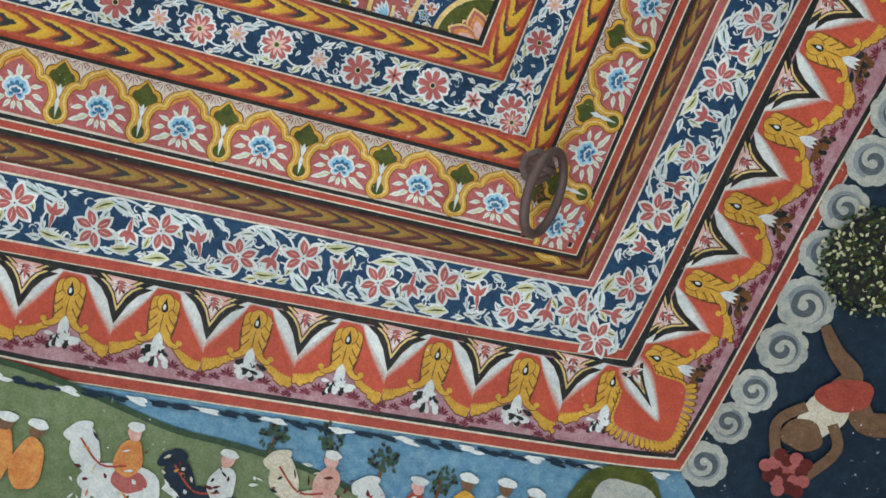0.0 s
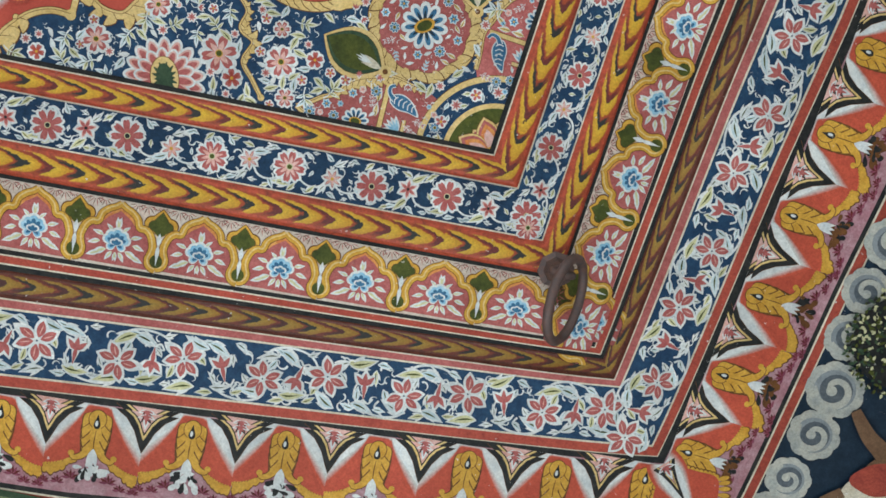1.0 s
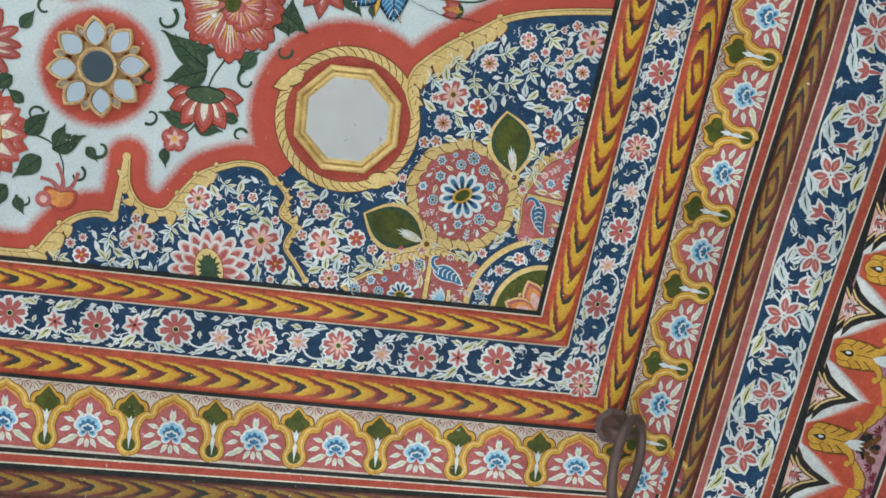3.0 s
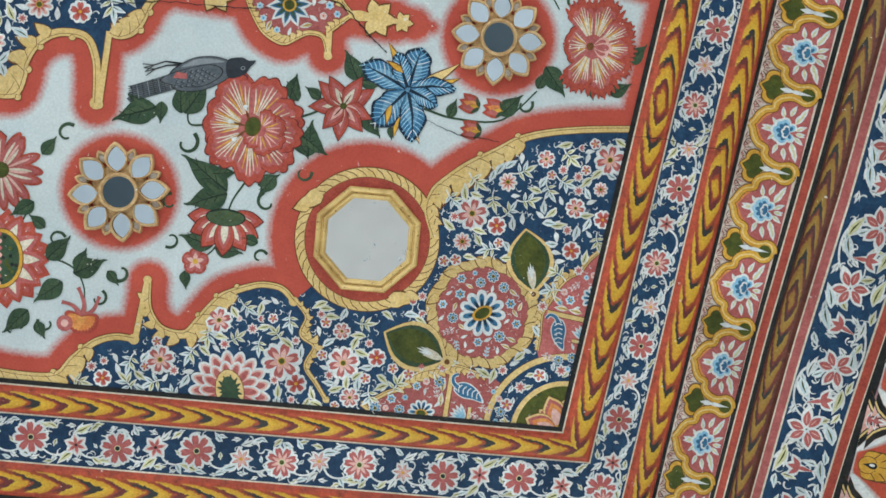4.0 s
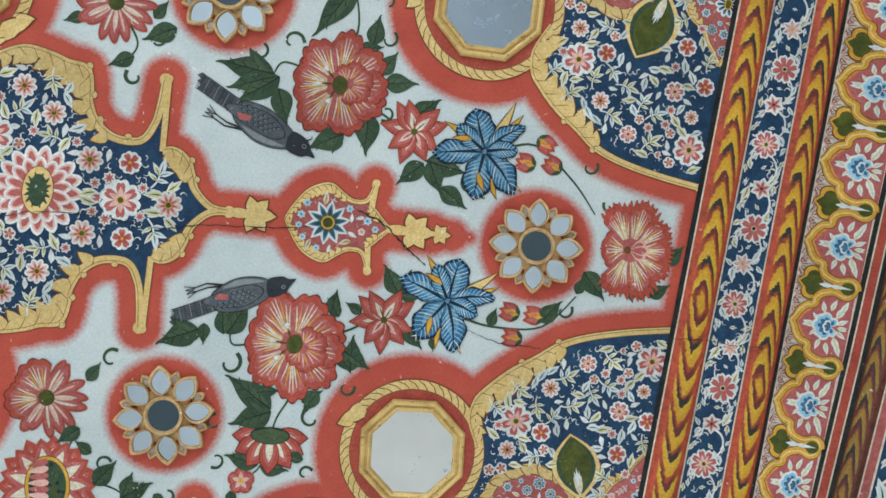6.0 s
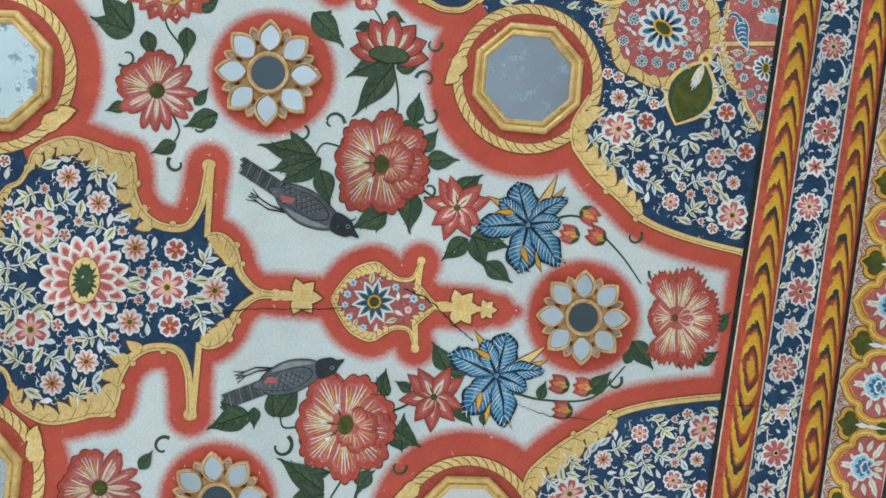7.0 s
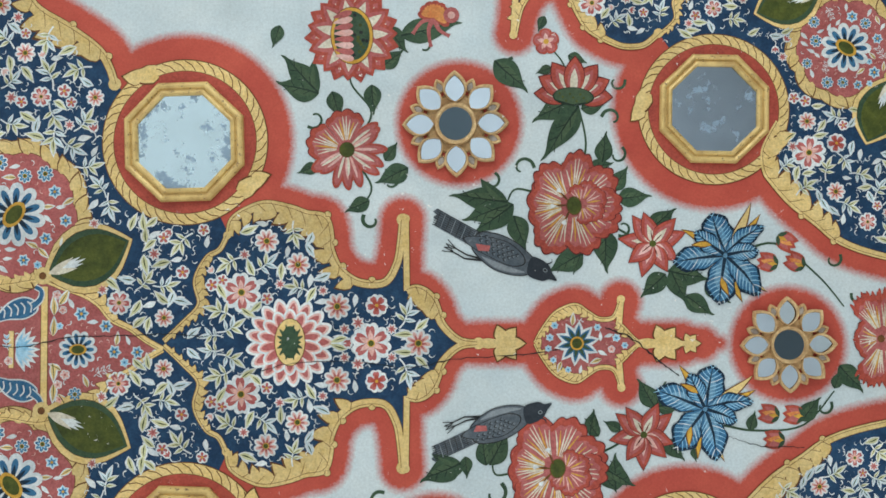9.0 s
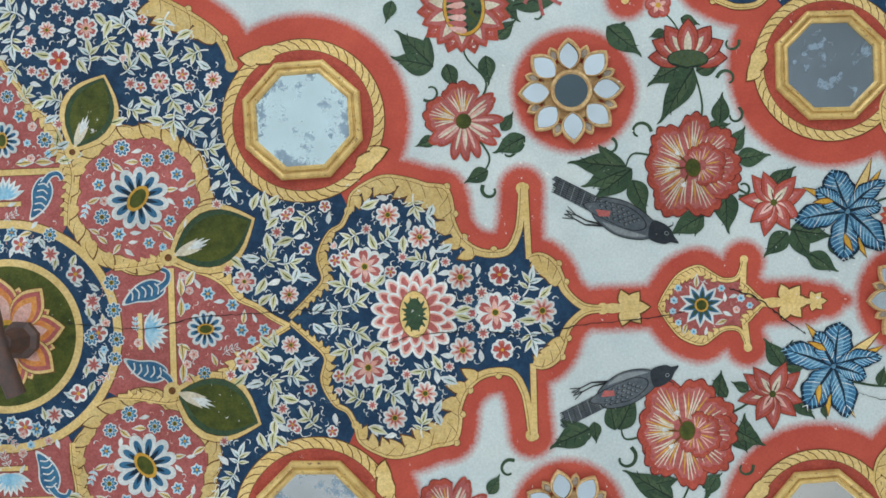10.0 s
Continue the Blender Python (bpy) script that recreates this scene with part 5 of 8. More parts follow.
# ---------------------------------------------------------------- cusped arches
def arch_unit(width, depth):
    """One cusped arch of the border: ochre ribbon on red, a blue flower, and a green bud and loop beside it."""
    sh = Sheet()
    h = width / 2
    half = [(0.0, 0.03), (0.12, 0.09), (0.28, 0.14), (0.43, 0.23), (0.50, 0.36), (0.64, 0.37), (0.76, 0.43), (0.84, 0.54), (0.87, 0.65), (0.835, 0.75), (0.80, 0.82), (0.82, 0.90), (0.90, 0.955), (1.0, 0.97)]
    p = [(x * h, y * depth) for x, y in half]
    curve = [tuple(q) for q in smooth_path(p, 4)]
    low = smooth_path(p[:11], 4)
    body = [(-q.x, q.y) for q in low[::-1]] + [(q.x, q.y) for q in low[1:]]
    sh.strip(body, [(x, depth) for x, y in body], ROSE, 0.0001)
    for sgn in (1, -1):
        sh.poly([(sgn * 0.78 * h, 0.80 * depth), (sgn * h, 0.80 * depth), (sgn * h, depth), (sgn * 0.78 * h, depth)], ROSE, 0.00012)
    # a warmer wash inside the point of the arch
    sh.poly([(-0.40 * h, 0.34 * depth)] + [(-q.x * 0.88, q.y + 0.02 * depth) for q in low[12:0:-1]] + [(q.x * 0.88, q.y + 0.02 * depth) for q in low[0:13]] + [(0.40 * h, 0.34 * depth)], ORANGE, 0.00014)
    sh.poly([(-0.42 * h, 0.38 * depth), (-0.26 * h, 0.26 * depth), (0, 0.15 * depth), (0.26 * h, 0.26 * depth), (0.42 * h, 0.38 * depth)], ROSE, 0.00018)
    # rayed half flowers on the pale ground
    for sgn in (1, -1):
        for x, r in ((0.40, 0.020), (0.62, 0.024), (0.84, 0.012)):
            c = (sgn * h * x, -0.002)
            for k in range(6):
                ray_line(sh, c, 0.30 + 0.50 * k, 0.005, r * 0.85, 0.0017, ROSE if k % 2 else MAROON, 0.0002)
    # bud between two arches
    c = (h, depth * 0.46)
    for mat, grow, w in ((BROWN, 1.20, 0.00040), (GOLD, 1.12, 0.00044), (BROWN, 0.88, 0.00047), (OLIVE, 0.84, 0.00050)):
        petal(sh, c, -math.pi / 2, depth * 0.43 * (0.6 + 0.4 * grow), 0.044 * grow, mat, w, "leaf")
        for sgn in (1, -1):
            petal(sh, (c[0], c[1] - 0.010), -math.pi / 2 + sgn * 0.85, 0.033 * grow, 0.026 * grow, mat, w + 0.000004, "round")
    for sgn in (1, -1):
        pts = [(sgn * x, y) for x, y in curve]
        n = len(pts)
        sh.line(pts, [0.0168 * (0.72 + 0.28 * min(1.0, 0.4 + 1.5 * i / n)) for i in range(n)], BROWN, 0.00056)
        sh.line(pts, [0.0140 * (0.72 + 0.28 * min(1.0, 0.4 + 1.5 * i / n)) for i in range(n)], GOLD, 0.00062)
        sh.line([(x * 0.985, y - 0.002) for x, y in pts], 0.0030, SAND, 0.00066)
    sh.disc((h, depth * 0.855), 0.0125, OLIVE, 0.00068, 18, 0.0135)
    petal(sh, (h, depth * 0.93), -math.pi / 2, 0.040, 0.008, WHITE, 0.00070, "drop")
    petal(sh, (h, depth * 0.60), -math.pi / 2, 0.026, 0.010, WHITE, 0.00070, "leaf")
    # blue lotus on white leaves
    c = (0, depth * 0.66)
    for a, r in ((-2.75, 1.0), (-0.39, 1.0), (-2.2, 1.05), (-0.94, 1.05), (-1.57, 1.1), (2.5, 0.75), (0.64, 0.75)):
        petal(sh, c, a, 0.0290 * r, 0.0220 * r, WHITE, 0.0003 + 0.00001 * (a + 3), "round")
        petal(sh, c, a, 0.0245 * r, 0.0160 * r, SKYBLUE, 0.0004 + 0.00001 * (a + 3), "round")
        petal(sh, c, a, 0.0190 * r, 0.0085 * r, BLUE, 0.0005 + 0.00001 * (a + 3), "round")
    for a in (-2.4, -0.74, -1.57):
        petal(sh, (0, depth * 0.69), a, 0.0150, 0.0120, WHITE, 0.0006 + 0.00001 * a, "round")
        petal(sh, (0, depth * 0.69), a, 0.0115, 0.0070, BLUE, 0.0007 + 0.00001 * a, "round")
    for x, y, a, r in ((0.0, 0.45, -1.57, 0.030), (0.010, 0.47, -0.9, 0.020), (0.026, 0.56, -0.45, 0.026), (0.031, 0.66, 0.15, 0.028), (0.018, 0.77, 0.35, 0.036), (0.006, 0.80, 0.85, 0.026), (0.030, 0.84, 0.20, 0.030), (0.0, 0.80, 1.57, 0.022)):
        for sgn in (1, -1):
            ang = a if sgn == 1 else math.pi - a
            petal(sh, (sgn * x, depth * y), ang, r * 0.86, r * 0.38, WHITE, 0.00024, "leaf", 0.15 * sgn)
            petal(sh, (sgn * x, depth * y), ang, r * 0.66, r * 0.15, STRAW, 0.00028, "leaf", 0.15 * sgn)
    return sh


ARCH_LONG, ARCH_SHORT = arch_unit(0.1590, 0.127).mesh("cusped_arch"), arch_unit(0.1570, 0.110).mesh("cusped_arch")
for run, mesh, s0, step, n, o in ((on_bottom, ARCH_LONG, -0.075, 0.159, 14, (0.228, 0.2335)), (on_right, ARCH_SHORT, -0.076, 0.157, 15, (0.224, 0.233))):
    for i in range(n):
        m = along(run, s0 + i * step, *o, 0.0032 + over(run))
        # the band spreads a little away from the corner
        wide = ((run(max(s0 + i * step, 0.0), 0.334, 0.364) - run(max(s0 + i * step, 0.0), *o)).dot(Vector((UP.y, -UP.x)) if run is on_right else Vector((-ALONG.y, ALONG.x)))) / (0.110 if run is on_right else 0.1305)
        link("cusped_arch", mesh, border, m @ Matrix.Diagonal((1, wide, 1, 1)), "ochre cusped arch on red with a blue flower")


# ---------------------------------------------------------------- scalloped wave border
def dart(sh, c, turn, reach, tip, w):
    """A dark pointed dart on the inner edge: nested outlines round a small pink star."""
    ca, sa = math.cos(turn), math.sin(turn)

    def turned(pts):
        return [(c[0] + x * ca - y * sa, c[1] + x * sa + y * ca) for x, y in pts]

    def wedge(k, bow):
        side = [(reach * k, 0.0), (reach * k * (0.62 - bow), tip * k * 0.20), (reach * k * (0.34 - bow), tip * k * 0.48), (reach * k * 0.12, tip * k * 0.82)]
        return side + [(0.0, tip * k)] + [(-x, y) for x, y in side[::-1]]
    for k, mat, up in ((1.0, BROWN, 0.0), (0.97, BLACK, 0.00003), (0.68, SAND, 0.0001), (0.57, BLACK, 0.00014), (0.50, PALE, 0.00018)):
        sh.poly(turned(wedge(k, 0.02)), mat, w + up)
    for a in (0.35, 1.0, math.pi / 2, math.pi - 1.0, math.pi - 0.35):
        ln = tip * (0.34 if abs(a - math.pi / 2) < 0.1 else 0.22)
        p = turned([(0.0, 0.006)])[0]
        petal(sh, p, turn + a, ln, ln * 0.42, BLACK if a in (1.0, math.pi - 1.0) else WHITE, w + 0.00022, "leaf")
        petal(sh, p, turn + a, ln * 0.72, ln * 0.20, ROSE, w + 0.00026, "leaf")


def wave_unit(width, depth, dark, seed):
    sh = Sheet()
    d = random.Random(seed)
    n, h = 32, width / 2
    xs = [-h + width * i / n for i in range(n + 1)]

    def reach(x):
        """How far the white round the darts comes down."""
        t = max(0.0, 1 - (h - abs(x)) / (0.76 * h))
        return depth * 0.62 * t ** 0.80

    swing = [0.5 - 0.5 * math.cos(2 * math.pi * x / width) for x in xs]
    low = [(x, depth * (0.60 + 0.19 * q ** 0.8)) for x, q in zip(xs, swing)]
    mid = [(x, min(reach(x) + depth * (0.03 + 0.06 * q), 0.74 * depth)) for x, q in zip(xs, swing)]
    top = [(x, max(0.0, reach(x) - depth * 0.10 * q)) for x, q in zip(xs, swing)]
    sh.strip(low, mid, RED_BRIGHT, 0.0002)
    sh.strip(mid, top, WAVE, 0.0002)
    sh.strip(top, [(x, 0.0) for x in xs], WHITE, 0.0002)
    # fringe of ochre leaves under the wave
    for i in range(1, n):
        x, y = low[i]
        q = swing[i]
        if abs(x) < 0.30 * h:
            continue
        lean = math.pi / 2 + 0.7 * (1 - q) * math.copysign(1, -x) + d.uniform(-0.15, 0.15)
        ln = depth * (0.10 + 0.04 * q) * d.uniform(0.85, 1.15)
        petal(sh, (x, y - 0.006), lean, ln * 1.12, 0.0135, BROWN, 0.0003 + 0.000004 * i, "round")
        petal(sh, (x, y - 0.006), lean, ln, 0.0105, GOLD, 0.00034 + 0.000004 * i, "round")
    sh.line([(x, y) for x, y in low], [0.002 + 0.006 * q for q in swing], GOLD, 0.00026)
    for sgn in (1, -1):
        dart(sh, (sgn * h, 0.0), 0.0, 0.68 * h, 0.49 * depth, 0.0005)
    # ochre leaf pendant with a dark eye
    for sgn in (1, -1):
        spine = smooth_path([(sgn * 0.004, 0.34 * depth), (sgn * 0.010, 0.52 * depth), (sgn * 0.022, 0.62 * depth), (sgn * 0.036, 0.65 * depth), (sgn * 0.041, 0.605 * depth)], 4)
        sh.line(spine, [0.022 - 0.0008 * i for i in range(len(spine))], BROWN, 0.0006)
        sh.line(spine, [0.0185 - 0.0008 * i for i in range(len(spine))], GOLD, 0.00066)
        sh.disc(spine[-1], 0.0062, GOLD, 0.00068, 10)
        for j, (y, a, r) in enumerate(((0.10, 0.95, 0.034), (0.18, 1.08, 0.040), (0.27, 1.16, 0.042), (0.36, 1.22, 0.040), (0.45, 1.20, 0.034))[::-1]):
            ang = a if sgn == 1 else math.pi - a
            petal(sh, (sgn * 0.012, y * depth), ang, r * 1.10, r * 0.62, BROWN, 0.00062 + 0.00003 * j, "leaf", 0.2 * sgn)
            petal(sh, (sgn * 0.012, y * depth), ang, r, r * 0.50, GOLD, 0.000635 + 0.00003 * j, "leaf", 0.2 * sgn)
    sh.disc((0, 0.17 * depth), 0.0180, BROWN, 0.00077, 20, 0.0200)
    sh.disc((0, 0.17 * depth), 0.0165, GOLD, 0.00078, 20, 0.0185)
    petal(sh, (0, 0.20 * depth), math.pi / 2, 0.060, 0.024, GOLD, 0.00079, "leaf")
    petal(sh, (0, 0.11 * depth), math.pi / 2, 0.030, 0.014, BLACK, 0.00082, "drop")
    sh.disc((0.001, 0.22 * depth), 0.0030, WHITE, 0.0009, 8, 0.006)
    sh.line([(0, 0.30 * depth), (0.001, 0.42 * depth), (0, 0.56 * depth)], [0.001, 0.0022, 0.001], BROWN, 0.00086)
    # tassel
    for i in range(26):
        a = math.pi / 2 + d.uniform(-1.7, 1.7)
        c = (d.uniform(-0.017, 0.017), depth * d.uniform(0.66, 0.84))
        petal(sh, c, a, d.uniform(0.014, 0.024), d.uniform(0.007, 0.013), (BROWN if i % 3 else BLACK) if dark else (WHITE if i % 3 else BLACK), 0.00085 + 0.00001 * i, "round")
    for a in (-0.25, 0.0, 0.25):
        petal(sh, (0, 0.52 * depth), math.pi / 2 + a, 0.040, 0.011, WHITE, 0.0012, "leaf")
    # purple sprays on the mauve ground
    for sgn in (1, -1):
        for x, y, r in ((0.40, 0.90, 0.018), (0.66, 0.97, 0.014), (0.95, 0.98, 0.013)):
            for i in range(7):
                petal(sh, (sgn * x * h, y * depth), math.pi + i * math.pi / 6, r, 0.006, MAROON if i % 2 else PLUM, 0.00015 + 0.00001 * i, "leaf")
    return sh


PLUM = paint("plum_pigment", (0.20, 0.045, 0.085), (0.28, 0.08, 0.12), 0.4)
WAVE_AT = ((on_bottom, 0.183, 10, 0.030, 0.172, False), (on_right, 0.174, 12, 0.036, 0.173, True))
for run, step, n, s0, deep, dark in WAVE_AT:
    meshes = [wave_unit(step, deep, dark, 5 + k).mesh("wave_scallop") for k in range(3)]
    for i in range(n):
        link("wave_scallop", meshes[i % 3], border, along(run, s0 + i * step, 0.590, 0.627, STEP + 0.0003 + 0.1 * over(run) ) @ Matrix.Diagonal((1, 1 if i else 0.94, 1, 1)), "vermilion wave with ochre leaf pendant and dark darts")
# the corner of the wave border: one scallop round a dart on the diagonal
CW = Sheet()
o_in, o_out = mitre(0.590, 0.627), mitre(0.764, 0.800)
diag = o_out - o_in
lobe = [on_right(0.016, 0.605, 0.642), on_right(0.062, 0.660, 0.697), on_right(0.098, 0.710, 0.747), on_right(0.050, 0.733, 0.770), o_in + diag * 0.84, on_bottom(0.050, 0.733, 0.770), on_bottom(0.098, 0.710, 0.747), on_bottom(0.062, 0.660, 0.697), on_bottom(0.016, 0.605, 0.642)]
arc = smooth_path(lobe, 6)
CW.poly([tuple(on_right(0.020, 0.620, 0.657)), tuple(on_right(0.120, 0.735, 0.772)), tuple(on_right(0.120, 0.763, 0.799)), tuple(o_out), tuple(on_bottom(0.120, 0.763, 0.799)), tuple(on_bottom(0.120, 0.735, 0.772)), tuple(on_bottom(0.020, 0.620, 0.657)), tuple(o_in)], MAUVE, STEP + 0.0010)
for i, q in enumerate(arc[3:-3]):
    d = (q - (o_in + diag * 0.3)).normalized()
    ln = 0.030 if 8 < i < len(arc) - 15 else 0.012
    petal(CW, q - d * 0.006, math.atan2(d.y, d.x), ln * 1.15, 0.0130, BROWN, STEP + 0.00110 + 0.000004 * i, "round")
    petal(CW, q - d * 0.006, math.atan2(d.y, d.x), ln, 0.0100, GOLD, STEP + 0.00114 + 0.000004 * i, "round")
CW.poly([tuple(o_in)] + [tuple(q) for q in arc], RED_BRIGHT, STEP + 0.0016)
halo = smooth_path([on_right(0.016, 0.592, 0.629), o_in + diag * 0.26 + UP * 0.030, o_in + diag * 0.56, o_in + diag * 0.26 + ALONG * 0.030, on_bottom(0.016, 0.592, 0.629)], 6)
rim_of_halo = [q + (q - o_in).normalized() * 0.022 for q in halo]
CW.strip(rim_of_halo, halo, WAVE, STEP + 0.0017)
CW.poly([tuple(o_in)] + [tuple(q) for q in halo], WHITE, STEP + 0.00172)
aim = math.atan2(diag.y, diag.x) - math.pi / 2
dart(CW, tuple(o_in), aim, 0.026, diag.length * 0.46, STEP + 0.0018)
link("wave_corner", CW.mesh("wave_corner"), border, Matrix.Translation((0, 0, 0.0012)), label="red and ochre scallop at the border's corner")


# ---------------------------------------------------------------- mirrors set in the panel
def lathe(sh, profile, n, mat, turn, k=1.0):
    for (r0, w0), (r1, w1) in zip(profile, profile[1:]):
        a = [(k * r0 * math.cos(turn + 2 * math.pi * i / n), k * r0 * math.sin(turn + 2 * math.pi * i / n), w0) for i in range(n + 1)]
        b = [(k * r1 * math.cos(turn + 2 * math.pi * i / n), k * r1 * math.sin(turn + 2 * math.pi * i / n), w1) for i in range(n + 1)]
        sh.strip(b, a, mat)


def roundel_paint(k, turn):
    """The red disc and ochre rope ring painted round a mirror."""
    sh = Sheet()
    sh.disc((0, 0), 0.160 * k, BROWN, 0.00128, 72)
    sh.disc((0, 0), 0.158 * k, SAND, 0.00136, 72)
    sh.disc((0, 0), 0.138 * k, BROWN, 0.00144, 72)
    sh.disc((0, 0), 0.1365 * k, RED, 0.00150, 72)
    for i in range(44):
        a = 2 * math.pi * i / 44
        p = [(0.1385 * k * math.cos(a), 0.1385 * k * math.sin(a)), (0.149 * k * math.cos(a + 0.06), 0.149 * k * math.sin(a + 0.06)), (0.157 * k * math.cos(a + 0.15), 0.157 * k * math.sin(a + 0.15))]
        sh.line(p, 0.0019 * k, BROWN, 0.00154)
    for a in (turn, turn + 2.7):
        for j, (da, tilt, size) in enumerate(((0.0, 1.5, 0.070), (0.12, 1.1, 0.055), (0.24, 0.8, 0.045))):
            leaf_lobe(sh, (0.150 * k * math.cos(a + da), 0.150 * k * math.sin(a + da)), a + da + tilt, 0.75 * size * k, SAND, 0.00155)
    return sh


def octagonal_mirror(c, k, turn, rim_turn, seed, rot, tint, label):
    place_sheet("mirror_roundel", roundel_paint(k, rim_turn), c[0], c[1], w=0.0, label="red disc with an ochre rope ring")
    ob = thing("octagonal_mirror", label, "mirror", at(c[0], c[1], 0.0), group="octagonal mirrors in the ceiling")
    q = 1 / math.cos(math.pi / 8)
    frame_sh = Sheet()
    lathe(frame_sh, [(r * q, w) for r, w in ((0.114, 0.0016), (0.114, 0.008), (0.111, 0.012), (0.107, 0.013), (0.103, 0.011), (0.101, 0.007), (0.099, 0.007), (0.097, 0.011), (0.093, 0.012), (0.089, 0.009), (0.088, 0.0030))], 8, GILT, turn, k)
    link("frame", frame_sh.mesh("frame"), ob, label="stepped gilt wooden frame")
    glass = Sheet()
    glass.disc((0, 0), 0.0888 * q * k, mirror_glass("spotted_mirror", seed, tint, rot), 0.0046, 8, turn=turn)
    link("mirror_glass", glass.mesh("mirror_glass"), ob, label="old mirror glass with grey spots")


# tints paint in a brighter, bluer or darker reflection mirror by mirror
octagonal_mirror(OCT_MID, 1.0, math.pi / 8 + 0.03, -0.75, 1, 0.545, (0.74, 0.93, 1.0), "octagonal mirror, heavily spotted, in a gilt frame")
octagonal_mirror(flip(OCT_MID), 1.0, math.pi / 8 - 0.03, 0.3, 2, 0.52, (0.74, 0.80, 0.84), "octagonal mirror with grey patches in a gilt frame")
octagonal_mirror(OCT_CORNER, 0.87, math.pi / 8 + 0.05, 2.5, 3, 0.62, (0.76, 0.77, 0.75), "octagonal mirror with one worn edge in a gilt frame")
octagonal_mirror(across_axis(OCT_CORNER), 0.91, math.pi / 8 - 0.02, 2.9, 4, 0.56, (0.34, 0.42, 0.50), "octagonal mirror with dark streaks in a gilt frame")

PETAL_GLASS = mirror_glass("petal_mirror", 7, (0.66, 0.78, 0.88), 0.62)
# near-black tint replaces the dark view that the centre glass would reflect
EYE_GLASS = mirror_glass("dark_reflection_mirror", 8, (0.10, 0.14, 0.17), 0.9)
CARVED = paint("worn_gilt_wood", (0.70, 0.49, 0.25), (0.52, 0.31, 0.14), 0.5)


def raised_ring(sh, c, turn, rx, ry, thick, w0, w1, mat, n=20, egg=0.25):
    """A rounded rim round an oval."""
    ca, sa = math.cos(turn), math.sin(turn)
    prof = ((thick, w0), (thick * 0.7, w1), (0.0, w1), (-thick * 0.4, w0 + 0.4 * (w1 - w0)))
    loops = []
    for off, w in prof:
        loop = []
        for i in range(n + 1):
            t = 2 * math.pi * i / n
            x, y = (rx + off) * math.cos(t), (ry + off) * math.sin(t) * (1 + egg * math.cos(t))
            loop.append((c[0] + x * ca - y * sa, c[1] + x * sa + y * ca, w))
        loops.append(loop)
    for a, b in zip(loops, loops[1:]):
        sh.strip(b, a, mat)


def pointed_oval(r0, r1, half, n=11):
    """Outline of a petal that runs from r0 to a pointed tip at r1, as (x, y) once round."""
    up = [(r0 + (r1 - r0) * t, half * math.sin(math.pi * t ** 0.92) ** 0.80) for t in [i / (n - 1) for i in range(n)]]
    return up + [(x, -y) for x, y in up[-2:0:-1]]


def carved_petal(rim, pane, r0, r1, half, thick, w0, w1, glass):
    """A petal-shaped glass held by a rounded carved rim."""
    loops = []
    for off, w in ((1.0, w0 - 0.0040), (0.92, w1 - 0.0015), (0.62, w1), (0.30, w1 - 0.0008), (0.0, w0)):
        loops.append([(x, y, w) for x, y in pointed_oval(r0 - 0.4 * off * thick, r1 + 1.8 * off * thick, half + off * thick)])
    for a, b in zip(loops, loops[1:]):
        rim.strip(b + b[:1], a + a[:1], CARVED)
    groove = pointed_oval(r0, r1 + 0.0004, half + 0.0004)
    rim.line([Vector(q) for q in groove + groove[:1]], 0.0016, BROWN, w0 + 0.0002)
    pane.poly(pointed_oval(r0, r1, half), glass, w0)


def flower_mirror(c, k, turn, n=8):
    ob = thing("flower_mirror", "carved gilt flower set with petal-shaped mirrors", "mirror", at(c[0], c[1], 0.0, turn, k), group="flower mirrors in the ceiling")
    base = Sheet()
    base.disc((0, 0), 0.060, CARVED, 0.0036, 48)
    rim_pts = [(0.060 * math.cos(2 * math.pi * i / 48), 0.060 * math.sin(2 * math.pi * i / 48)) for i in range(49)]
    base.strip([(x, y, 0.0036) for x, y in rim_pts], [(x * 1.06, y * 1.06, 0.0004) for x, y in rim_pts], CARVED)
    link("base_plate", base.mesh("base_plate"), ob, label="carved gilt wood")
    rim = Sheet()
    raised_ring(rim, (0, 0), 0, 0.037, 0.037, 0.0075, 0.005, 0.0135, CARVED, 40, 0.0)
    link("centre_rim", rim.mesh("centre_rim"), ob)
    eye = Sheet()
    eye.disc((0, 0), 0.0372, EYE_GLASS, 0.0086, 32)
    link("centre_mirror", eye.mesh("centre_mirror"), ob, label="round mirror with a dark reflection put into its tint")
    for ring, (r0, r1, half, thick, w1) in enumerate(((0.0450, 0.1010, 0.0200, 0.0052, 0.0130), (0.072, 0.0925, 0.0062, 0.0046, 0.0095))):
        rim_sh, pane_sh = Sheet(), Sheet()
        carved_petal(rim_sh, pane_sh, r0, r1, half, thick, 0.0066 - 0.0014 * ring, w1, PETAL_GLASS if ring == 0 else PALE_INLAY)
        rm, pm = rim_sh.mesh("petal_rim"), pane_sh.mesh("petal_mirror")
        for i in range(n):
            a = 2 * math.pi * (i + 0.5 * ring) / n
            link("petal_rim", rm, ob, Matrix.Rotation(a, 4, "Z"))
            tilt = random.Random(i).uniform(-2.5, 2.5) if ring == 0 else 0.0
            link("petal_mirror" if ring == 0 else "petal_inlay", pm, ob, Matrix.Rotation(a, 4, "Z") @ pose(0, 0, 0, tilt, 0.5 * tilt, 0))


PALE_INLAY = paint("pale_worn_inlay", (0.50, 0.46, 0.42), (0.36, 0.30, 0.26), 0.5)
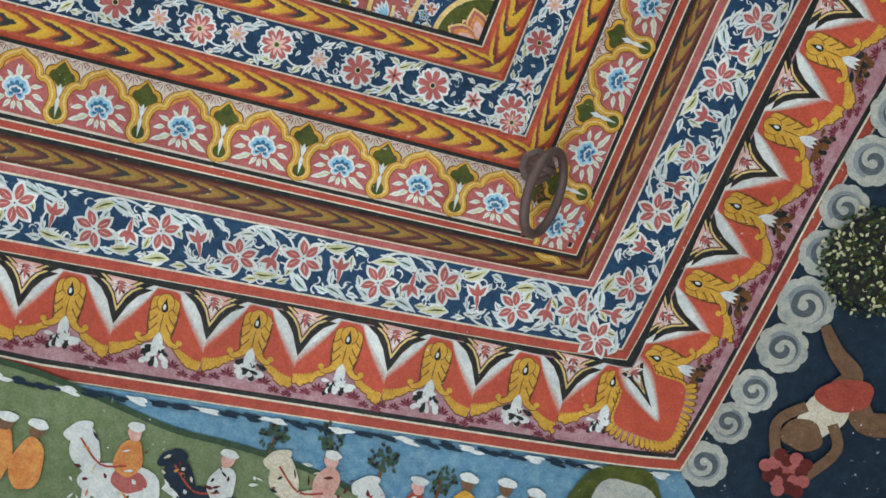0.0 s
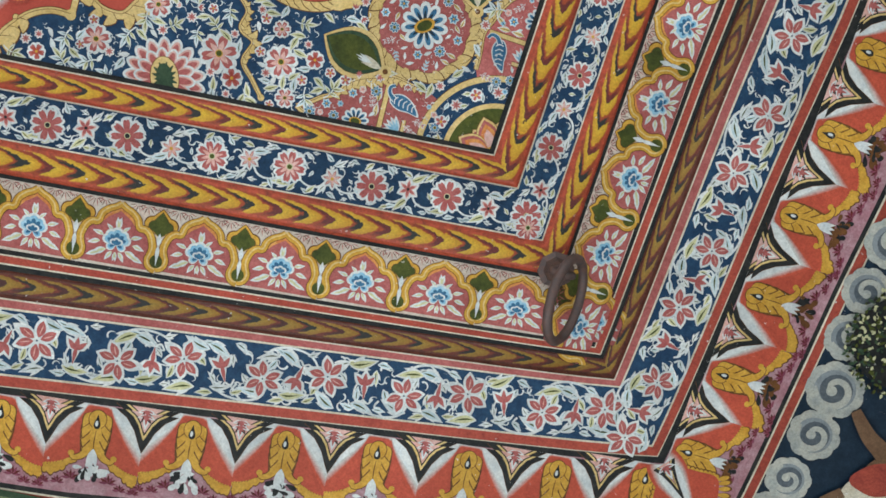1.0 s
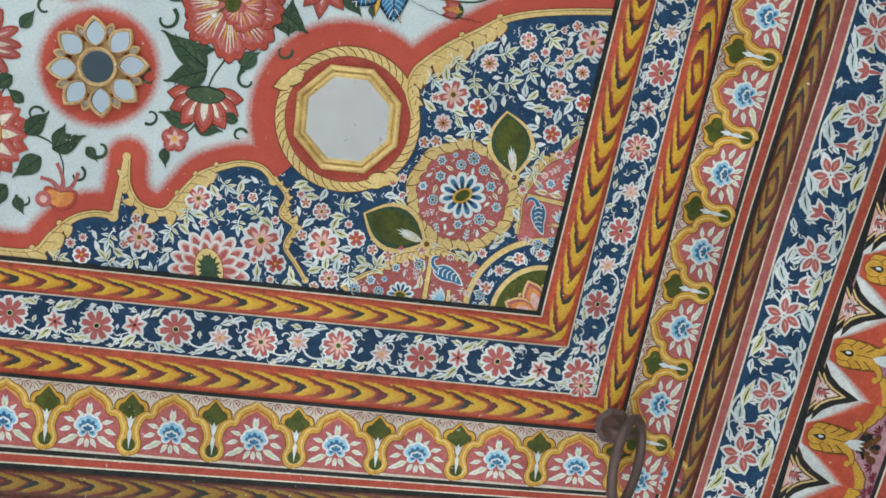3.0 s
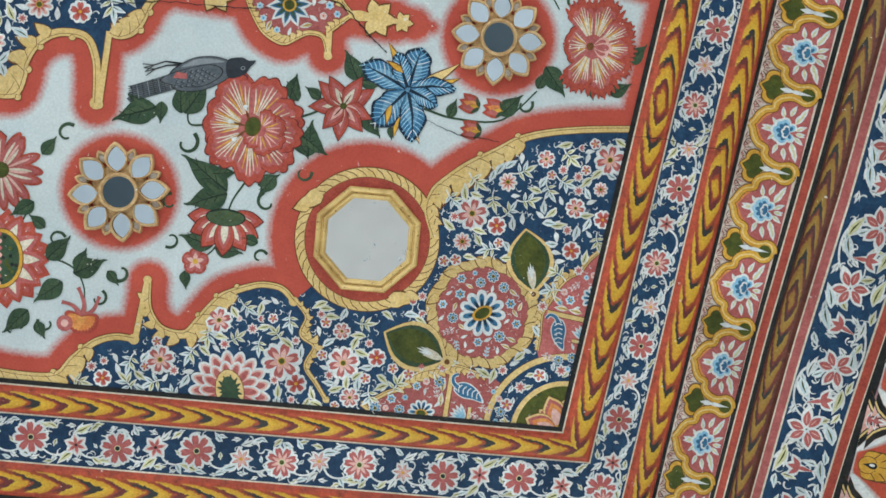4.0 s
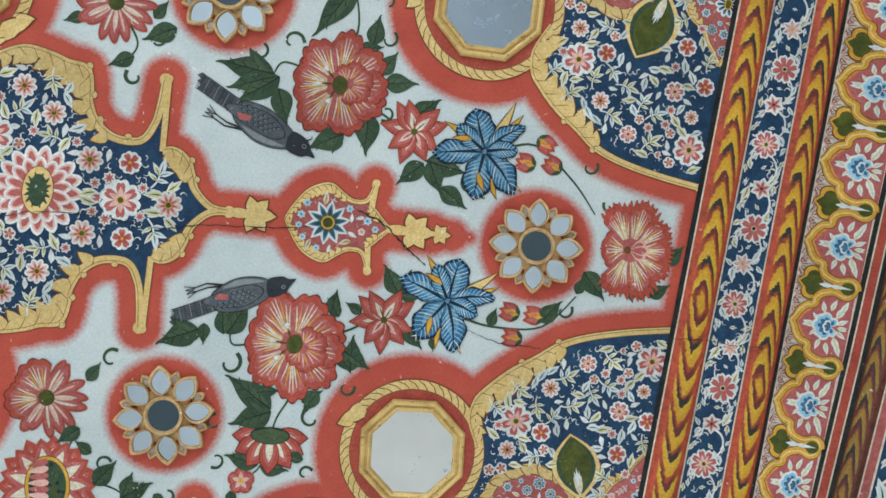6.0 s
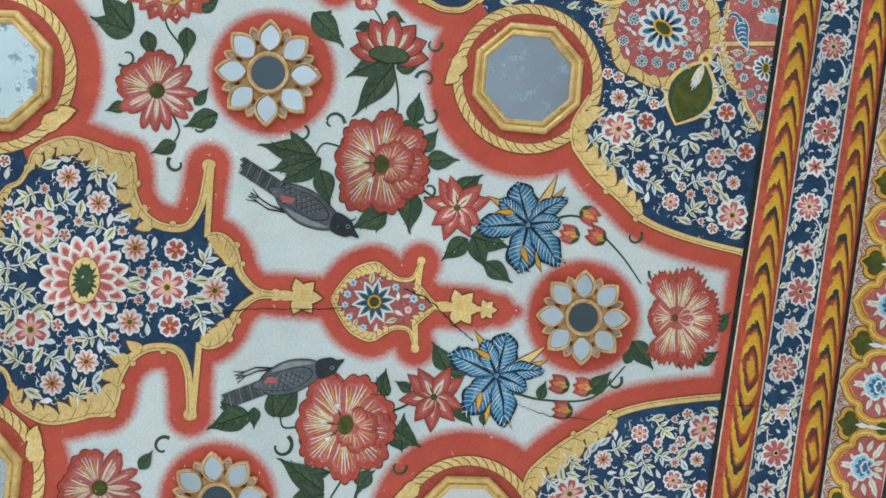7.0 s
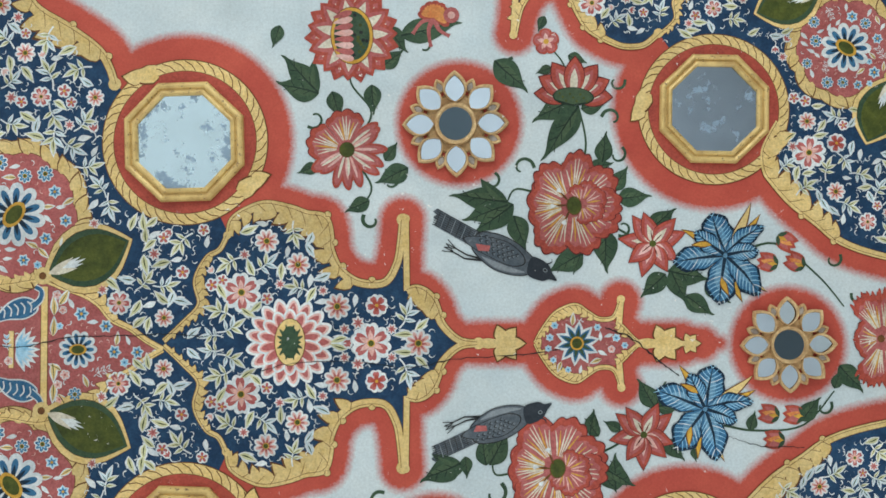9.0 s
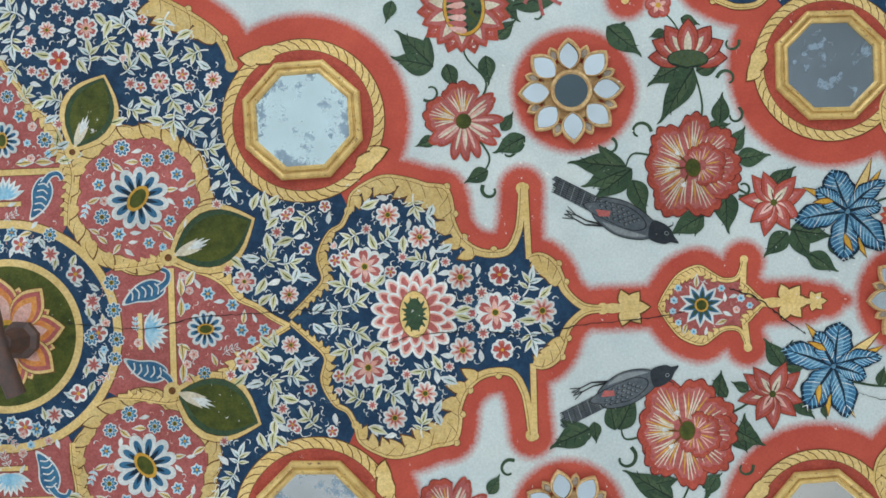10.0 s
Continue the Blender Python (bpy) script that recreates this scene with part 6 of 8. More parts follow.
for c, k, turn in (((0.561, 0.419), 0.93, 0.02), ((0.525, -0.395), 0.86, 0.2), ((1.192, -0.002), 0.83, 0.02)):
    flower_mirror(c, k, turn)

# ---------------------------------------------------------------- garden flowers on the white ground
LEAVES_A = [(0.297, 0.481, 0.230, 0.545), (0.298, 0.479, 0.224, 0.503), (0.324, 0.482, 0.342, 0.434), (0.400, 0.495, 0.401, 0.441), (0.428, 0.606, 0.468, 0.563), (0.456, 0.590, 0.564, 0.610), (0.420, 0.529, 0.457, 0.563), (0.297, 0.340, 0.260, 0.328), (0.426, 0.349, 0.446, 0.383), (0.470, 0.335, 0.411, 0.311), (0.396, 0.273, 0.354, 0.250), (0.636, 0.541, 0.692, 0.483), (0.790, 0.470, 0.716, 0.424), (0.796, 0.453, 0.728, 0.359), (0.802, 0.448, 0.850, 0.466), (0.842, 0.346, 0.852, 0.400), (0.745, 0.528, 0.718, 0.516), (0.777, 0.551, 0.810, 0.536), (0.732, 0.627, 0.722, 0.599), (0.223, 0.610, 0.208, 0.571)]
LEAVES_B = [(0.660, 0.270, 0.558, 0.278), (0.661, 0.264, 0.580, 0.240), (0.671, 0.265, 0.603, 0.209), (0.672, 0.243, 0.690, 0.179), (0.860, 0.292, 0.886, 0.336), (0.871, 0.276, 0.931, 0.278), (0.846, 0.216, 0.853, 0.140), (0.804, 0.171, 0.740, 0.142), (0.798, 0.166, 0.788, 0.133), (0.932, 0.218, 0.980, 0.252), (0.961, 0.132, 0.919, 0.088), (0.972, 0.138, 0.995, 0.079), (1.000, 0.090, 1.050, 0.059), (0.967, 0.138, 1.038, 0.118), (1.038, 0.118, 1.082, 0.082), (0.983, 0.155, 1.012, 0.177), (0.816, 0.334, 0.859, 0.346)]
LEAVES_C = [(0.940, -0.121, 0.907, -0.073), (0.940, -0.121, 0.961, -0.077), (0.940, -0.121, 0.994, -0.108), (0.958, -0.184, 0.991, -0.221), (1.012, -0.199, 1.018, -0.222), (1.216, -0.146, 1.253, -0.107), (1.280, -0.085, 1.290, -0.052), (1.290, -0.042, 1.329, -0.091), (1.447, -0.011, 1.474, 0.028), (1.421, -0.076, 1.458, -0.053), (1.383, -0.071, 1.391, -0.090), (0.864, -0.277, 0.867, -0.213), (1.119, -0.164, 1.127, -0.130)]
LEAVES_D = [(0.571, -0.227, 0.501, -0.263), (0.580, -0.215, 0.580, -0.253), (0.619, -0.231, 0.607, -0.179), (0.625, -0.230, 0.662, -0.171), (0.816, -0.172, 0.821, -0.128), (0.874, -0.164, 0.845, -0.147), (0.846, -0.239, 0.898, -0.265), (0.835, -0.240, 0.862, -0.280), (0.722, -0.364, 0.636, -0.315), (0.723, -0.369, 0.651, -0.395), (0.779, -0.345, 0.813, -0.319), (0.692, -0.335, 0.734, -0.330), (0.832, -0.176, 0.807, -0.146)]
LEAVES_E = [(0.709, -0.471, 0.649, -0.463), (0.715, -0.476, 0.764, -0.480), (0.663, -0.526, 0.672, -0.558), (0.370, -0.436, 0.331, -0.463), (0.374, -0.345, 0.393, -0.310), (0.396, -0.481, 0.367, -0.460), (0.407, -0.539, 0.440, -0.492), (0.459, -0.559, 0.514, -0.530), (0.463, -0.553, 0.474, -0.511), (0.521, -0.546, 0.542, -0.570), (0.440, -0.578, 0.398, -0.622), (0.384, -0.640, 0.344, -0.683), (0.402, -0.659, 0.422, -0.687), (0.793, -0.454, 0.759, -0.443), (0.808, -0.322, 0.786, -0.363)]


def green(length, k):
    """A dark green leaf with a lobe, a hooked tip and a paler midrib."""
    sh = Sheet()
    rim = [(0.0, 0.03), (0.10, 0.20), (0.26, 0.31), (0.45, 0.31), (0.62, 0.24), (0.78, 0.15), (0.90, 0.10), (1.00, 0.085), (1.08, 0.03)]
    back = [(1.05, 0.02), (0.97, 0.02), (0.86, -0.03), (0.70, -0.15), (0.50, -0.25), (0.30, -0.27), (0.12, -0.17), (0.0, -0.03)]
    outline = [tuple(q * length) for q in smooth_path(rim + back, 2, True)]
    sh.poly(outline, GREEN, 0.0)
    if k:
        petal(sh, (length * 0.10, 0.02 * length * k), 0.60 * k, length * 0.62, length * 0.30, GREEN, 0.00003, "leaf", 0.25 * k)
        petal(sh, (length * 0.14, 0.05 * length * k), 0.60 * k, length * 0.46, length * 0.11, SAGE, 0.00006, "leaf", 0.25 * k)
    petal(sh, (0.08 * length, 0.055 * length), 0.04, length * 0.74, length * 0.20, SAGE, 0.00006, "leaf", 0.04)
    sh.line([(length * t, 0.10 * length * t * t) for t in (0.0, 0.3, 0.6, 0.90)], [0.0030, 0.0024, 0.0018, 0.001], DARK_VEIN, 0.00014)
    for t, q in ((0.22, 1), (0.36, -1), (0.48, 1), (0.60, -1), (0.70, 1)):
        sh.line([(length * t, 0.1 * length * t * t), (length * (t + 0.13), length * (0.1 * t * t + 0.13 * q))], 0.0012, DARK_VEIN, 0.00014)
    return sh


SAGE = paint("sage_green_pigment", (0.065, 0.105, 0.055), (0.050, 0.085, 0.045), 0.4)
DARK_VEIN = paint("black_green_pigment", (0.012, 0.026, 0.016), (0.020, 0.038, 0.024), 0.3)
GREENS = [green(0.06, 0).mesh("leaf"), green(0.06, 1).mesh("leaf"), green(0.06, -1).mesh("leaf")]
for j, group in enumerate((LEAVES_A, LEAVES_B, LEAVES_C, LEAVES_D, LEAVES_E)):
    for i, (a, b, c, d) in enumerate(group):
        ln = math.hypot(c - a, d - b)
        place_sheet("green_leaf", GREENS[(1 + i % 2) if ln > 0.07 and i % 3 == 0 else 0], a, b, math.atan2(d - b, c - a), ln * 1.02 / 0.06, (1 if i % 2 else -1) * min(1.05, 0.080 / ln), w=0.0010 + 0.00012 * j + 0.000006 * i)


def stems(side, runs):
    sh = Sheet()
    for pts, width in runs:
        p = smooth_path([side(q) for q in pts], 6)
        sh.line(p, [width * (1 - 0.5 * i / len(p)) for i in range(len(p))], GREEN, 0.0008)
    link("stems", sh.mesh("stems"), panel, label="dark green curling stems")


def hook_curl(c, r, a0, spin):
    return [(c[0] + r * (1 - t * 0.6) * math.cos(a0 + spin * 4.2 * t), c[1] + r * (1 - t * 0.6) * math.sin(a0 + spin * 4.2 * t)) for t in [i / 7 for i in range(8)]]


UPPER = [([(0.36, 0.375), (0.40, 0.44), (0.36, 0.50), (0.36, 0.57)], 0.005), ([(0.36, 0.36), (0.40, 0.30), (0.38, 0.26)], 0.005), ([(0.783, 0.30), (0.81, 0.37), (0.80, 0.44), (0.787, 0.475)], 0.005), ([(0.787, 0.49), (0.765, 0.54), (0.735, 0.575)], 0.004), ([(0.75, 0.275), (0.68, 0.295), (0.66, 0.27)], 0.005), ([(0.83, 0.24), (0.90, 0.20), (0.96, 0.14), (1.02, 0.13)], 0.005), ([(1.10, 0.17), (1.17, 0.19), (1.25, 0.13), (1.30, 0.07)], 0.005), ([(0.46, 0.59), (0.40, 0.59)], 0.004), (hook_curl((0.69, 0.335), 0.022, 0.0, 1), 0.007), (hook_curl((0.435, 0.31), 0.022, 2.0, -1), 0.007), (hook_curl((0.86, 0.43), 0.020, 3.0, -1), 0.007), (hook_curl((0.315, 0.60), 0.022, 0.5, 1), 0.007), (hook_curl((0.29, 0.43), 0.020, 4.0, 1), 0.006), (hook_curl((0.87, 0.36), 0.018, 1.0, -1), 0.006), (hook_curl((0.40, 0.235), 0.018, 2.5, 1), 0.008)]
LOWER = [([(0.31, -0.385), (0.36, -0.44), (0.34, -0.50)], 0.005), ([(0.37, -0.53), (0.45, -0.545), (0.48, -0.58), (0.485, -0.62)], 0.004), ([(0.745, -0.24), (0.76, -0.32), (0.735, -0.38), (0.727, -0.42)], 0.005), ([(0.727, -0.44), (0.71, -0.48), (0.681, -0.505)], 0.004), ([(0.70, -0.235), (0.64, -0.25), (0.63, -0.22)], 0.005), ([(0.80, -0.22), (0.87, -0.19), (0.93, -0.13), (1.0, -0.11)], 0.005), ([(1.07, -0.155), (1.13, -0.165), (1.22, -0.155), (1.28, -0.09)], 0.005), (hook_curl((0.635, -0.285), 0.024, 1.0, -1), 0.008), (hook_curl((0.415, -0.30), 0.02, 1.0, 1), 0.007), (hook_curl((0.80, -0.375), 0.02, 2.0, 1), 0.007), (hook_curl((0.545, -0.545), 0.02, 3.6, 1), 0.008), (hook_curl((0.80, -0.48), 0.015, 0.5, 1), 0.006)]
for u, v, a, sp in ((0.26, 0.52, 0.4, 1), (0.50, 0.57, 2.2, -1), (0.67, 0.53, 1.5, 1), (0.87, 0.50, 0.3, -1), (0.88, 0.22, 4.2, 1), (1.28, 0.16, 0.6, -1), (1.33, 0.09, 2.8, 1), (0.63, 0.31, 1.2, -1)):
    UPPER.append((hook_curl((u, v), 0.017, a, sp), 0.006))
for u, v, a, sp in ((0.42, -0.50, 0.4, 1), (0.56, -0.24, 2.2, -1), (0.62, -0.40, 1.5, 1), (0.86, -0.31, 0.3, -1), (0.63, -0.47, 4.2, 1), (1.26, -0.12, 0.6, -1), (0.42, -0.66, 2.8, 1), (0.51, -0.60, 1.2, -1), (0.36, -0.68, 0.2, 1)):
    LOWER.append((hook_curl((u, v), 0.017, a, sp), 0.006))
stems(lambda p: p, UPPER)
stems(lambda p: p, LOWER)


def frilled(sh, c, turn, length, width, w, rays, rim=RED, fill=ROSE, streak=CREAM):
    """A broad petal with a frilled tip and pale streaks fanning out from its base."""
    ca, sa = math.cos(turn), math.sin(turn)
    for grow, mat, up in ((1.025, MAROON, -0.00002), (1.0, rim, 0.0), (0.86, fill, 0.00003)):
        pts = []
        for i in range(25):
            t = -1 + 2 * i / 24
            frill = 1.0 + 0.085 * abs(math.sin(t * 6.0 + turn))
            a = t * 1.25
            pts.append((length * grow * (0.50 + 0.50 * math.cos(a * 0.95)) * frill, 0.5 * width * grow * math.sin(a) / math.sin(1.25) * (0.9 + 0.1 * frill)))
        pts.append((0.0, 0.0))
        sh.poly([(c[0] + x * ca - y * sa, c[1] + x * sa + y * ca) for x, y in pts], mat, w + up)
    for i in range(rays):
        t = -0.85 + 1.7 * i / max(1, rays - 1)
        reach = length * (0.50 + 0.42 * math.cos(t * 1.1)) * (0.94 + 0.06 * math.sin(5 * i))
        x0, y0, x1, y1 = 0.26 * length, 0.10 * width * t, reach, 0.40 * width * t
        line = [(c[0] + x * ca - y * sa, c[1] + x * sa + y * ca) for x, y in ((x0, y0), (0.5 * (x0 + x1), 0.45 * (y0 + y1)), (x1, y1))]
        sh.line(line, [0.0012, 0.0030, 0.0010], GOLD if i % 4 == 1 else streak, w + 0.00006 + 0.000002 * i)


def peony(r, seed):
    """A ruffled red peony, one side open as a fan, streaked with cream round an olive eye."""
    sh = Sheet()
    for i, (a, ln, wd, rays) in enumerate(((3.14, 0.90, 1.25, 15), (4.05, 1.12, 0.85, 8), (2.15, 1.02, 0.80, 8), (4.95, 1.05, 0.85, 7), (1.30, 1.12, 0.72, 7), (5.75, 1.05, 0.85, 7), (0.55, 1.08, 0.80, 7), (6.20, 1.02, 0.75, 6))):
        frilled(sh, (0.0, 0.0), a, r * ln, r * wd, 0.00008 * i, rays)
    for i, (a, ln, wd) in enumerate(((0.9, 0.62, 0.50), (0.1, 0.66, 0.55), (-0.7, 0.62, 0.50), (1.7, 0.50, 0.40), (-1.5, 0.52, 0.42))):
        frilled(sh, (0.20 * r, 0.0), a + 0.1 * seed, r * ln * 0.82, r * wd * 0.9, 0.0008 + 0.00008 * i, 4, RED, ROSE, PALE)
    sh.disc((0.004, -0.002), r * 0.17, BROWN, 0.0014, 16, r * 0.21)
    sh.disc((0.004, -0.002), r * 0.15, OLIVE, 0.00144, 16, r * 0.19)
    for a in (2.2, 3.1, 4.2):
        ray_line(sh, (0, 0), a, r * 0.12, r * 0.36, r * 0.05, BROWN, 0.00150)
        petal(sh, (r * 0.34 * math.cos(a), r * 0.34 * math.sin(a)), a, r * 0.13, r * 0.10, WHITE, 0.00154, "drop")
    return sh


def star_flower(r):
    """A red flower of loose pointed petals, each with a cream throat."""
    sh = Sheet()
    d = random.Random(17)
    for i in range(9):
        a = 2 * math.pi * (i * 4 % 9) / 9 + d.uniform(-0.12, 0.12)
        k, ln, bend = 0.00008 * i, r * d.uniform(0.92, 1.14), d.uniform(-0.15, 0.15)
        petal(sh, (0, 0), a, ln * 1.03, r * 0.60, MAROON, k, "leaf", bend)
        petal(sh, (0, 0), a, ln, r * 0.56, RED, k + 0.00001, "leaf", bend)
        petal(sh, (0, 0), a, ln * 0.86, r * 0.36, ROSE, k + 0.00002, "leaf", bend)
        petal(sh, (0, 0), a, ln * 0.62, r * 0.22, CREAM if i % 2 else PALE, k + 0.00003, "leaf", bend)
        ray_line(sh, (0, 0), a, r * 0.08, r * 0.42, 0.0024, MAROON, k + 0.00004)
    sh.disc((0, 0), r * 0.11, OLIVE, 0.0009, 10)
    return sh


def iris(r):
    """A blue iris: five broad crumpled petals with feathered pale veins and ochre tongues."""
    sh = Sheet()
    d = random.Random(12)
    for a, ln, mat in ((0.80, 1.22, SAND), (2.30, 1.05, GOLD), (0.55, 1.12, GOLD), (5.25, 1.15, SAND), (4.75, 1.05, GOLD)):
        petal(sh, (0, 0), a, r * ln, r * 0.26, BROWN, 0.0, "leaf", 0.16)
        petal(sh, (0, 0), a, r * ln * 0.96, r * 0.20, mat, 0.00006, "leaf", 0.16)
    for i, (a, ln, wd) in enumerate(((1.75, 0.92, 0.66), (3.05, 1.10, 0.56), (4.35, 1.05, 0.64), (5.45, 1.08, 0.58), (0.75, 0.98, 0.40), (2.40, 0.80, 0.42), (0.10, 0.70, 0.40))):
        k = 0.0002 + 0.00016 * i
        bend = d.uniform(-0.25, 0.25)
        ca, sa = math.cos(a), math.sin(a)

        def on(t, y):
            x, yy = r * ln * t, y * r * wd + bend * r * ln * t * t
            return (x * ca - yy * sa, x * sa + yy * ca)

        width = lambda t: 0.50 * math.sin(math.pi * min(1.0, t) ** 1.25) ** 0.62
        for grow, mat, up in ((1.0, DEEP, 0.0), (0.86, BLUE, 0.00002), (0.46, LAKE, 0.00004)):
            side = [(t, grow * width(t) * (1 + 0.10 * math.sin(17 * t + i))) for t in [q / 12 for q in range(13)]]
            sh.poly([on(t * (0.5 + 0.5 * grow), y) for t, y in side] + [on(t * (0.5 + 0.5 * grow), -y) for t, y in side[-2:0:-1]], mat, k + up)
        for q in range(9):
            t = 0.16 + 0.085 * q
            for sgn in (1, -1):
                e = t + 0.17
                sh.line([on(t, 0.0), on(0.5 * (t + e), sgn * 0.50 * width(e)), on(e, sgn * 0.86 * width(min(e, 0.97)))], [0.0008, 0.0016, 0.0006], WHITE if (q + i) % 5 == 0 else SKYBLUE, k + 0.00007 + 0.000001 * q)
        if i in (2, 5):
            petal(sh, on(0.45, 0.0), a + 0.4, r * 0.42, r * 0.16, BROWN, k + 0.00011, "leaf", 0.2)
            petal(sh, on(0.45, 0.0), a + 0.4, r * 0.38, r * 0.11, GOLD, k + 0.00012, "leaf", 0.2)
        sh.line([on(0.05, 0.0), on(0.5, 0.01), on(0.92, 0.0)], [0.0062, 0.0040, 0.001], DEEP, k + 0.0001)
    return sh


def carnation(r):
    """A fringed red carnation: toothed petals with pale rays, and a folded pink heart."""
    sh = Sheet()
    for i, (a, ln, wd, rays) in enumerate(((1.95, 1.05, 0.80, 9), (1.25, 1.12, 0.75, 8), (0.55, 1.0, 0.75, 8), (5.75, 1.0, 0.75, 8), (5.05, 1.12, 0.75, 8), (4.35, 1.05, 0.80, 9), (3.14, 0.62, 0.95, 7), (0.0, 0.95, 0.62, 7))):
        frilled(sh, (-0.15 * r, 0.0), a, r * ln, r * wd * 0.92, 0.00008 * i, rays)
        for q in range(7):
            b = a + (q - 3) * 0.11
            petal(sh, (-0.15 * r, 0.0), b, r * ln * (1.16 - 0.03 * abs(q - 3)), r * 0.11, RED, 0.00008 * i - 0.00003, "drop")
    for i, (a, ln) in enumerate(((0.5, 0.40), (-0.5, 0.40), (0.0, 0.46))):
        petal(sh, (-0.12 * r, 0.0), a, r * ln, r * 0.26, PALE, 0.0008 + 0.00004 * i, "round")
        petal(sh, (-0.12 * r, 0.0), a, r * ln * 0.82, r * 0.17, ROSE, 0.00082 + 0.00004 * i, "round")
    sh.disc((-r * 0.20, 0), r * 0.09, BROWN, 0.0010, 12)
    return sh


def daisy(r):
    """A pink flower: two frilled petals above, and a skirt of narrow petals under an olive eye."""
    sh = Sheet()
    for i in range(15):
        a = -2.2 + 4.0 * i / 14
        ln = r * (0.92 + 0.18 * math.sin(2.1 * i) ** 2)
        k = 0.00002 * (i % 5)
        bend = 0.18 * math.sin(i * 1.7)
        petal(sh, (0, 0), a, ln, r * 0.30, RED, k, "round", bend)
        petal(sh, (0, 0), a, ln * 0.92, r * 0.20, ROSE, k + 0.0001, "round", bend)
        petal(sh, (0, 0), a, ln * 0.74, r * 0.07, PALE if i % 2 else CREAM, k + 0.0002, "round", bend)
    for i, (a, ln, wd) in enumerate(((2.55, 0.98, 1.0), (3.75, 1.0, 0.95))):
        frilled(sh, (0, 0), a, r * ln, r * wd, 0.0004 + 0.00008 * i, 8)
    sh.disc((0, 0), r * 0.21, BROWN, 0.0007, 14)
    sh.disc((0, 0), r * 0.19, OLIVE, 0.00075, 14)
    return sh


def sunflower(r):
    """A red flower with a seeded green eye in an ochre ring, half hidden by pink petals."""
    sh = Sheet()
    for ring in (0, 1):
        for i in range(11):
            a = 2 * math.pi * (i + 0.5 * ring) / 11
            k = 0.00015 * (1 - ring) + 0.00002 * (i % 3)
            petal(sh, (0, 0), a, r * (1.10 + 0.06 * ring), r * 0.60, RED, k, "ovate")
            petal(sh, (0, 0), a, r * 1.0, r * 0.44, ROSE, k + 0.00005, "ovate")
            petal(sh, (0, 0), a, r * 0.88, r * 0.24, CREAM, k + 0.00009, "ovate")
    sh.disc((0, 0), r * 0.52, BROWN, 0.0004, 28, r * 0.70)
    sh.disc((0, 0), r * 0.50, GOLD, 0.00045, 28, r * 0.68)
    sh.disc((0, 0), r * 0.43, GREEN, 0.0005, 28, r * 0.60)
    d = random.Random(2)
    for _ in range(26):
        a, q = d.uniform(0, 6.28), d.uniform(0, 1) ** 0.5
        sh.disc((r * 0.38 * q * math.cos(a), r * 0.54 * q * math.sin(a)), r * 0.045, BLACK if d.random() < 0.5 else OLIVE, 0.00055 + d.uniform(0, 0.00005), 7)
    for i in range(8):
        petal(sh, (-r * 0.42, (i - 3.5) * r * 0.13), 0.25 * (i - 3.5) * 0.3, r * 0.46, r * 0.17, ROSE if i % 2 else PALE, 0.00065 + 0.00002 * i, "round")
    return sh


def lotus(r):
    """A lotus from the side: broad petals with pale throats over a seeded green cup."""
    sh = Sheet()
    for i, a in enumerate((0.0, math.pi, 0.45, math.pi - 0.45, 0.95, math.pi - 0.95, math.pi / 2)):
        k = 0.00008 * i
        petal(sh, (0, -0.05 * r), a, r * 1.04, r * 0.56, MAROON, k, "ovate")
        petal(sh, (0, -0.05 * r), a, r, r * 0.52, RED, k + 0.00001, "ovate")
        petal(sh, (0, -0.05 * r), a, r * 0.84, r * 0.34, ROSE, k + 0.00002, "ovate")
        petal(sh, (0, -0.05 * r), a, r * 0.70, r * 0.20, CREAM, k + 0.00003, "ovate")
    cup = [(r * 0.54 * math.cos(math.pi * q / 12), r * (-0.10 + 0.26 * math.sin(math.pi * q / 12))) for q in range(13)]
    sh.poly(cup + [(r * 0.54 * math.cos(math.pi + math.pi * q / 8), r * (-0.10 + 0.22 * math.sin(math.pi + math.pi * q / 8))) for q in range(1, 8)], DARK_VEIN, 0.0008)
    sh.poly([(x * 0.93, y * 0.93 - 0.006 * r) for x, y in cup] + [(-0.45 * r, -0.18 * r), (0.0, -0.29 * r), (0.45 * r, -0.18 * r)], SAGE, 0.00084)
    for i in range(9):
        sh.disc((r * (-0.36 + 0.09 * i), -r * (0.02 + 0.09 * (i % 3))), r * 0.035, OLIVE, 0.0009, 7)
    return sh


def rosebud(r):
    sh = Sheet()
    for a in (0.35, -0.35, 0.0):
        petal(sh, (0, 0), a, r, r * 0.62, RED, 0.00002 * (a + 1), "leaf")
        petal(sh, (0, 0), a, r * 0.8, r * 0.38, ROSE if a else ORANGE, 0.0001 + 0.00002 * (a + 1), "leaf")
    petal(sh, (0, 0), 0.1, r * 0.5, r * 0.2, GOLD, 0.0002, "leaf")
    for a in (0.9, -0.9):
        petal(sh, (0, 0), a, r * 0.5, r * 0.2, GREEN, 0.0003, "leaf")
    return sh


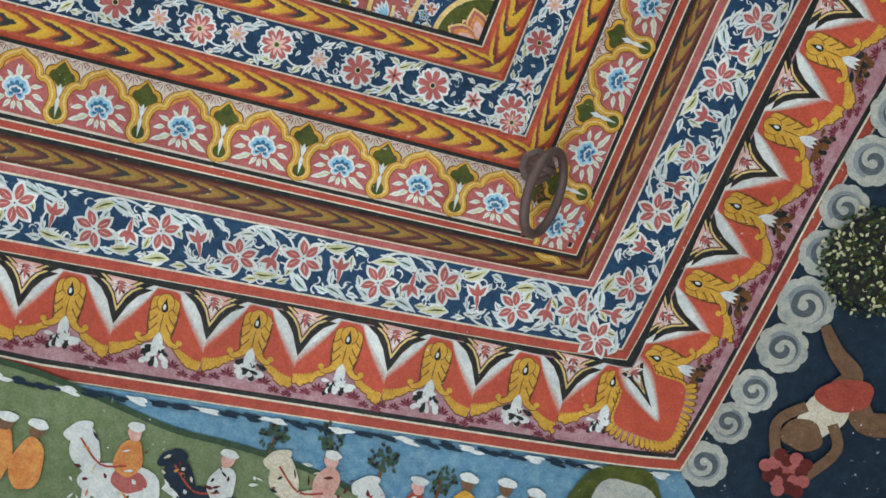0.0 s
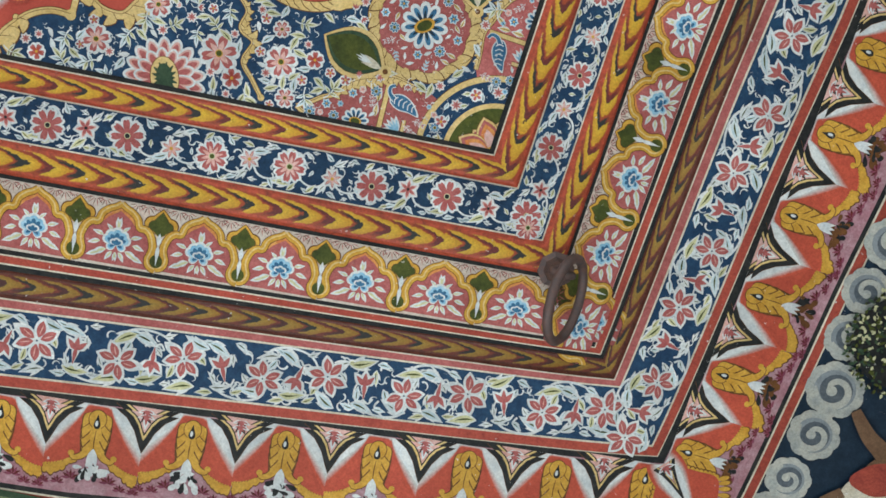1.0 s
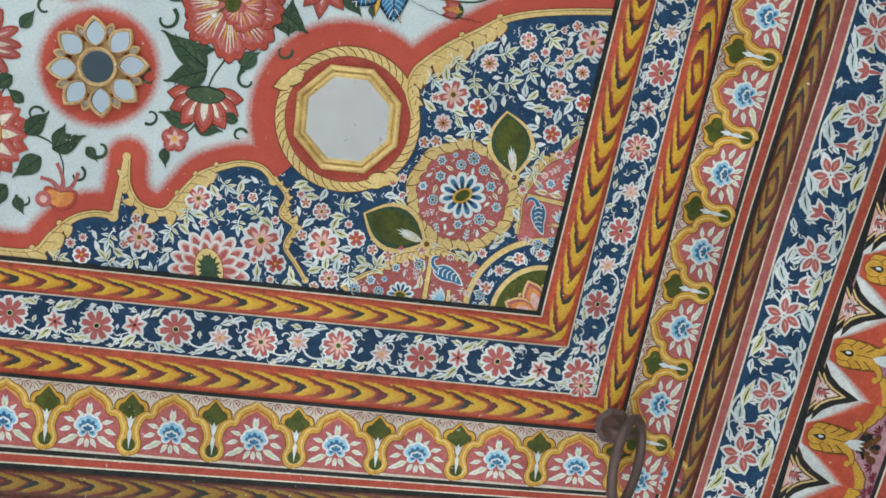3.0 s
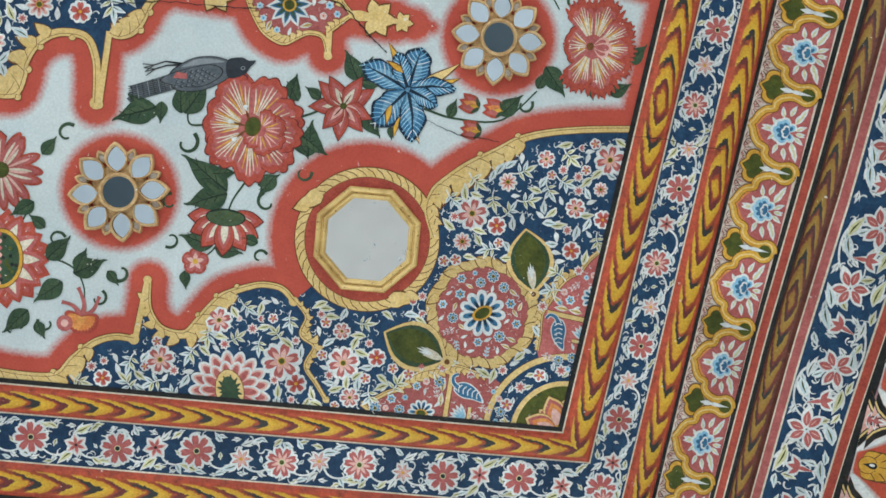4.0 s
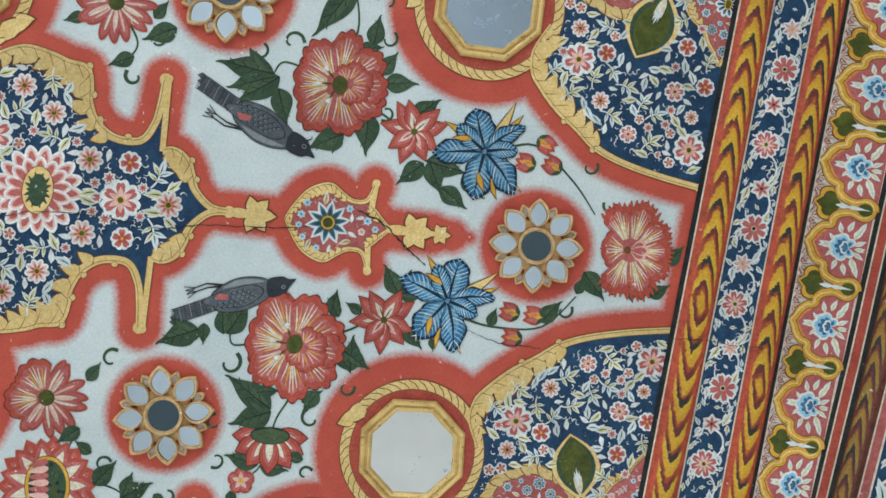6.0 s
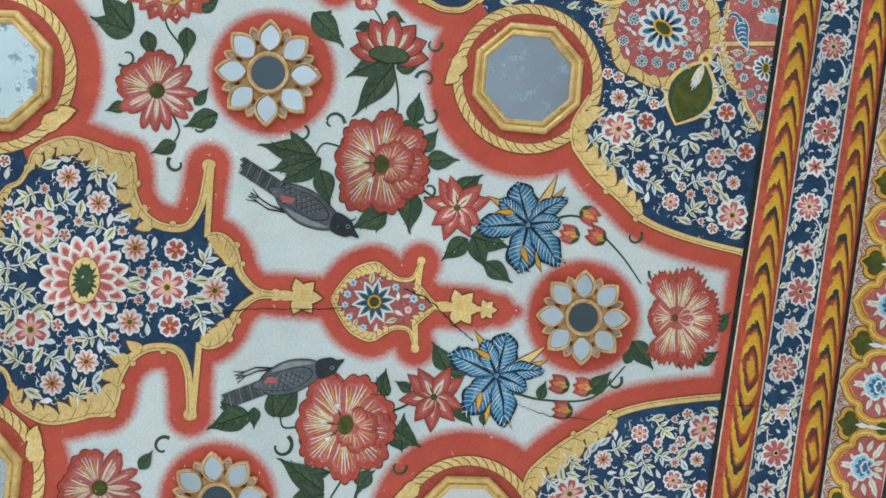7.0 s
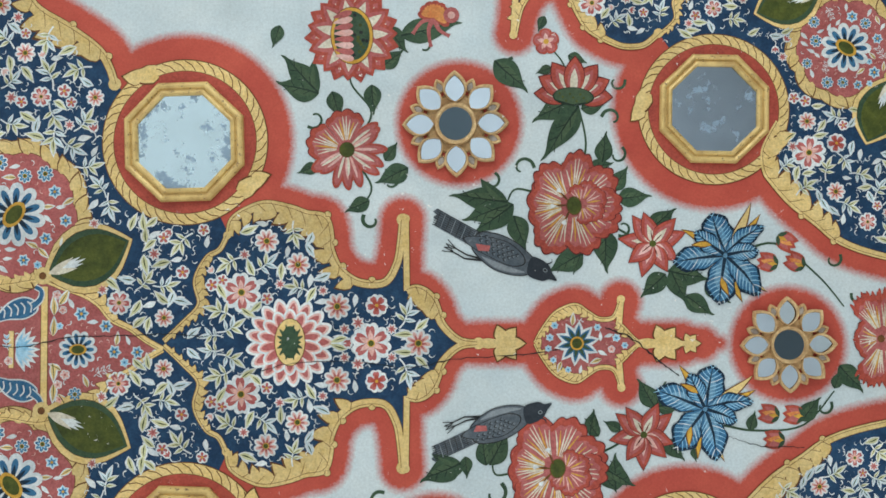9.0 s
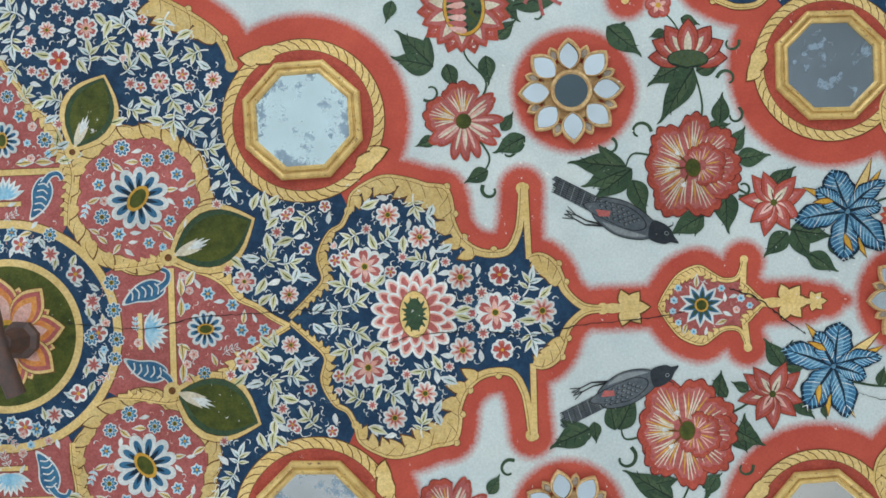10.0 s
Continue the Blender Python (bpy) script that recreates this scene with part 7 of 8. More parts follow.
def bell(r):
    sh = Sheet()
    for a, ln in ((0.9, 1.0), (1.7, 1.1), (2.5, 0.9)):
        p = smooth_path([(0, 0), (0.5 * r * math.cos(a), 0.5 * r * math.sin(a)), (ln * r * math.cos(a + 0.3), ln * r * math.sin(a + 0.3))], 4)
        sh.line(p, [r * 0.30, r * 0.26, r * 0.2, r * 0.16, r * 0.14, r * 0.13, r * 0.12, r * 0.12, r * 0.16], ROSE, 0.0 + a * 0.00002)
    for i in range(7):
        petal(sh, (0, 0), 3.4 + 0.5 * i, r * 0.62, r * 0.44, RED, 0.0001 + 0.00001 * i, "heart")
        petal(sh, (0, 0), 3.4 + 0.5 * i, r * 0.5, r * 0.24, ORANGE, 0.0002 + 0.00001 * i, "heart")
    sh.disc((-0.5 * r, -0.4 * r), r * 0.3, ROSE, 0.0003, 12)
    sh.disc((-0.5 * r, -0.4 * r), r * 0.14, PALE, 0.0004, 10)
    return sh


W_G = 0.0013
PEONIES = [peony(0.086, 1).mesh("peony"), peony(0.086, 2).mesh("peony")]
STAR, IRIS, DAISY, SUN, LOTUS = star_flower(0.054).mesh("star_flower"), iris(0.082).mesh("iris"), daisy(0.070).mesh("daisy"), sunflower(0.080).mesh("sunflower"), lotus(0.066).mesh("lotus")
BUD, SMALL_RED = rosebud(0.042).mesh("rosebud"), flower(5, 0.026, RED, ROSE, PALE, GOLD, None, 1.05, "round", 0.2).mesh("small_red_flower")
GARDEN = [
    ("peony", PEONIES[0], 0.783, 0.264, 0.1, 1.02, 1, "ruffled red peony streaked with cream"), ("peony", PEONIES[1], 0.750, -0.238, -0.15, 1.06, -1, "ruffled red peony streaked with cream"),
    ("star_flower", STAR, 0.937, 0.190, 0.2, 1.12, 1, "pointed red and cream flower"), ("star_flower", STAR, 0.918, -0.173, 0.5, 1.12, 1, "pointed red and cream flower"),
    ("iris", IRIS, 1.075, 0.168, 0.15, 1.12, 1, "blue iris with white veins and ochre tongues"), ("iris", IRIS, 1.035, -0.124, -0.35, 1.12, 1, "blue iris with white veins and ochre tongues"),
    ("daisy", DAISY, 0.353, 0.370, -0.9, 1.05, 1, "pink flower with long fallen petals"), ("daisy", DAISY, 0.303, -0.385, -0.4, 1.05, 1, "pink flower with long fallen petals"),
    ("sunflower", SUN, 0.362, 0.590, 0.05, 1.0, 1, "red flower with a seeded green eye"), ("sunflower", SUN, 0.322, -0.550, 0.1, 1.03, 1, "red flower with a seeded green eye"),
    ("lotus", LOTUS, 0.787, 0.478, -0.05, 1.12, 1, "red lotus over a green cup"), ("lotus", LOTUS, 0.727, -0.420, 0.05, 1.06, -1, "red lotus hanging from a green cup"),
    ("carnation", carnation(0.082).mesh("carnation"), 1.385, 0.010, 0.05, 0.98, 1, "fringed red carnation with cream rays"),
    ("small_red_flower", SMALL_RED, 0.735, 0.578, 0.4, 1.0, 1, "small red flower"), ("small_red_flower", SMALL_RED, 0.681, -0.505, 0.4, 1.0, 1, "small red flower"),
    ("bell_flower", bell(0.052).mesh("bell_flower"), 0.484, -0.640, -0.2, 1.0, 1, "pink bell flower"),
    ("bell_flower", bell(0.052).mesh("bell_flower"), 0.520, 0.625, 2.6, 1.0, 1, "pink bell flower"),
    ("rosebud", BUD, 1.175, 0.205, -0.6, 1.0, 1, "red rosebud"), ("rosebud", BUD, 1.175, 0.150, 2.9, 1.0, 1, "red rosebud"), ("rosebud", BUD, 1.225, 0.145, 2.6, 1.0, 1, "red rosebud"),
    ("rosebud", BUD, 1.175, -0.138, 2.9, 1.0, 1, "red rosebud"), ("rosebud", BUD, 1.222, -0.138, 3.0, 1.0, 1, "red rosebud"), ("rosebud", BUD, 1.185, -0.183, 3.1, 1.0, 1, "red rosebud"),
]
for name, mesh, u, v, turn, k, mir, label in GARDEN:
    place_sheet(name, mesh, u, v, turn, k, mir, w=W_G, label=label)


# ---------------------------------------------------------------- painted birds
def bird():
    """A slate-grey bird from tail (at the origin) to beak along +x, its belly towards -y; one unit long."""
    sh = Sheet()
    tail = [(0.0, 0.060), (-0.02, 0.020), (0.015, 0.012), (0.0, -0.020), (0.04, -0.030), (0.03, -0.075), (0.30, -0.085), (0.50, -0.070), (0.48, 0.050), (0.24, 0.050)]
    sh.poly(tail, GREY, 0.0)
    for i in range(8):
        t = i / 7
        a, b = Vector((0.46, 0.045 - 0.10 * t)), Vector((0.004 + 0.014 * t, 0.055 - 0.128 * t))
        sh.line([a, (a + b) / 2, b], [0.004, 0.007, 0.006], BLACK, 0.0001)
    for i in range(9):
        x = 0.03 + 0.042 * i
        sh.line([(x, 0.050 - 0.01 * i / 9), (x + 0.012, -0.075 - 0.025 * i / 9)], 0.0045, SLATE if i % 2 else BLACK, 0.00012)
    body = smooth_path([(0.34, 0.045), (0.48, 0.110), (0.62, 0.115), (0.76, 0.075), (0.84, 0.020), (0.80, -0.075), (0.70, -0.140), (0.56, -0.170), (0.42, -0.140), (0.34, -0.085)], 5, True)
    sh.poly([(p.x, p.y) for p in body], BLACK, 0.0002)
    sh.poly([(0.60 + (p.x - 0.60) * 0.96, -0.025 + (p.y + 0.025) * 0.95) for p in body], GREY, 0.00024)
    belly = smooth_path([(0.44, -0.120), (0.56, -0.150), (0.68, -0.125), (0.77, -0.070), (0.68, -0.085), (0.55, -0.105)], 5, True)
    sh.poly([(p.x, p.y) for p in belly], SLATE, 0.00027)
    wing = smooth_path([(0.26, -0.050), (0.40, 0.040), (0.56, 0.085), (0.70, 0.050), (0.74, -0.015), (0.66, -0.080), (0.50, -0.095), (0.34, -0.090)], 5, True)
    sh.poly([(p.x, p.y) for p in wing], BLACK, 0.0004)
    sh.poly([(0.52 + (p.x - 0.52) * 0.955, -0.01 + (p.y + 0.01) * 0.93) for p in wing], GREY, 0.00046)
    # scaled feathers of the wing
    for row in range(4):
        for i in range(8 - row):
            x, y = 0.37 + 0.043 * i + 0.02 * row, 0.030 - 0.034 * row + 0.020 * math.sin(i * 0.5)
            sh.line(smooth_path([(x, y + 0.016), (x - 0.020, y), (x, y - 0.016)], 3), [0.003, 0.005, 0.007, 0.007, 0.006, 0.005, 0.003], BLACK, 0.00052)
            sh.line([(x + 0.004, y + 0.007), (x - 0.006, y), (x + 0.004, y - 0.006)], 0.004, SLATE, 0.00054)
    head = smooth_path([(0.76, 0.060), (0.83, 0.085), (0.90, 0.070), (0.945, 0.030), (1.0, -0.010), (0.945, -0.030), (0.90, -0.070), (0.79, -0.075)], 5, True)
    sh.poly([(p.x, p.y) for p in head], HEAD, 0.0006)
    sh.disc((0.890, 0.022), 0.017, SLATE, 0.00066, 12)
    sh.disc((0.890, 0.022), 0.011, BLACK, 0.0007, 10)
    sh.line(smooth_path([(0.88, 0.070), (0.905, 0.105), (0.895, 0.128)], 3), [0.014, 0.012, 0.010, 0.008, 0.006, 0.005, 0.003], HEAD, 0.0006)
    sh.poly([(0.36, -0.050), (0.46, -0.010), (0.47, -0.055), (0.40, -0.090)], ROSE, 0.0006)
    for s in (0, 1):
        sh.line([(0.46, -0.135 - 0.01 * s), (0.34, -0.165 - 0.035 * s), (0.24, -0.160 - 0.035 * s)], [0.018, 0.012, 0.010], BLACK, 0.0001)
        for a in (-0.7, 0.0, 0.7):
            sh.line([(0.25, -0.160 - 0.035 * s), (0.17, -0.16 - 0.035 * s + 0.05 * a)], 0.007, BLACK, 0.00012)
    return sh


HEAD = paint("blue_black_pigment", (0.020, 0.027, 0.036), (0.030, 0.038, 0.048), 0.3)
SLATE = paint("pale_slate_pigment", (0.20, 0.23, 0.25), (0.26, 0.29, 0.31), 0.3)
BIRD = bird().mesh("bird")
for (a, b), (c, d), mir, label in (((0.520, 0.245), (0.742, 0.128), 1, "slate-grey painted bird, tail raised"), ((0.517, -0.213), (0.732, -0.121), -1, "slate-grey painted bird, wings folded")):
    place_sheet("bird", BIRD, a, b, math.atan2(d - b, c - a), math.hypot(c - a, d - b) * 1.06, mir * 0.88, w=W_G, label=label)


# ---------------------------------------------------------------- pendant cartouche on the axis
field("red_field", [tuple(p) for p in smooth_path(DROP[:7] + DROP_TIP, 3)] + [flip(p) for p in smooth_path(DROP[:7] + DROP_TIP, 3)[::-1]], ROSE, W_RED, "small rose-red field")
for side, mirrored in ((lambda p: p, False), (flip, True)):
    scrollwork("scrollwork", side, mirrored, [(DROP, 0.013, 0.020, -1), (DROP_TIP, 0.012, 0.016, -1)], [((0.876, 0.084), (0.872, 0.034))])
place_sheet("blue_flower", flower(10, 0.044, WHITE, BLUE, GREEN, OLIVE, GOLD, 0.95, "point", 0.22, edge=0.2), 0.792, 0.0, 0.2, label="blue and white flower")
strew([(0.735, -0.04), (0.79, -0.055), (0.83, -0.035), (0.895, 0.0), (0.83, 0.035), (0.79, 0.055), (0.735, 0.04)], [(0.792, 0, 0.04)], None, RED_FILL, [("small_flower", 120, 0.8), ("painted_leaf", 300, 0.5), ("curl", 200, 0.7)], [(lambda p: p, False)], scale=0.8)


def gold_lotus(k):
    sh = Sheet()
    for a, r in ((0.0, 1.0), (0.9, 0.9), (-0.9, 0.9), (1.9, 0.85), (-1.9, 0.85)):
        petal(sh, (0, 0), a, 0.046 * k * r, 0.030 * k, BROWN, 0.00001 * (a + 2), "point")
        petal(sh, (0, 0), a, 0.042 * k * r, 0.024 * k, SAND, 0.0001 + 0.00001 * (a + 2), "point")
    sh.line([(-0.05 * k, 0), (-0.03 * k, 0), (0, 0)], [0.012 * k, 0.02 * k, 0.012 * k], SAND, 0.0002)
    return sh


GL = gold_lotus(1.0).mesh("ochre_lotus")
for u, k in ((0.652, 1.0), (0.955, 1.0), (1.005, 0.55)):
    place_sheet("ochre_lotus", GL, u, 0.0, 0.0, k, w=W_GOLD + 0.0004, label="pale ochre lotus")


# ---------------------------------------------------------------- cracks in the panel
def crack(pts, width, seed):
    d = random.Random(seed)
    p = smooth_path(pts, 10)
    p = [q + Vector((d.uniform(-1, 1), d.uniform(-1, 1))) * 0.0016 for q in p]
    sh = Sheet()
    sh.line(p, [width * d.uniform(0.3, 1.2) for _ in p], BLACK, 0.0)
    return sh


for i, (pts, w) in enumerate((([(-0.43, 0.010), (-0.34, -0.004), (-0.26, -0.006), (-0.17, 0.012), (-0.07, 0.014), (0.02, 0.018), (0.08, 0.012)], 0.0022), ([(0.17, -0.058), (0.25, -0.038), (0.36, -0.034), (0.47, -0.046), (0.56, -0.030), (0.68, -0.022), (0.76, -0.012)], 0.0020), ([(0.845, 0.030), (0.90, 0.008), (0.94, -0.028), (0.985, -0.062)], 0.0030), ([(1.08, -0.176), (1.14, -0.194), (1.22, -0.196)], 0.0014))):
    place_sheet("crack", crack(pts, w, i), 0, 0, w=0.0027, label="thin dark crack in the painted boards")
CR = crack([(1.468, -0.150), (1.53, -0.147), (1.60, -0.152), (1.66, -0.149)], 0.0016, 8)
link("crack", CR.mesh("crack"), border, Matrix.Translation((0, 0, 0.0165)), "thin dark crack")


# ---------------------------------------------------------------- iron ring and hook
def tube(sh_pts, radius, name, mat, closed=False):
    cu = bpy.data.curves.new(name, "CURVE")
    cu.dimensions, cu.bevel_depth, cu.bevel_resolution, cu.use_fill_caps = "3D", 1.0, 4, True
    sp = cu.splines.new("POLY")
    sp.points.add(len(sh_pts) - 1)
    d = random.Random(3)
    for p, q in zip(sp.points, sh_pts):
        p.co, p.radius = (*q, 1), radius * d.uniform(0.93, 1.07)
    sp.use_cyclic_u = closed
    cu.materials.append(mat)
    return cu


def iron_boss(w0, r, h):
    sh = Sheet()
    prof = [(r * 1.25, 0.0), (r * 1.25, w0), (r * 0.9, w0 + 0.006), (r * 0.75, w0 + h * 0.5), (r * 0.62, w0 + h), (r * 0.001, w0 + h * 1.05)]
    lathe(sh, prof, 8, IRON, 0.3)
    return sh


ring_thing = thing("iron_ring", "heavy rusty iron ring hanging from a ceiling boss", "ring", at(1.600, -0.930, 0.003))
link("boss", iron_boss(0.012, 0.030, 0.046).mesh("boss"), ring_thing, label="rusty forged boss")
link("eye", tube([(0.004 + 0.020 * math.cos(a), 0.0, 0.052 + 0.020 * math.sin(a)) for a in [i * math.pi / 8 for i in range(16)]], 0.0085, "eye", IRON, True), ring_thing)
R = 0.082
hang = [(0.016 + 0.040 * math.cos(a), -0.046 + R * math.sin(a), 0.085 - 0.052 * math.cos(a)) for a in [2 * math.pi * i / 48 for i in range(48)]]
link("ring", tube(hang, 0.0095, "ring", IRON, True), ring_thing, label="worn grey iron ring")

hook_thing = thing("iron_hook", "rusty iron swivel bar on a boss in the medallion", "hook", at(-0.520, -0.020, 0.002))
link("boss", iron_boss(0.012, 0.030, 0.060).mesh("boss"), hook_thing, label="rusty forged boss")
bar = [(-0.030 + 0.052 * t, 0.092 - 0.190 * t, 0.066 + 0.010 * math.sin(math.pi * t)) for t in [i / 14 for i in range(15)]]
link("bar", tube(bar, 0.0175, "bar", IRON), hook_thing, label="thick rusty iron bar")


# ---------------------------------------------------------------- painted cornice
cornice = thing("painted_cornice", "painted cornice with clouds, hills and riders", "cornice", kind="structure")
O_R, O_B = 0.798, 0.837


def hang_down(p):
    q = Vector(p[:2]) - CORNER
    right = q.dot(Vector((UP.y, -UP.x))) - O_R
    low = q.dot(Vector((-ALONG.y, ALONG.x))) - O_B
    return STEP + 0.002 + 0.16 * max(right, low)


def drape(sh, lift):
    sh.v = [(x, y, z + hang_down((x, y)) + lift) for x, y, z in sh.v]
    return sh


def run_strip(run, o0, o1, p0, p1, mat, wave=0.0, length=2.4):
    sh = Sheet()
    n = 48
    a = [tuple(run(length * i / n, o0, p0)) for i in range(n + 1)]
    wob = [wave * (math.sin(i * 0.55) + 0.5 * math.sin(i * 1.3)) for i in range(n + 1)]
    b = [tuple(run(length * i / n, o1 + wob[i], p1 + wob[i])) for i in range(n + 1)]
    sh.strip(a, b, mat) if run is on_bottom else sh.strip(b, a, mat)
    return sh


link("indigo_sky", drape(run_strip(on_right, O_R, 1.32, O_B, 1.32, DEEP), 0.0).mesh("indigo_sky"), cornice, label="dark indigo night sky")
link("lake", drape(run_strip(on_bottom, O_R, 1.32, O_B, 1.32, LAKE), 0.0).mesh("lake"), cornice, label="blue lake and sky")


def blob(sh, c, rx, ry, mat, w, seed=0, turn=0.0, rough=0.12):
    d = random.Random(seed)
    ca, sa = math.cos(turn), math.sin(turn)
    ph = [d.uniform(0, 6.28) for _ in range(3)]
    pts = []
    for i in range(28):
        t = 2 * math.pi * i / 28
        k = 1 + rough * (math.sin(2 * t + ph[0]) * 0.5 + math.sin(3 * t + ph[1]) * 0.4 + math.sin(5 * t + ph[2]) * 0.3)
        x, y = rx * k * math.cos(t), ry * k * math.sin(t)
        pts.append((c[0] + x * ca - y * sa, c[1] + x * sa + y * ca))
    sh.poly(pts, mat, w)


hill = Sheet()
crest = smooth_path([(0.55, -1.600), (0.75, -1.600), (0.90, -1.618), (1.05, -1.640), (1.20, -1.640), (1.36, -1.652), (1.58, -1.700), (1.90, -1.80)], 6)
hill.strip([(p.x, p.y) for p in crest], [(p.x + 0.05, p.y - 0.42) for p in crest], MEADOW, 0.0)
link("meadow", drape(hill, 0.002).mesh("meadow"), cornice, label="pale green painted hill")
edge = Sheet()
edge.line(crest, 0.012, GREEN, 0.0)
link("hedge", drape(edge, 0.003).mesh("hedge"), cornice)


def rider(u, v, coat, horse, seed):
    """A mounted shape, kept to plain patches of colour."""
    sh = Sheet()
    blob(sh, (0, 0), 0.085, 0.042, horse, 0.0, seed)
    blob(sh, (-0.085, 0.050), 0.028, 0.046, horse, 0.0001, seed + 1, 0.5)
    blob(sh, (-0.108, 0.082), 0.030, 0.017, horse, 0.0002, seed + 2, 0.6)
    for x in (-0.06, -0.03, 0.04, 0.07):
        sh.line([(x, -0.02), (x + 0.004, -0.07), (x - 0.004, -0.115)], [0.020, 0.014, 0.010], horse, 0.00005)
    blob(sh, (0.0, 0.055), 0.026, 0.040, coat, 0.0004, seed + 3)
    blob(sh, (0.012, 0.012), 0.034, 0.024, ROSE, 0.0003, seed + 4)
    blob(sh, (-0.002, 0.105), 0.014, 0.015, PALE, 0.0005, seed + 5)
    blob(sh, (-0.002, 0.118), 0.018, 0.009, WHITE, 0.0006, seed + 6)
    sh.line(smooth_path([(-0.10, 0.07), (-0.05, 0.03), (0.0, 0.04)], 4), 0.004, RED, 0.0007)
    sh.line(smooth_path([(0.08, 0.02), (0.115, 0.0), (0.12, -0.05)], 4), [0.012, 0.012, 0.012, 0.011, 0.01, 0.009, 0.008, 0.006, 0.004], horse, 0.0001)
    dab = random.Random(seed)
    for i in range(60):
        x, y = dab.uniform(-0.10, 0.11), dab.uniform(-0.10, 0.09)
        petal(sh, (x, y), dab.uniform(0, 6.28), dab.uniform(0.008, 0.022), dab.uniform(0.003, 0.008), dab.choice((WHITE, MAROON, BLACK, CREAM, horse, coat)), 0.0008 + 0.000004 * i, "leaf")
    sh.v = [(x + u, y + v, z) for x, y, z in sh.v]
    link("rider", drape(sh, 0.006).mesh("rider"), cornice, label="small painted horse and rider in plain patches")


for i, (u, v, coat, horse) in enumerate(((0.985, -1.770, ORANGE, WHITE), (1.175, -1.775, WHITE, DEEP), (1.375, -1.725, PALE, CREAM), (1.56, -1.73, RED, WHITE))):
    rider(u, v, coat, horse, 10 * i)
standing = Sheet()
for x, y, coat in ((0.800, -1.775, ORANGE), (0.74, -1.775, ORANGE), (1.655, -1.66, GOLD), (1.735, -1.65, WHITE), (1.80, -1.655, PALE)):
    blob(standing, (x, y), 0.030, 0.055, coat, 0.0, int(x * 100))
    blob(standing, (x, y + 0.068), 0.014, 0.016, SKIN, 0.0002, int(x * 90))
    blob(standing, (x, y + 0.080), 0.020, 0.010, WHITE, 0.0003, int(x * 80))
link("standing_patches", drape(standing, 0.007).mesh("standing_patches"), cornice, label="upright patches of orange, white and ochre")
woods = Sheet()
d = random.Random(6)
for u, v in ((1.36, -1.575), (1.475, -1.590), (1.60, -1.600), (1.25, -1.60)):
    woods.line([(u, v - 0.05), (u, v)], 0.006, BROWN, 0.0)
    for i in range(40):
        a, q = d.uniform(0, 6.28), 0.027 * d.uniform(0, 1) ** 0.5
        petal(woods, (u + q * math.cos(a), v + q * math.sin(a)), d.uniform(0, 6.28), 0.012, 0.007, GREEN if i % 3 else BLACK, 0.0001 + 0.00001 * i, "leaf")
for i in range(40):
    p = on_bottom(0.05 + 0.045 * i, O_R + 0.012, O_B + 0.012)
    blob(woods, p, 0.024, 0.006, DEEP if i % 3 else WHITE, 0.0002 + 0.00001 * i, i, 0.0, 0.5)
link("trees", drape(woods, 0.004).mesh("trees"), cornice, label="small dark painted trees and cloud edge")
rock = Sheet()
blob(rock, (1.975, -1.585), 0.11, 0.12, OLIVE, 0.0, 3)
blob(rock, (1.990, -1.565), 0.075, 0.07, CLOUD, 0.0002, 4)
blob(rock, (1.97, -1.62), 0.05, 0.04, SKIN, 0.0003, 6)
link("rock", drape(rock, 0.006).mesh("rock"), cornice, label="grey-brown painted rock")


def cloud(c, r, turn):
    """A scrolled cloud: a white roll round a dark eye."""
    sh = Sheet()
    for k in range(9):
        a = turn + 0.7 * k
        sh.disc((c[0] + 0.62 * r * math.cos(a), c[1] + 0.62 * r * math.sin(a)), r * 0.48, CLOUD, 0.00002 * k, 16)
    sh.disc(c, r * 0.76, SLATE, 0.0003, 20)
    sh.disc((c[0] + 0.05 * r, c[1]), r * 0.60, GREY, 0.0004, 20)
    pts = [(c[0] + r * (0.80 - 0.075 * i) * math.cos(turn + 0.75 * i), c[1] + r * (0.80 - 0.075 * i) * math.sin(turn + 0.75 * i)) for i in range(10)]
    sh.line(smooth_path(pts, 3), [r * (0.30 - 0.004 * i) for i in range(28)], CLOUD, 0.0006)
    sh.disc(pts[-1], r * 0.20, CLOUD, 0.0007, 12)
    link("cloud", drape(sh, 0.003).mesh("cloud"), cornice, label="white scrolled cloud with a grey-blue eye")


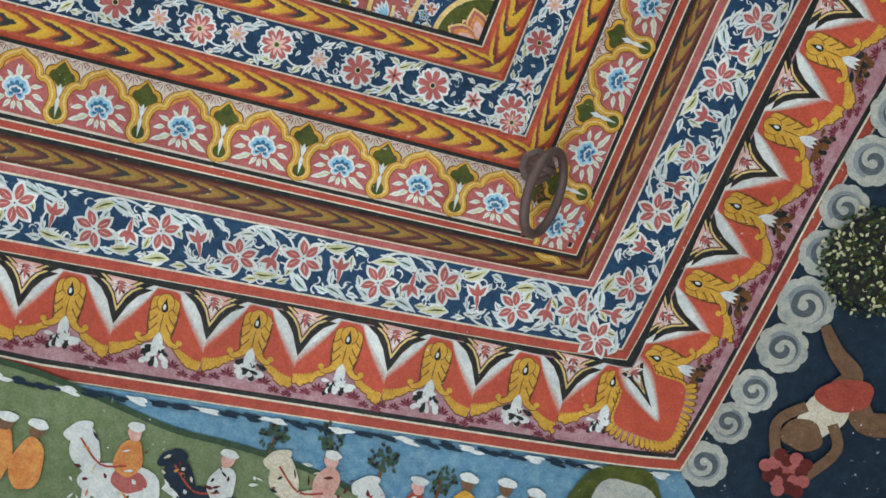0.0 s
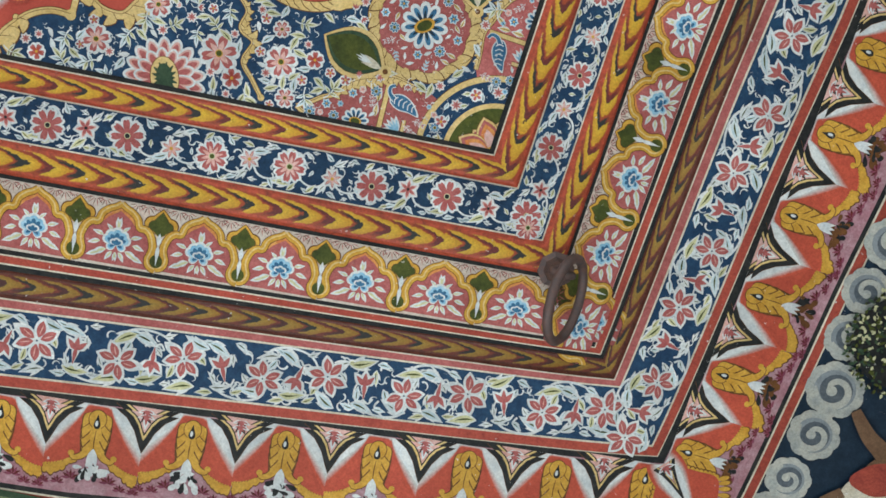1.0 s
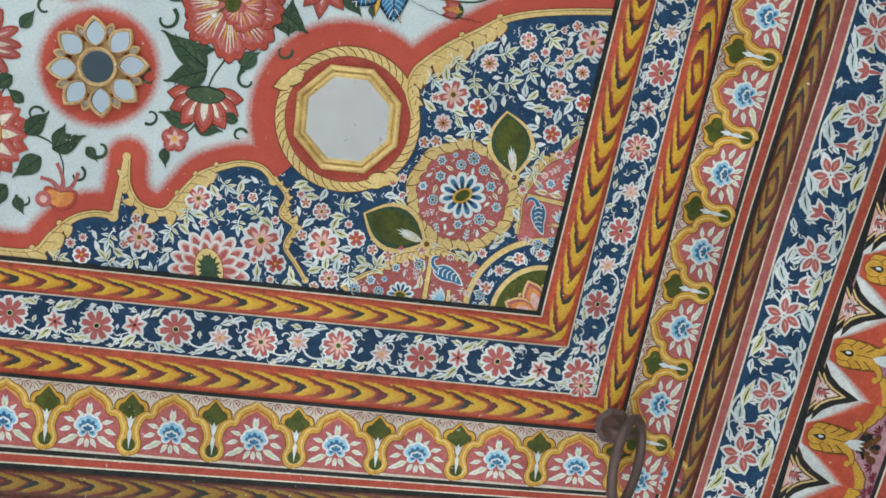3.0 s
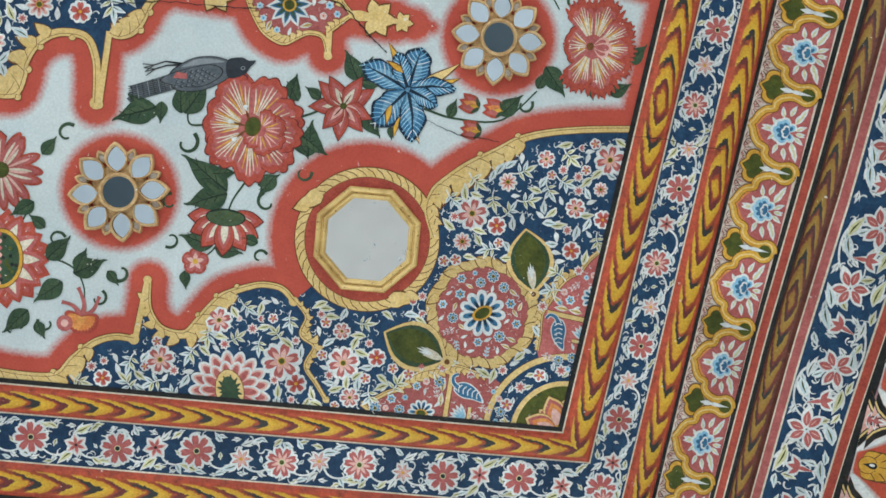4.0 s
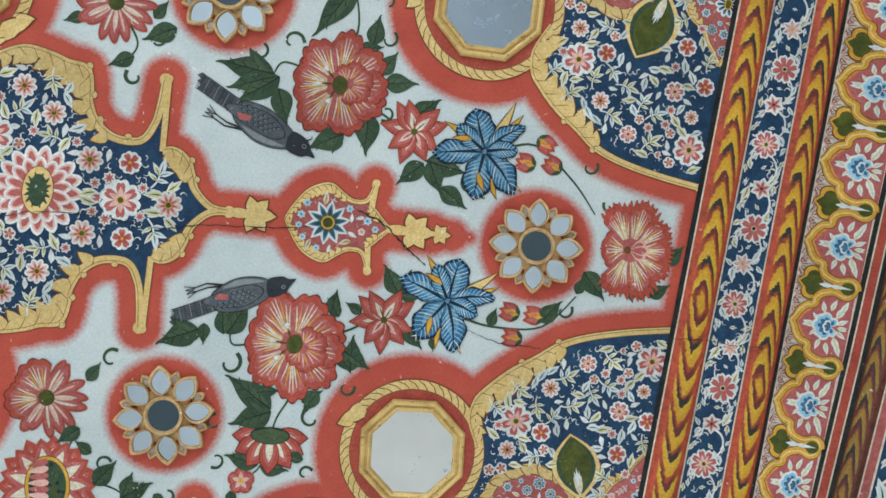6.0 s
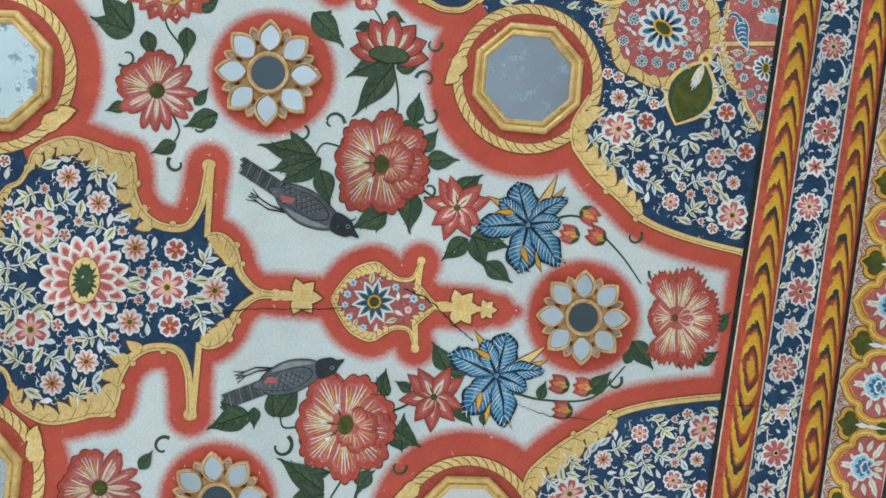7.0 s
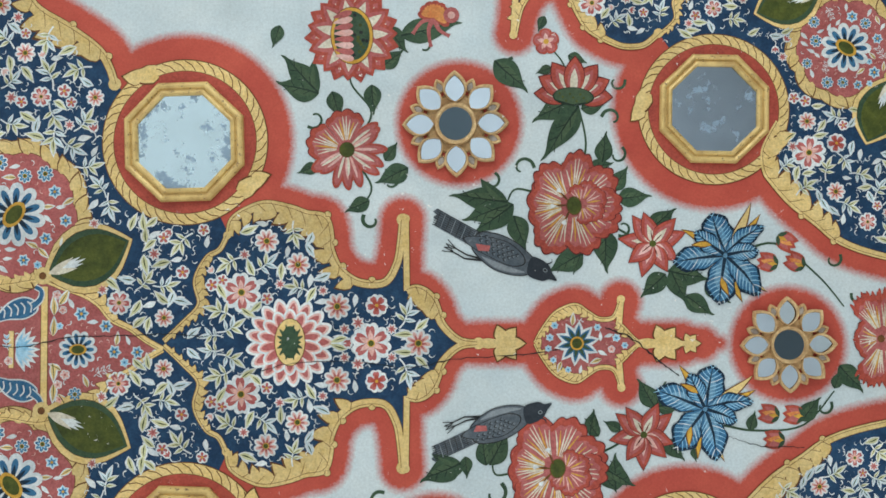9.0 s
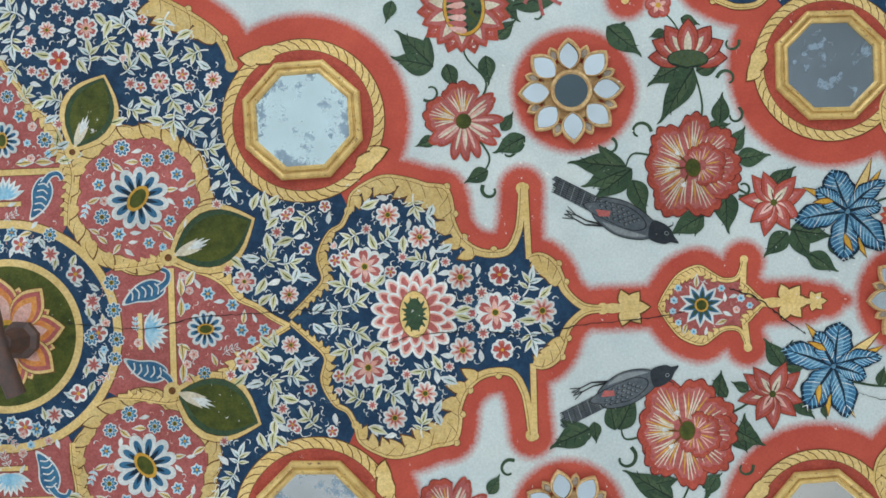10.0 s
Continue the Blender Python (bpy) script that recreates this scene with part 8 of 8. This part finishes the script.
CLOUDS = [(2.116, -1.424, 0.052), (2.137, -1.324, 0.047), (2.164, -1.243, 0.049), (2.190, -1.141, 0.055), (2.206, -1.040, 0.062), (2.205, -0.930, 0.052), (2.215, -0.830, 0.052), (2.235, -0.725, 0.055), (2.25, -0.62, 0.055), (2.26, -0.51, 0.05)]
for i, (u, v, r) in enumerate(CLOUDS):
    cloud((u + 0.010, v), r * 0.88, 1.2 + 0.5 * i)
tree = Sheet()
d = random.Random(8)
tree.disc((2.315, -0.915), 0.095, BLACK, 0.0, 28)
for i in range(900):
    a, q = d.uniform(0, 6.28), 0.112 * d.uniform(0, 1) ** 0.5
    petal(tree, (2.315 + q * math.cos(a), -0.915 + q * math.sin(a)), d.uniform(0, 6.28), 0.0105, 0.006, (BLACK, GREEN, OLIVE, STRAW)[min(3, int(d.random() ** 1.5 * 4))], 0.0002 + 0.000003 * i, "leaf")
link("painted_tree", drape(tree, 0.007).mesh("painted_tree"), cornice, label="round dark tree of many small leaves")
shape = Sheet()
shape.line(smooth_path([(2.262, -1.070), (2.300, -1.115), (2.345, -1.150), (2.335, -1.185)], 5), [0.020 + 0.0022 * i for i in range(16)], SKIN, 0.0)
shape.line(smooth_path([(2.36, -1.19), (2.40, -1.235), (2.45, -1.225)], 5), 0.05, SKIN, 0.0001)
blob(shape, (2.345, -1.195), 0.055, 0.036, RED, 0.0003, 1, 0.3)
blob(shape, (2.315, -1.250), 0.042, 0.060, CREAM, 0.0002, 2, -0.4)
blob(shape, (2.290, -1.300), 0.040, 0.036, SKIN, 0.0004, 3)
shape.line(smooth_path([(2.255, -1.36), (2.235, -1.29), (2.28, -1.24)], 5), 0.022, SKIN, 0.0003)
shape.line(smooth_path([(2.325, -1.38), (2.365, -1.31), (2.34, -1.26)], 5), 0.022, SKIN, 0.00032)
for i in range(19):
    a, q = i * 2.4, 0.046 * math.sqrt(i / 19)
    shape.disc((2.285 + q * math.cos(a), -1.385 + q * math.sin(a)), 0.014, ROSE if i % 2 else MAROON, 0.0006 + 0.00002 * i, 10)
link("painted_patch", drape(shape, 0.010).mesh("painted_patch"), cornice, label="patches of brown, red and pink on the night sky")
